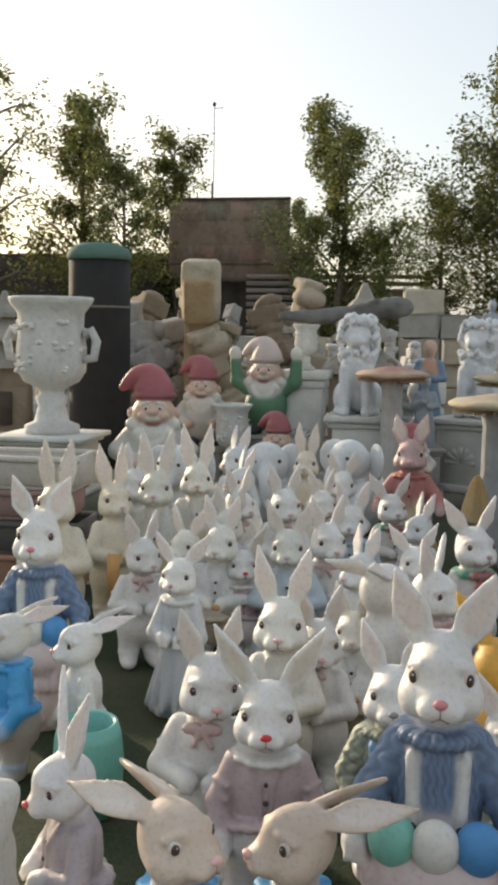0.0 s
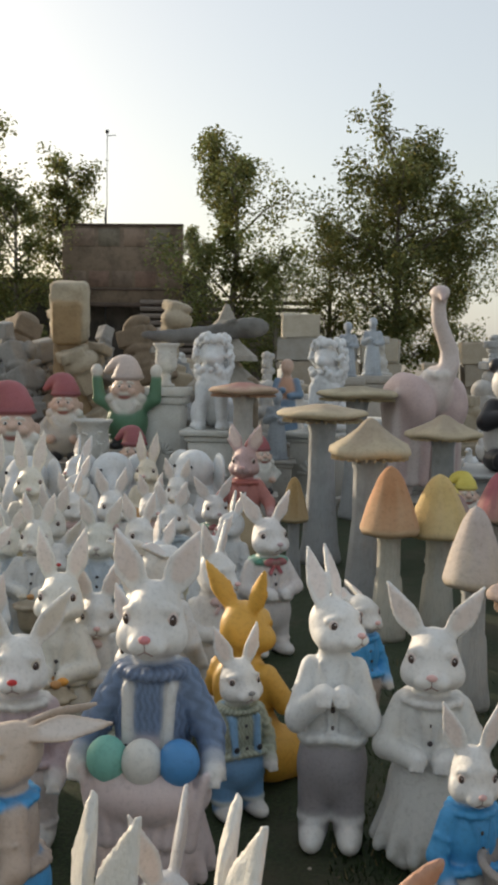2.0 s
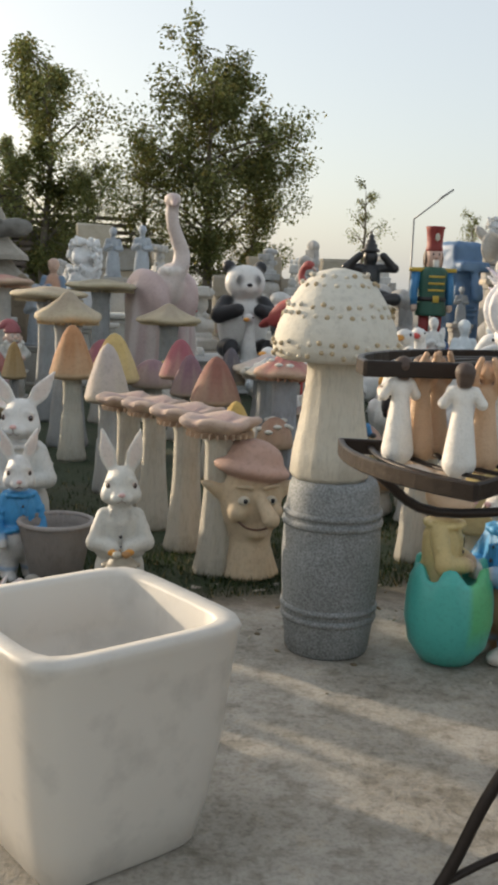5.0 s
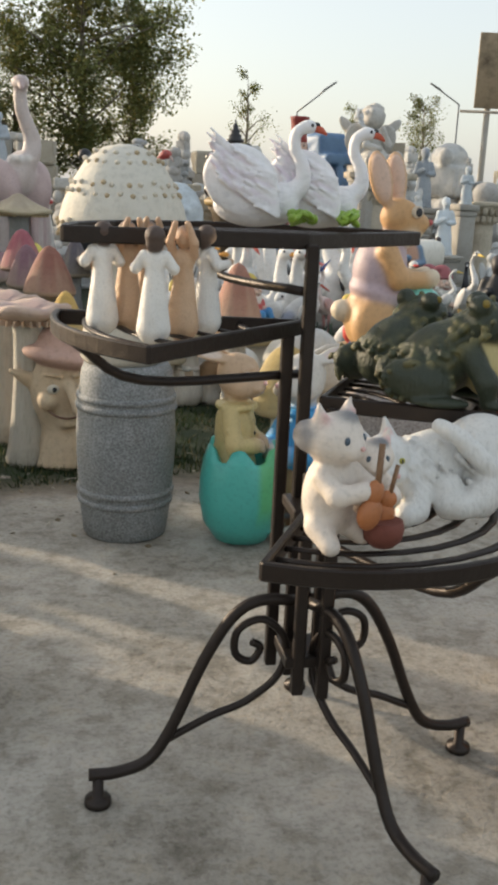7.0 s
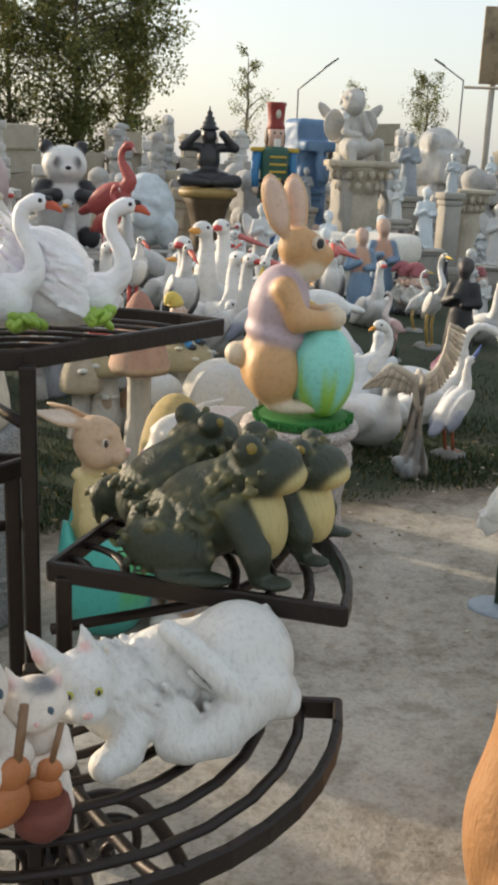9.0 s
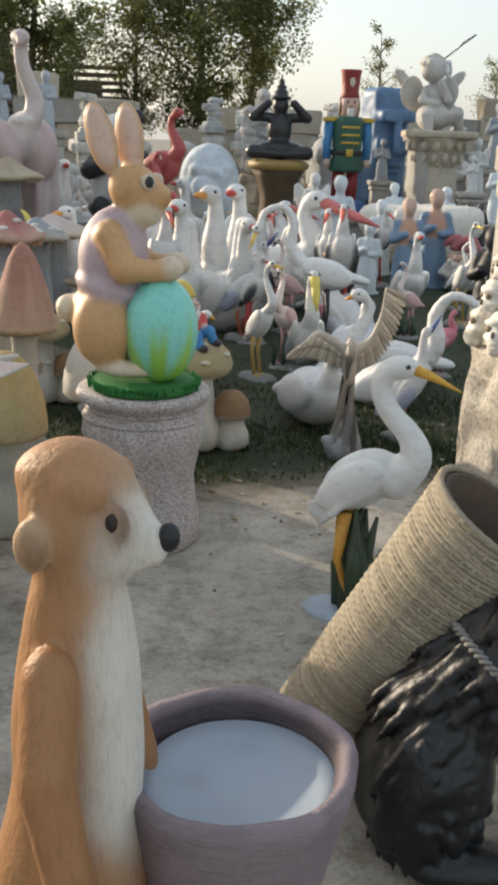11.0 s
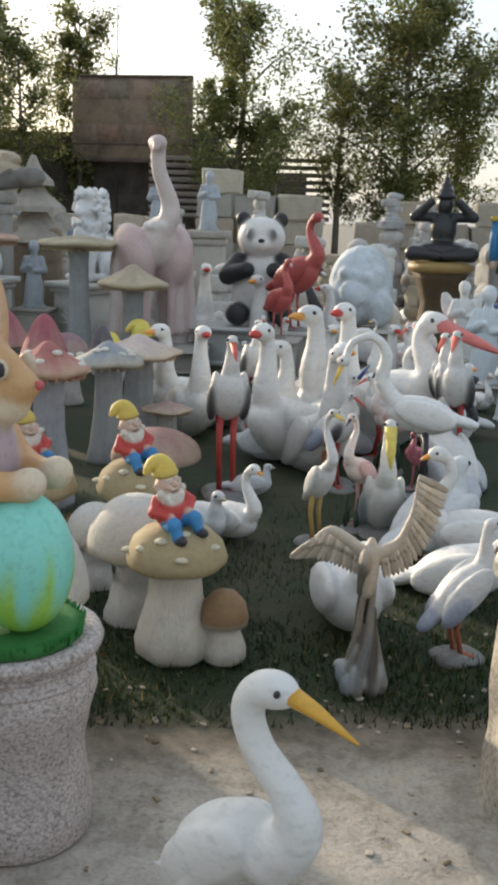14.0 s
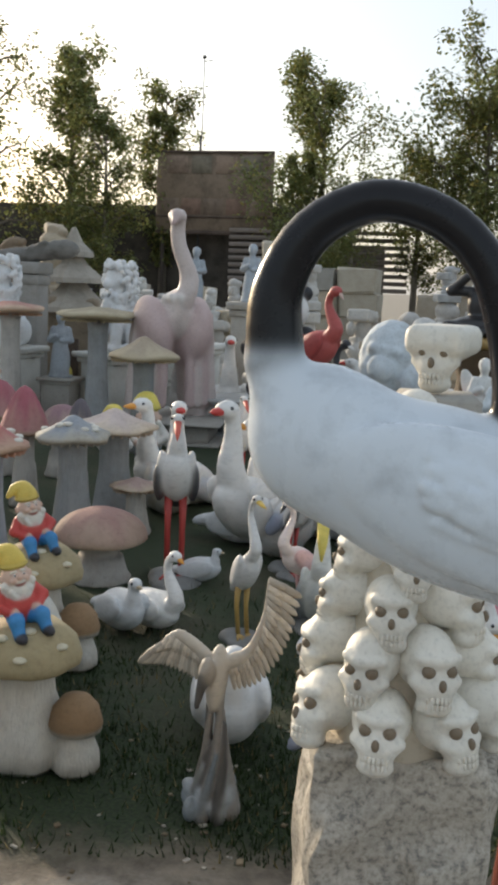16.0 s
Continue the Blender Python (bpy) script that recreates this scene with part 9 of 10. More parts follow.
def skull_pillar():
    T = thing("stone_post", 5.53, 2.20, 0, 12, 1, "rough split grey stone post", "stone post")
    g = Geo().sculpt([X((0, 0, 0.31), (0.19, 0.17, 0.34), (0.40, 0.38, 0.34), 0.008), X((-0.10, -0.04, 0.26), (0.11, 0.15, 0.28), (0.43, 0.40, 0.355), 0.008, (0, 3, 10)), X((0.09, -0.12, 0.22), (0.08, 0.07, 0.24), (0.38, 0.365, 0.33), 0.006, (4, -4, 25)), X((-0.02, -0.16, 0.18), (0.07, 0.05, 0.2), (0.42, 0.39, 0.35), 0.004, (-3, 6, 40)), X((0.16, 0.0, 0.40), (0.06, 0.12, 0.2), (0.40, 0.38, 0.34), 0.004, (3, 5, -12))], 0.011, lump=0.024)
    part("block", g.mesh("block", SPLIT_STONE), T)
    rnd = random.Random(7)
    n = 0
    for ring, (z, r, m, s) in enumerate(((0.63, 0.19, 7, 0.78), (0.76, 0.155, 6, 0.72), (0.88, 0.125, 5, 0.68), (0.99, 0.10, 4, 0.62), (1.09, 0.075, 4, 0.56), (1.18, 0.05, 3, 0.52), (1.26, 0.03, 2, 0.48), (1.33, 0.0, 1, 0.46))):
        for i in range(m):
            a = 360 * i / m + 37 * ring + rnd.uniform(-8, 8)
            x, y = 5.52 + r * math.sin(radians(a)), 2.20 - r * math.cos(radians(a))
            put("skull", x, y, 0.25 * s * rnd.uniform(0.92, 1.08), a + rnd.uniform(-15, 15), z, "ivory skull ornament heaped on the stone post", (rnd.uniform(-12, 8), rnd.uniform(-12, 12)))
    core = Geo().sculpt([C((0, 0, 0.62), (0, 0, 1.36), 0.16, 0.02, (0.50, 0.44, 0.34), k=0.02)], 0.02, lump=0.015)
    place("bone_heap", core.mesh("bone_heap", RESIN), 5.52, 2.20, 0, 0, 1, "heap of ivory bones between the skulls", "bones")
    put("skull_big", 5.535, 2.56, 0.175, -12, 1.40)
    plinth(5.535, 2.56, 1.40, 0.18, "grey stone plinth under the skull planter", 10, (0.40, 0.38, 0.34), 0, False)


def crane():
    place("crane_statue", big_crane().mesh("crane_statue", ENAMEL), 5.605, 1.43, 0, 3, 0.66, "tall white crane statue with a bowed glossy black neck", "crane statue")


def gnome_mushrooms():
    for x, y, s, lab in ((4.20, 2.88, 0.92, "tan spotted toadstool under a seated gnome"), (3.80, 3.70, 0.95, "olive spotted toadstool under a seated gnome"), (3.35, 3.62, 0.9, "brown spotted toadstool under a seated gnome")):
        T = thing("toadstool", x, y, 0, 0, s, lab, "mushroom ornament", MU)
        cap, stem = (0.40, 0.33, 0.19), (0.60, 0.57, 0.50)
        part("stem", Geo().lathe([(0.125, 0), (0.155, 0.03), (0.160, 0.09), (0.138, 0.17), (0.108, 0.27), (0.100, 0.36), (0.115, 0.42)], stem, 48, flute=0.035, flutes=7).mesh("stem", WOOD), T)
        part("cap", Geo().lathe([(0.06, 0.40, stem), (0.17, 0.385, stem), (0.195, 0.40), (0.20, 0.43), (0.18, 0.49), (0.13, 0.535), (0.06, 0.555), (0.01, 0.557)], cap, 40, wob=0.02).mesh("cap", MATTE), T)
        g = Geo()
        for a, r, z in ((-1.2, 0.185, 0.47), (-2.2, 0.17, 0.49), (-0.3, 0.17, 0.49), (-1.75, 0.14, 0.525), (-1.0, 0.10, 0.545), (-2.8, 0.19, 0.455)):
            g.ball((r * math.cos(a), r * math.sin(a), z), (0.026, 0.026, 0.012), (0.60, 0.56, 0.42), 12, 6)
        part("spots", g.mesh("spots", MATTE), T)
        part("small_stem", Geo().lathe([(0.070, 0), (0.092, 0.025), (0.090, 0.07), (0.068, 0.13), (0.062, 0.18)], stem, 28, at=(0.20, 0.0, 0), flute=0.03, flutes=7).mesh("small_stem", WOOD), T)
        part("small_cap", Geo().lathe([(0.05, 0.17, stem), (0.095, 0.165, stem), (0.10, 0.19), (0.085, 0.25), (0.05, 0.29), (0.01, 0.30)], (0.30, 0.19, 0.10), 28, at=(0.20, 0, 0)).mesh("small_cap", MATTE), T)
        put("gnome_blue", x - 0.01 * s, y - 0.02 * s, 0.315 * s, 52, 0.535 * s, "", (-2, -8))


def cart_bunny():
    T = thing("basket_planter", 1.77, 2.05, 0, 0, 0.86, "grey woven basket planter beside a rabbit", "basket planter")
    g = Geo().lathe([(0.12, 0.05), (0.13, 0.06), (0.17, 0.25), (0.185, 0.33), (0.19, 0.345), (0.175, 0.35), (0.165, 0.30), (0.12, 0.12)], (0.30, 0.27, 0.25), 48, flute=0.012, flutes=24)
    part("basket", g.mesh("basket", WOOD), T)
    part("rim", Geo().tube([(0.185 * math.cos(a), 0.185 * math.sin(a), 0.345) for a in np.linspace(0, 6.2832, 40)], 0.014, (0.34, 0.31, 0.29), 8).mesh("rim", WOOD), T)
    for s in (1, -1):
        part("wheel", Geo().ball((0.10 * s, -0.12, 0.05), (0.05, 0.03, 0.05), (0.46, 0.44, 0.40), 14, 8).mesh("wheel", WOOD), T)
    place("rabbit_statue", rabbit(WHITE, SKYBLUE, WHITE, ear=(0.35, 0.02), arms="down", turn=15, nod=6, collar=SKYBLUE, cell=0.008).mesh("rabbit_statue", RESIN), 1.59, 2.16, 0, 25, 0.70, "white rabbit statue in a blue scarf pushing a basket", "rabbit statue", RB)


def pumpkin_rabbit():
    g = Geo()
    n = 12
    for i in range(n):
        a = 2 * math.pi * i / n
        g.ball((0.14 * math.cos(a), 0.14 * math.sin(a), 0.11), (0.11, 0.07, 0.115), (0.45, 0.52, 0.54), 12, 8, (0, 0, math.degrees(a)))
    place("pumpkin", g.mesh("pumpkin", MATTE), 1.36, 1.02, 0, 0, 1.42, "pale blue ribbed pumpkin ornament", "pumpkin")
    place("rabbit_statue", crouching_rabbit().mesh("rabbit_statue", FUR), 1.36, 1.02, 0.30, 14, 0.76, "brown rabbit statue with a flower wreath on the pumpkin", "rabbit statue", RB)
    place("rabbit_statue", crouching_rabbit(WHITE, WHITE, False, 0.014).mesh("rabbit_statue", RESIN), 1.70, 1.28, 0, 60, 0.42, "white rabbit statue that crouches on the lawn", "rabbit statue", RB)
    place("rabbit_statue", crouching_rabbit((0.35, 0.28, 0.16), (0.5, 0.42, 0.3), False, 0.014).mesh("rabbit_statue", RESIN), 1.50, 1.55, 0, 150, 0.42, "olive brown rabbit statue that crouches on the lawn", "rabbit statue", RB)


for make in (barrel_with_mushroom, egg_with_rabbits, face_mushroom, white_planter, plant_rack, egg_rabbit_planter, meerkat_with_bowl, wicker_basket, dog, front_heron, skull_pillar, crane, gnome_mushrooms, cart_bunny, pumpkin_rabbit):
    make()


def trough(x, y, z, length, h, col, yaw, label):
    """A long open cement trough planter with a thick rim."""
    T = thing("trough_planter", x, y, z, yaw, 1, label, "planter", "stacked trough planters")
    L, w, t = length / 2, 0.21, 0.03
    part("base", Geo().box((0, 0, t / 2), (L - 0.02, w - 0.02, t / 2), col, 0.008).mesh("base", MATTE), T)
    for sy in (1, -1):
        part("side", Geo().box((0, sy * (w - t / 2), h / 2 + t / 2), (L, t / 2, h / 2 - t / 2), col, 0.008, (sy * -4, 0, 0)).mesh("side", MATTE), T)
        part("end", Geo().box((sy * (L - t / 2), 0, h / 2 + t / 2), (t / 2, w - t, h / 2 - t / 2), col, 0.008).mesh("end", MATTE), T)
        part("rim", Geo().box((0, sy * w, h - 0.018), (L + 0.02, 0.028, 0.018), col, 0.01).mesh("rim", MATTE), T)


for z, h, c, dx, lab in ((0.0, 0.27, (0.36, 0.20, 0.14), 0.0, "terracotta trough planter at the foot of a stack"), (0.27, 0.22, (0.10, 0.095, 0.09), 0.05, "dark grey trough planter in a stack"), (0.49, 0.20, (0.33, 0.22, 0.20), -0.04, "dusty pink trough planter in a stack"), (0.69, 0.22, (0.52, 0.50, 0.46), 0.03, "pale cement trough planter on top of a stack")):
    trough(-2.28 + dx, 5.75, z, 1.25, h, c, 4, lab)
rough = Geo().sculpt([X((0, 0, 0.30), (0.10, 0.09, 0.32), (0.64, 0.63, 0.58), 0.02), E((0.0, -0.02, 0.62), (0.07, 0.07, 0.07), (0.66, 0.65, 0.61), k=0.02), E((0.04, -0.06, 0.2), (0.09, 0.08, 0.2), (0.62, 0.61, 0.55), k=0.03)], 0.012, lump=0.022)
place("casting", rough.mesh("casting", MATTE), -0.475, 1.98, 0, 10, 0.92, "rough white cement post beside the rabbits", "cement casting")


# ---- pieces behind the lawn ----
def nutcracker():
    g = Geo()
    G, Y, K = (0.02, 0.09, 0.06), (0.55, 0.38, 0.05), (0.02, 0.02, 0.02)
    g.box((0, 0, 0.12), (0.32, 0.32, 0.12), (0.05, 0.12, 0.3), 0.02)
    for s in (1, -1):
        g.tube([(s * 0.13, 0, 0.24), (s * 0.13, 0, 0.70)], [0.10, 0.11], (0.28, 0.03, 0.03), 14)
        g.tube([(s * 0.33, 0, 1.27), (s * 0.37, 0, 1.0), (s * 0.36, -0.04, 0.78)], [0.10, 0.085, 0.07], (0.05, 0.22, 0.45), 12)
        g.box((s * 0.33, 0, 1.30), (0.12, 0.12, 0.03), Y, 0.01).ball((s * 0.36, -0.04, 0.74), 0.07, (0.6, 0.45, 0.36), 10, 7)
    g.lathe([(0.30, 0.62), (0.31, 0.66), (0.26, 0.85), (0.27, 1.05), (0.29, 1.28), (0.22, 1.34)], G, 28)
    g.lathe([(0.285, 0.84), (0.29, 0.87), (0.285, 0.90)], K, 28).box((0, -0.28, 0.87), (0.06, 0.02, 0.05), Y, 0.008)
    for z in (1.0, 1.1, 1.2):
        g.box((0, -0.275, z), (0.16, 0.012, 0.015), Y, 0.004)
    g.lathe([(0.10, 1.32), (0.16, 1.36), (0.17, 1.50), (0.16, 1.60)], (0.62, 0.42, 0.34), 22).box((0, -0.16, 1.38), (0.06, 0.03, 0.07), (0.7, 0.68, 0.64), 0.01).ball((0, -0.18, 1.48), 0.03, (0.6, 0.38, 0.3), 8, 6)
    for s in (1, -1):
        g.ball((s * 0.06, -0.155, 1.53), 0.018, K, 8, 6).ball((s * 0.15, 0.03, 1.46), (0.05, 0.1, 0.14), (0.10, 0.06, 0.04), 10, 7)
    g.lathe([(0.165, 1.58), (0.17, 1.60), (0.15, 1.66), (0.17, 1.88), (0.19, 1.92), (0.18, 1.94)], (0.26, 0.03, 0.025), 24).ball((0, -0.165, 1.78), (0.05, 0.02, 0.06), (0.6, 0.55, 0.45), 10, 7)
    me = g.mesh("nutcracker_statue", RESIN)
    me.transform(Matrix.Diagonal((0.76, 0.76, 1, 1)))
    place("nutcracker_statue", me, 6.0, 12.5, 0.40, 4, 1.0, "tall toy soldier statue in green coat and red hat", "toy soldier statue")
    plinth(6.0, 12.5, 0.40, 0.9, "low grey plinth under the toy soldier", 0, (0.40, 0.39, 0.36), 0, False)


def blue_head():
    Bc = (0.10, 0.20, 0.36)
    P = [X((0, 0, 0.75), (0.26, 0.24, 0.75), Bc, 0.10, k=0.04), X((0, -0.26, 1.14), (0.25, 0.13, 0.07), Bc, 0.03, k=0.03), C((0, -0.32, 1.08), (0, -0.44, 0.72), 0.05, 0.09, Bc, k=0.03), E((0, -0.28, 0.53), (0.16, 0.08, 0.035), Bc, k=0.015), E((0, -0.27, 0.45), (0.14, 0.08, 0.035), Bc, k=0.015), E((0.17, -0.24, 0.78), (0.08, 0.07, 0.14), Bc, k=0.03), E((-0.17, -0.24, 0.78), (0.08, 0.07, 0.14), Bc, k=0.03), E((0, -0.22, 0.33), (0.18, 0.1, 0.12), Bc, k=0.05)]
    P += [E((s * 0.26, 0.0, 0.85), (0.05, 0.08, 0.25), Bc, k=0.03) for s in (1, -1)]
    place("head_statue", Geo().sculpt(P, 0.03, lump=0.01).mesh("head_statue", RESIN), 6.60, 13.2, 0.55, 22, 1.08, "tall blue carved stone head with a long nose", "head statue")
    plinth(6.55, 13.2, 0.55, 0.8, "rough grey plinth under the blue head", 0, (0.35, 0.34, 0.32), 0, False)


def black_figure():
    place("figure_statue", meditating().mesh("figure_statue", GLOSS), 5.08, 12.7, 1.14, 0, 1.12, "glossy black seated figure with a tiered crown", "figure statue")
    T = thing("stand", 5.08, 12.7, 0, 0, 1, "dark carved wooden stand with a gold rim", "stand")
    part("body", Geo().lathe([(0.30, 0), (0.33, 0.05), (0.26, 0.3), (0.22, 0.6), (0.30, 0.9), (0.36, 1.0), (0.02, 1.01)], (0.09, 0.06, 0.03), 24, flute=0.04, flutes=8).mesh("body", WOOD), T)
    part("rim", Geo().lathe([(0.36, 1.0), (0.42, 1.03), (0.43, 1.09), (0.40, 1.12), (0.35, 1.14), (0.02, 1.14)], (0.33, 0.22, 0.07), 28).mesh("rim", RESIN), T, "gold painted rim")


def column(x, y, h, w, z=0.0):
    T = thing("column", x, y, z, 0, 1, "weathered cream column with a leafy capital", "column", "columns")
    col = (0.52, 0.46, 0.36)
    part("shaft", Geo().lathe([(w * 0.42, 0), (w * 0.44, 0.06), (w * 0.36, 0.12), (w * 0.33, h * 0.5), (w * 0.31, h * 0.72)], col, 40, flute=0.03, flutes=16).mesh("shaft", STONE), T)
    g = Geo().lathe([(w * 0.30, h * 0.70), (w * 0.34, h * 0.74), (w * 0.34, h * 0.86), (w * 0.48, h * 0.93), (w * 0.48, h * 0.94)], col, 28)
    for i in range(14):
        a = 2 * math.pi * i / 14
        for k, zz in ((0.36, 0.78), (0.42, 0.88)):
            g.ball((w * k * math.cos(a + k), w * k * math.sin(a + k), h * zz), (0.05, 0.05, 0.07), col, 7, 5)
    part("capital", g.mesh("capital", STONE), T)
    part("abacus", Geo().box((0, 0, h * 0.97), (w * 0.5, w * 0.5, h * 0.03), col, 0.02).mesh("abacus", STONE), T)


nutcracker()
blue_head()
black_figure()
column(7.19, 12.2, 1.60, 0.88)
column(9.2, 13.0, 1.25, 0.6)
column(10.6, 13.6, 1.3, 0.6)
PALE = (0.60, 0.66, 0.70)
place("head_statue", Geo().sculpt([E((0, 0.1, 0.5), (0.40, 0.36, 0.50), PALE, k=0.06), E((-0.12, -0.24, 0.42), (0.18, 0.14, 0.16), PALE, (0, 12, 20), k=0.05), E((0.22, -0.15, 0.25), (0.16, 0.2, 0.24), PALE, k=0.05), C((-0.24, -0.16, 0.66), (0.05, -0.26, 0.62), 0.07, 0.06, PALE, k=0.04), E((0.16, -0.2, 0.60), (0.1, 0.08, 0.16), PALE, (0, 20, 0), k=0.03), E((-0.3, -0.08, 0.36), (0.1, 0.16, 0.2), PALE, k=0.04)], 0.025, lump=0.012).mesh("head_statue", STONE), 4.15, 11.7, 0.35, 10, 0.98, "large bluish white cement head with rough relief", "head statue")
plinth(-0.24, 10.4, 0.84, 0.66, "white pedestal with a shell relief under the lion", 0)
plinth(0.94, 10.9, 0.80, 0.66, "white pedestal under the second lion", -25)
plinth(3.0, 10.75, 0.42, 1.2, "low white pedestal under the panda", 0, (0.52, 0.53, 0.52), 0, False)
plinth(-0.95, 11.0, 1.28, 0.5, "slender white pedestal with a carved panel", 0)
urn(-0.95, 11.0, 0.52, 1.28, "white footed urn on the slender pedestal", handles=False)
urn(-1.65, 10.3, 0.72, 0.20, "white garlanded urn behind the rabbits", handles=False)
urn(-3.42, 9.5, 1.42, 0.62, "ornate white urn with two handles and floral relief")
plinth(-3.42, 9.5, 0.62, 0.85, "white pedestal under the ornate urn", 0, panel=False)
plinth(1.5, 12.0, 0.9, 0.7, "white cement pedestal with a shell carving", 0)

D = thing("wrapped_drum", -3.62, 11.5, 0, 0, 1, "tall drum wrapped in black sheet with a green lid", "drum")
part("drum", Geo().lathe([(0.38, 0), (0.385, 0.3), (0.375, 1.2), (0.38, 2.0), (0.37, 2.58), (0.02, 2.6)], (0.018, 0.017, 0.016), 32, wob=0.008).mesh("drum", MATTE), D)
part("lid", Geo().lathe([(0.39, 2.56), (0.40, 2.62), (0.36, 2.70), (0.24, 2.76), (0.02, 2.78)], (0.10, 0.19, 0.15), 32).mesh("lid", MATTE), D, "dusty green lid")
part("strap", Geo().lathe([(0.383, 1.97), (0.388, 1.985), (0.383, 2.0)], (0.16, 0.15, 0.13), 32).mesh("strap", MATTE), D)

# small stone houses and tumbled castings
for x, y, s, lab in ((-0.42, 12.5, 1.0, "tan stone house ornament with a layered roof"), (-1.6, 13.4, 0.85, "grey stone house ornament with a pointed roof"), (-5.6, 13.0, 0.95, "tan stone house ornament tilted on the pile")):
    T = thing("house_ornament", x, y, 0.25, 20, s, lab, "house ornament", "stone house ornaments")
    part("wall_shell", Geo().sculpt([X((0, 0, 0.55), (0.38, 0.34, 0.60), (0.30, 0.24, 0.17), 0.05)], 0.05, lump=0.02).mesh("wall_shell", STONE), T)
    for i, (w, z0, z1) in enumerate(((0.56, 0.95, 1.55), (0.44, 1.35, 1.85), (0.28, 1.7, 2.1))):
        part("roof", Geo().lathe([(w, z0), (w * 0.95, z0 + 0.07), (w * 0.45, (z0 + z1) / 2), (0.03, z1)], (0.36, 0.33, 0.28), 7).mesh("roof", STONE, False), T)
    part("door", Geo().box((0, -0.36, 0.35), (0.12, 0.03, 0.25), (0.10, 0.07, 0.05), 0.02).mesh("door", WOOD), T)
    plinth(x, y, 0.25, 1.0, "low rough block under the stone house", 10, (0.3, 0.28, 0.24), 0, False)

rnd = random.Random(33)
CAST = []
for k in range(8):
    col = ((0.44, 0.43, 0.41), (0.42, 0.37, 0.28), (0.38, 0.39, 0.39), (0.52, 0.51, 0.48), (0.25, 0.19, 0.13), (0.40, 0.34, 0.25), (0.58, 0.58, 0.56), (0.34, 0.33, 0.31))[k]
    rows = [X((0, 0, 0.10), (0.30, 0.26, 0.10), col, 0.02, k=0.012), X((0, 0, 0.24), (0.22, 0.19, 0.05), col, 0.015, k=0.012)]
    z = 0.28
    for j in range(4):
        w = rnd.uniform(0.11, 0.24)
        hz = rnd.uniform(0.06, 0.15)
        rows.append(X((rnd.uniform(-.05, .05), rnd.uniform(-.04, .04), z + hz), (w, w * 0.85, hz), col, 0.02, (0, rnd.uniform(-7, 7), rnd.uniform(0, 60)), k=0.015) if j % 2 == k % 2 else E((rnd.uniform(-.06, .06), 0, z + hz), (w, w * 0.9, hz * 1.25), col, (0, rnd.uniform(-20, 20), 0), k=0.02))
        rows.append(E((rnd.choice((-1, 1)) * w, -0.08, z + hz), (0.07, 0.07, hz * 0.8), col, k=0.02))
        z += 1.75 * hz
    CAST.append(Geo().sculpt(rows, 0.022, lump=0.008).mesh("casting", STONE))
plinth(4.15, 11.7, 0.35, 0.9, "low grey plinth under the large cement head", 0, (0.42, 0.41, 0.38), 0, False)
WORDS = ("weathered grey cement casting in the storage pile", "dusty tan cement casting in the storage pile")
TOPS = [max(v.co.z for v in m.vertices) for m in CAST]
for i in range(170):
    x = rnd.uniform(-9.5, 16.5)
    y = rnd.uniform(13.6, 20.5)
    if 0 < x < 3.5 and y > 18.5:
        continue
    s, yaw = rnd.uniform(0.85, 1.25), rnd.uniform(0, 360)
    k = rnd.choice((0, 2, 3, 6, 7, 0, 3, 6, 1, 5))
    place("casting", CAST[k], x, y, -0.02, yaw, s, WORDS[k in (1, 4, 5)], "cement casting", "castings in store", (0, 0))
    if y > 16.5 and i % 2:
        q = rnd.choice((0, 2, 3, 6, 7))
        place("casting", CAST[q], x, y, TOPS[k] * s - 0.05, yaw + 40, 0.65 * s, WORDS[0], "cement casting", "castings in store", (0, 0))
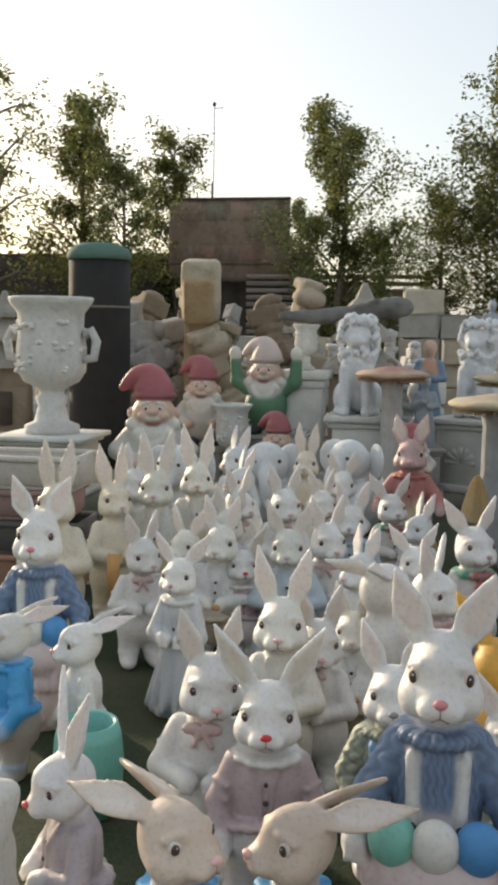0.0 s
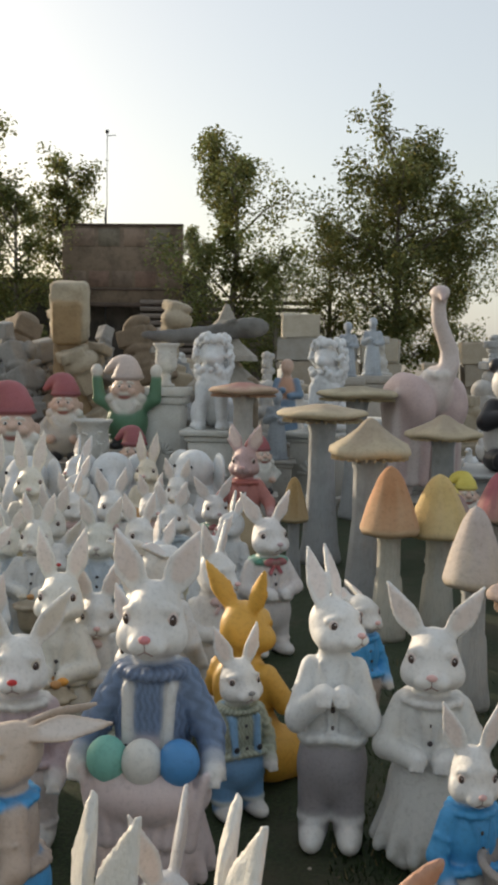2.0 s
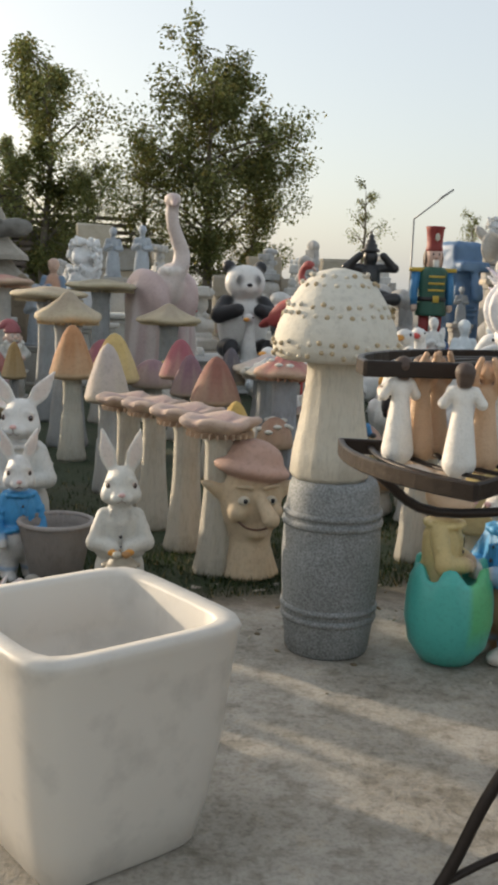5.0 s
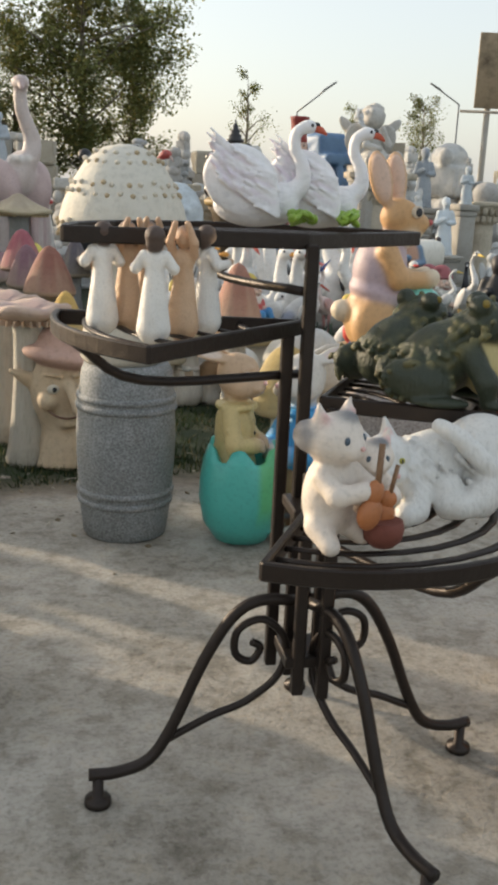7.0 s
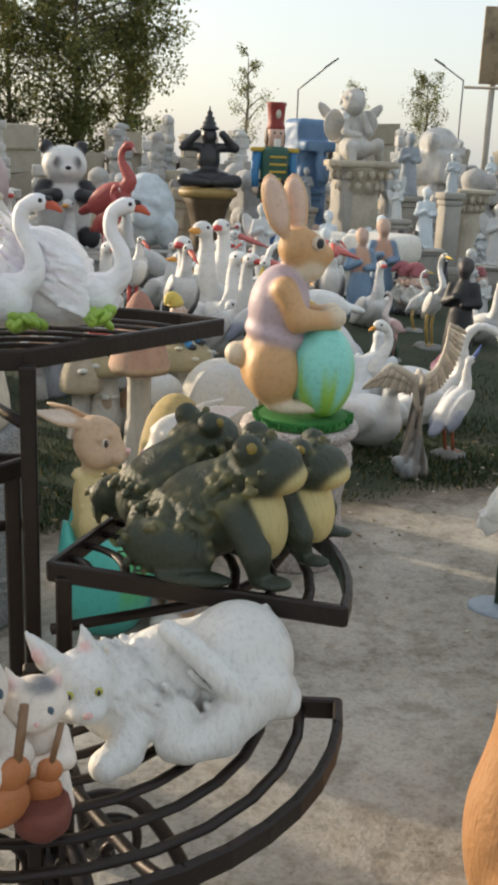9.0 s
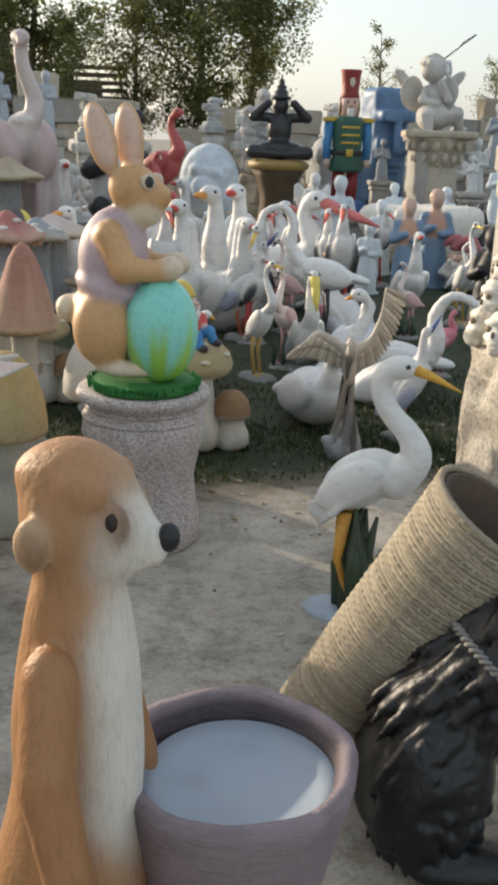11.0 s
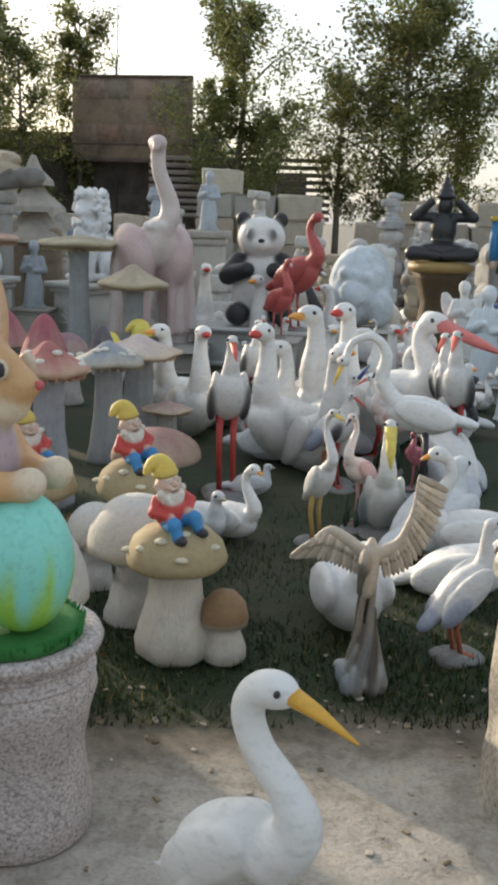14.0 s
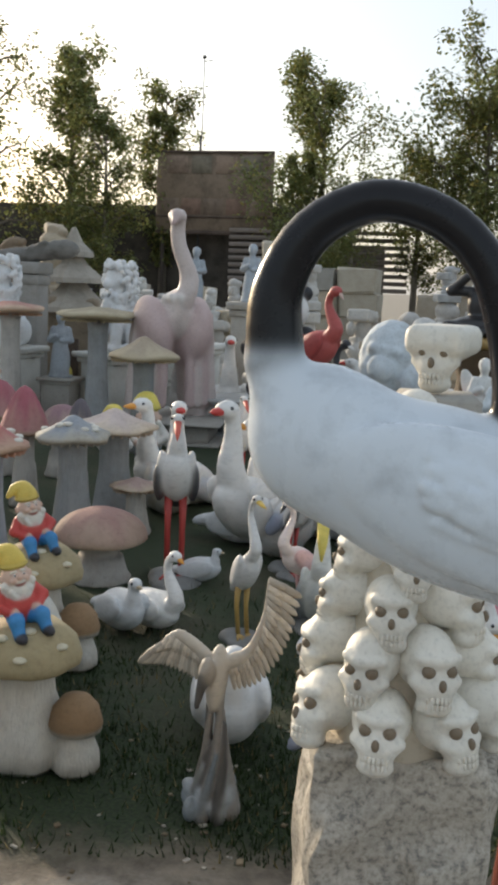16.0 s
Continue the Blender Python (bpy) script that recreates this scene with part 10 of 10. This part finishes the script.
for i in range(34):
    lvl = i % 3
    x, y = rnd.uniform(-5.2, -1.4), 12.6 + rnd.uniform(0, 1.6) + 0.3 * lvl
    k = rnd.choice((1, 4, 5, 7, 4, 2))
    place("casting", CAST[k], x, y, 0.62 * lvl, rnd.uniform(0, 360), rnd.uniform(0.85, 1.3), WORDS[k in (1, 4, 5)], "cement casting", "castings in store", (rnd.uniform(-25, 25), rnd.uniform(-25, 25)))
T = thing("fallen_casting", -2.68, 13.0, 0, 0, 1, "tall tan cement head leaning out of the pile", "cement casting")
part("neck", Geo().sculpt(limb([(0.1, 0, 0.3), (0, 0, 1.2), (0.0, -0.05, 2.0)], [0.35, 0.26, 0.24], (0.36, 0.25, 0.14), 0.08), 0.05, lump=0.02).mesh("neck", STONE), T)
# upper block paler than the neck: its lit top put into the colour
part("block", Geo().sculpt([X((0, -0.08, 2.25), (0.26, 0.25, 0.42), (0.52, 0.45, 0.33), 0.09, (8, 0, 10)), X((0, -0.2, 2.1), (0.2, 0.2, 0.3), (0.40, 0.28, 0.15), 0.05, (8, 0, 10))], 0.035, lump=0.012).mesh("block", STONE), T)
place("fish_statue", Geo().sculpt([E((0, 0, 0), (0.72, 0.13, 0.11), (0.17, 0.165, 0.155), (0, -5, 0), k=0.06), E((-0.70, 0, -0.03), (0.28, 0.05, 0.07), (0.15, 0.145, 0.14), k=0.08), E((0.48, 0, 0.10), (0.26, 0.14, 0.12), (0.20, 0.195, 0.18), k=0.08), C((0.1, -0.06, 0.08), (0.3, -0.12, 0.18), 0.05, 0.03, (0.18, 0.175, 0.16), k=0.05)], 0.025, lump=0.02).mesh("fish_statue", STONE), -0.44, 11.3, 1.93, 0, 0.92, "long dark grey cement fish statue on the pile", "fish statue")
plinth(-0.44, 11.38, 1.84, 0.34, "grey block that carries the fish", 0, (0.3, 0.29, 0.27), 0, False)
for x, y, s in ((9.3, 15.0, 1.0), (12.3, 14.0, 1.2), (14.0, 15.0, 1.3)):
    place("boulder_casting", CAST[6], x, y, 0, 40, 2.0 * s, "large rounded white cement rock", "cement casting", "castings in store")
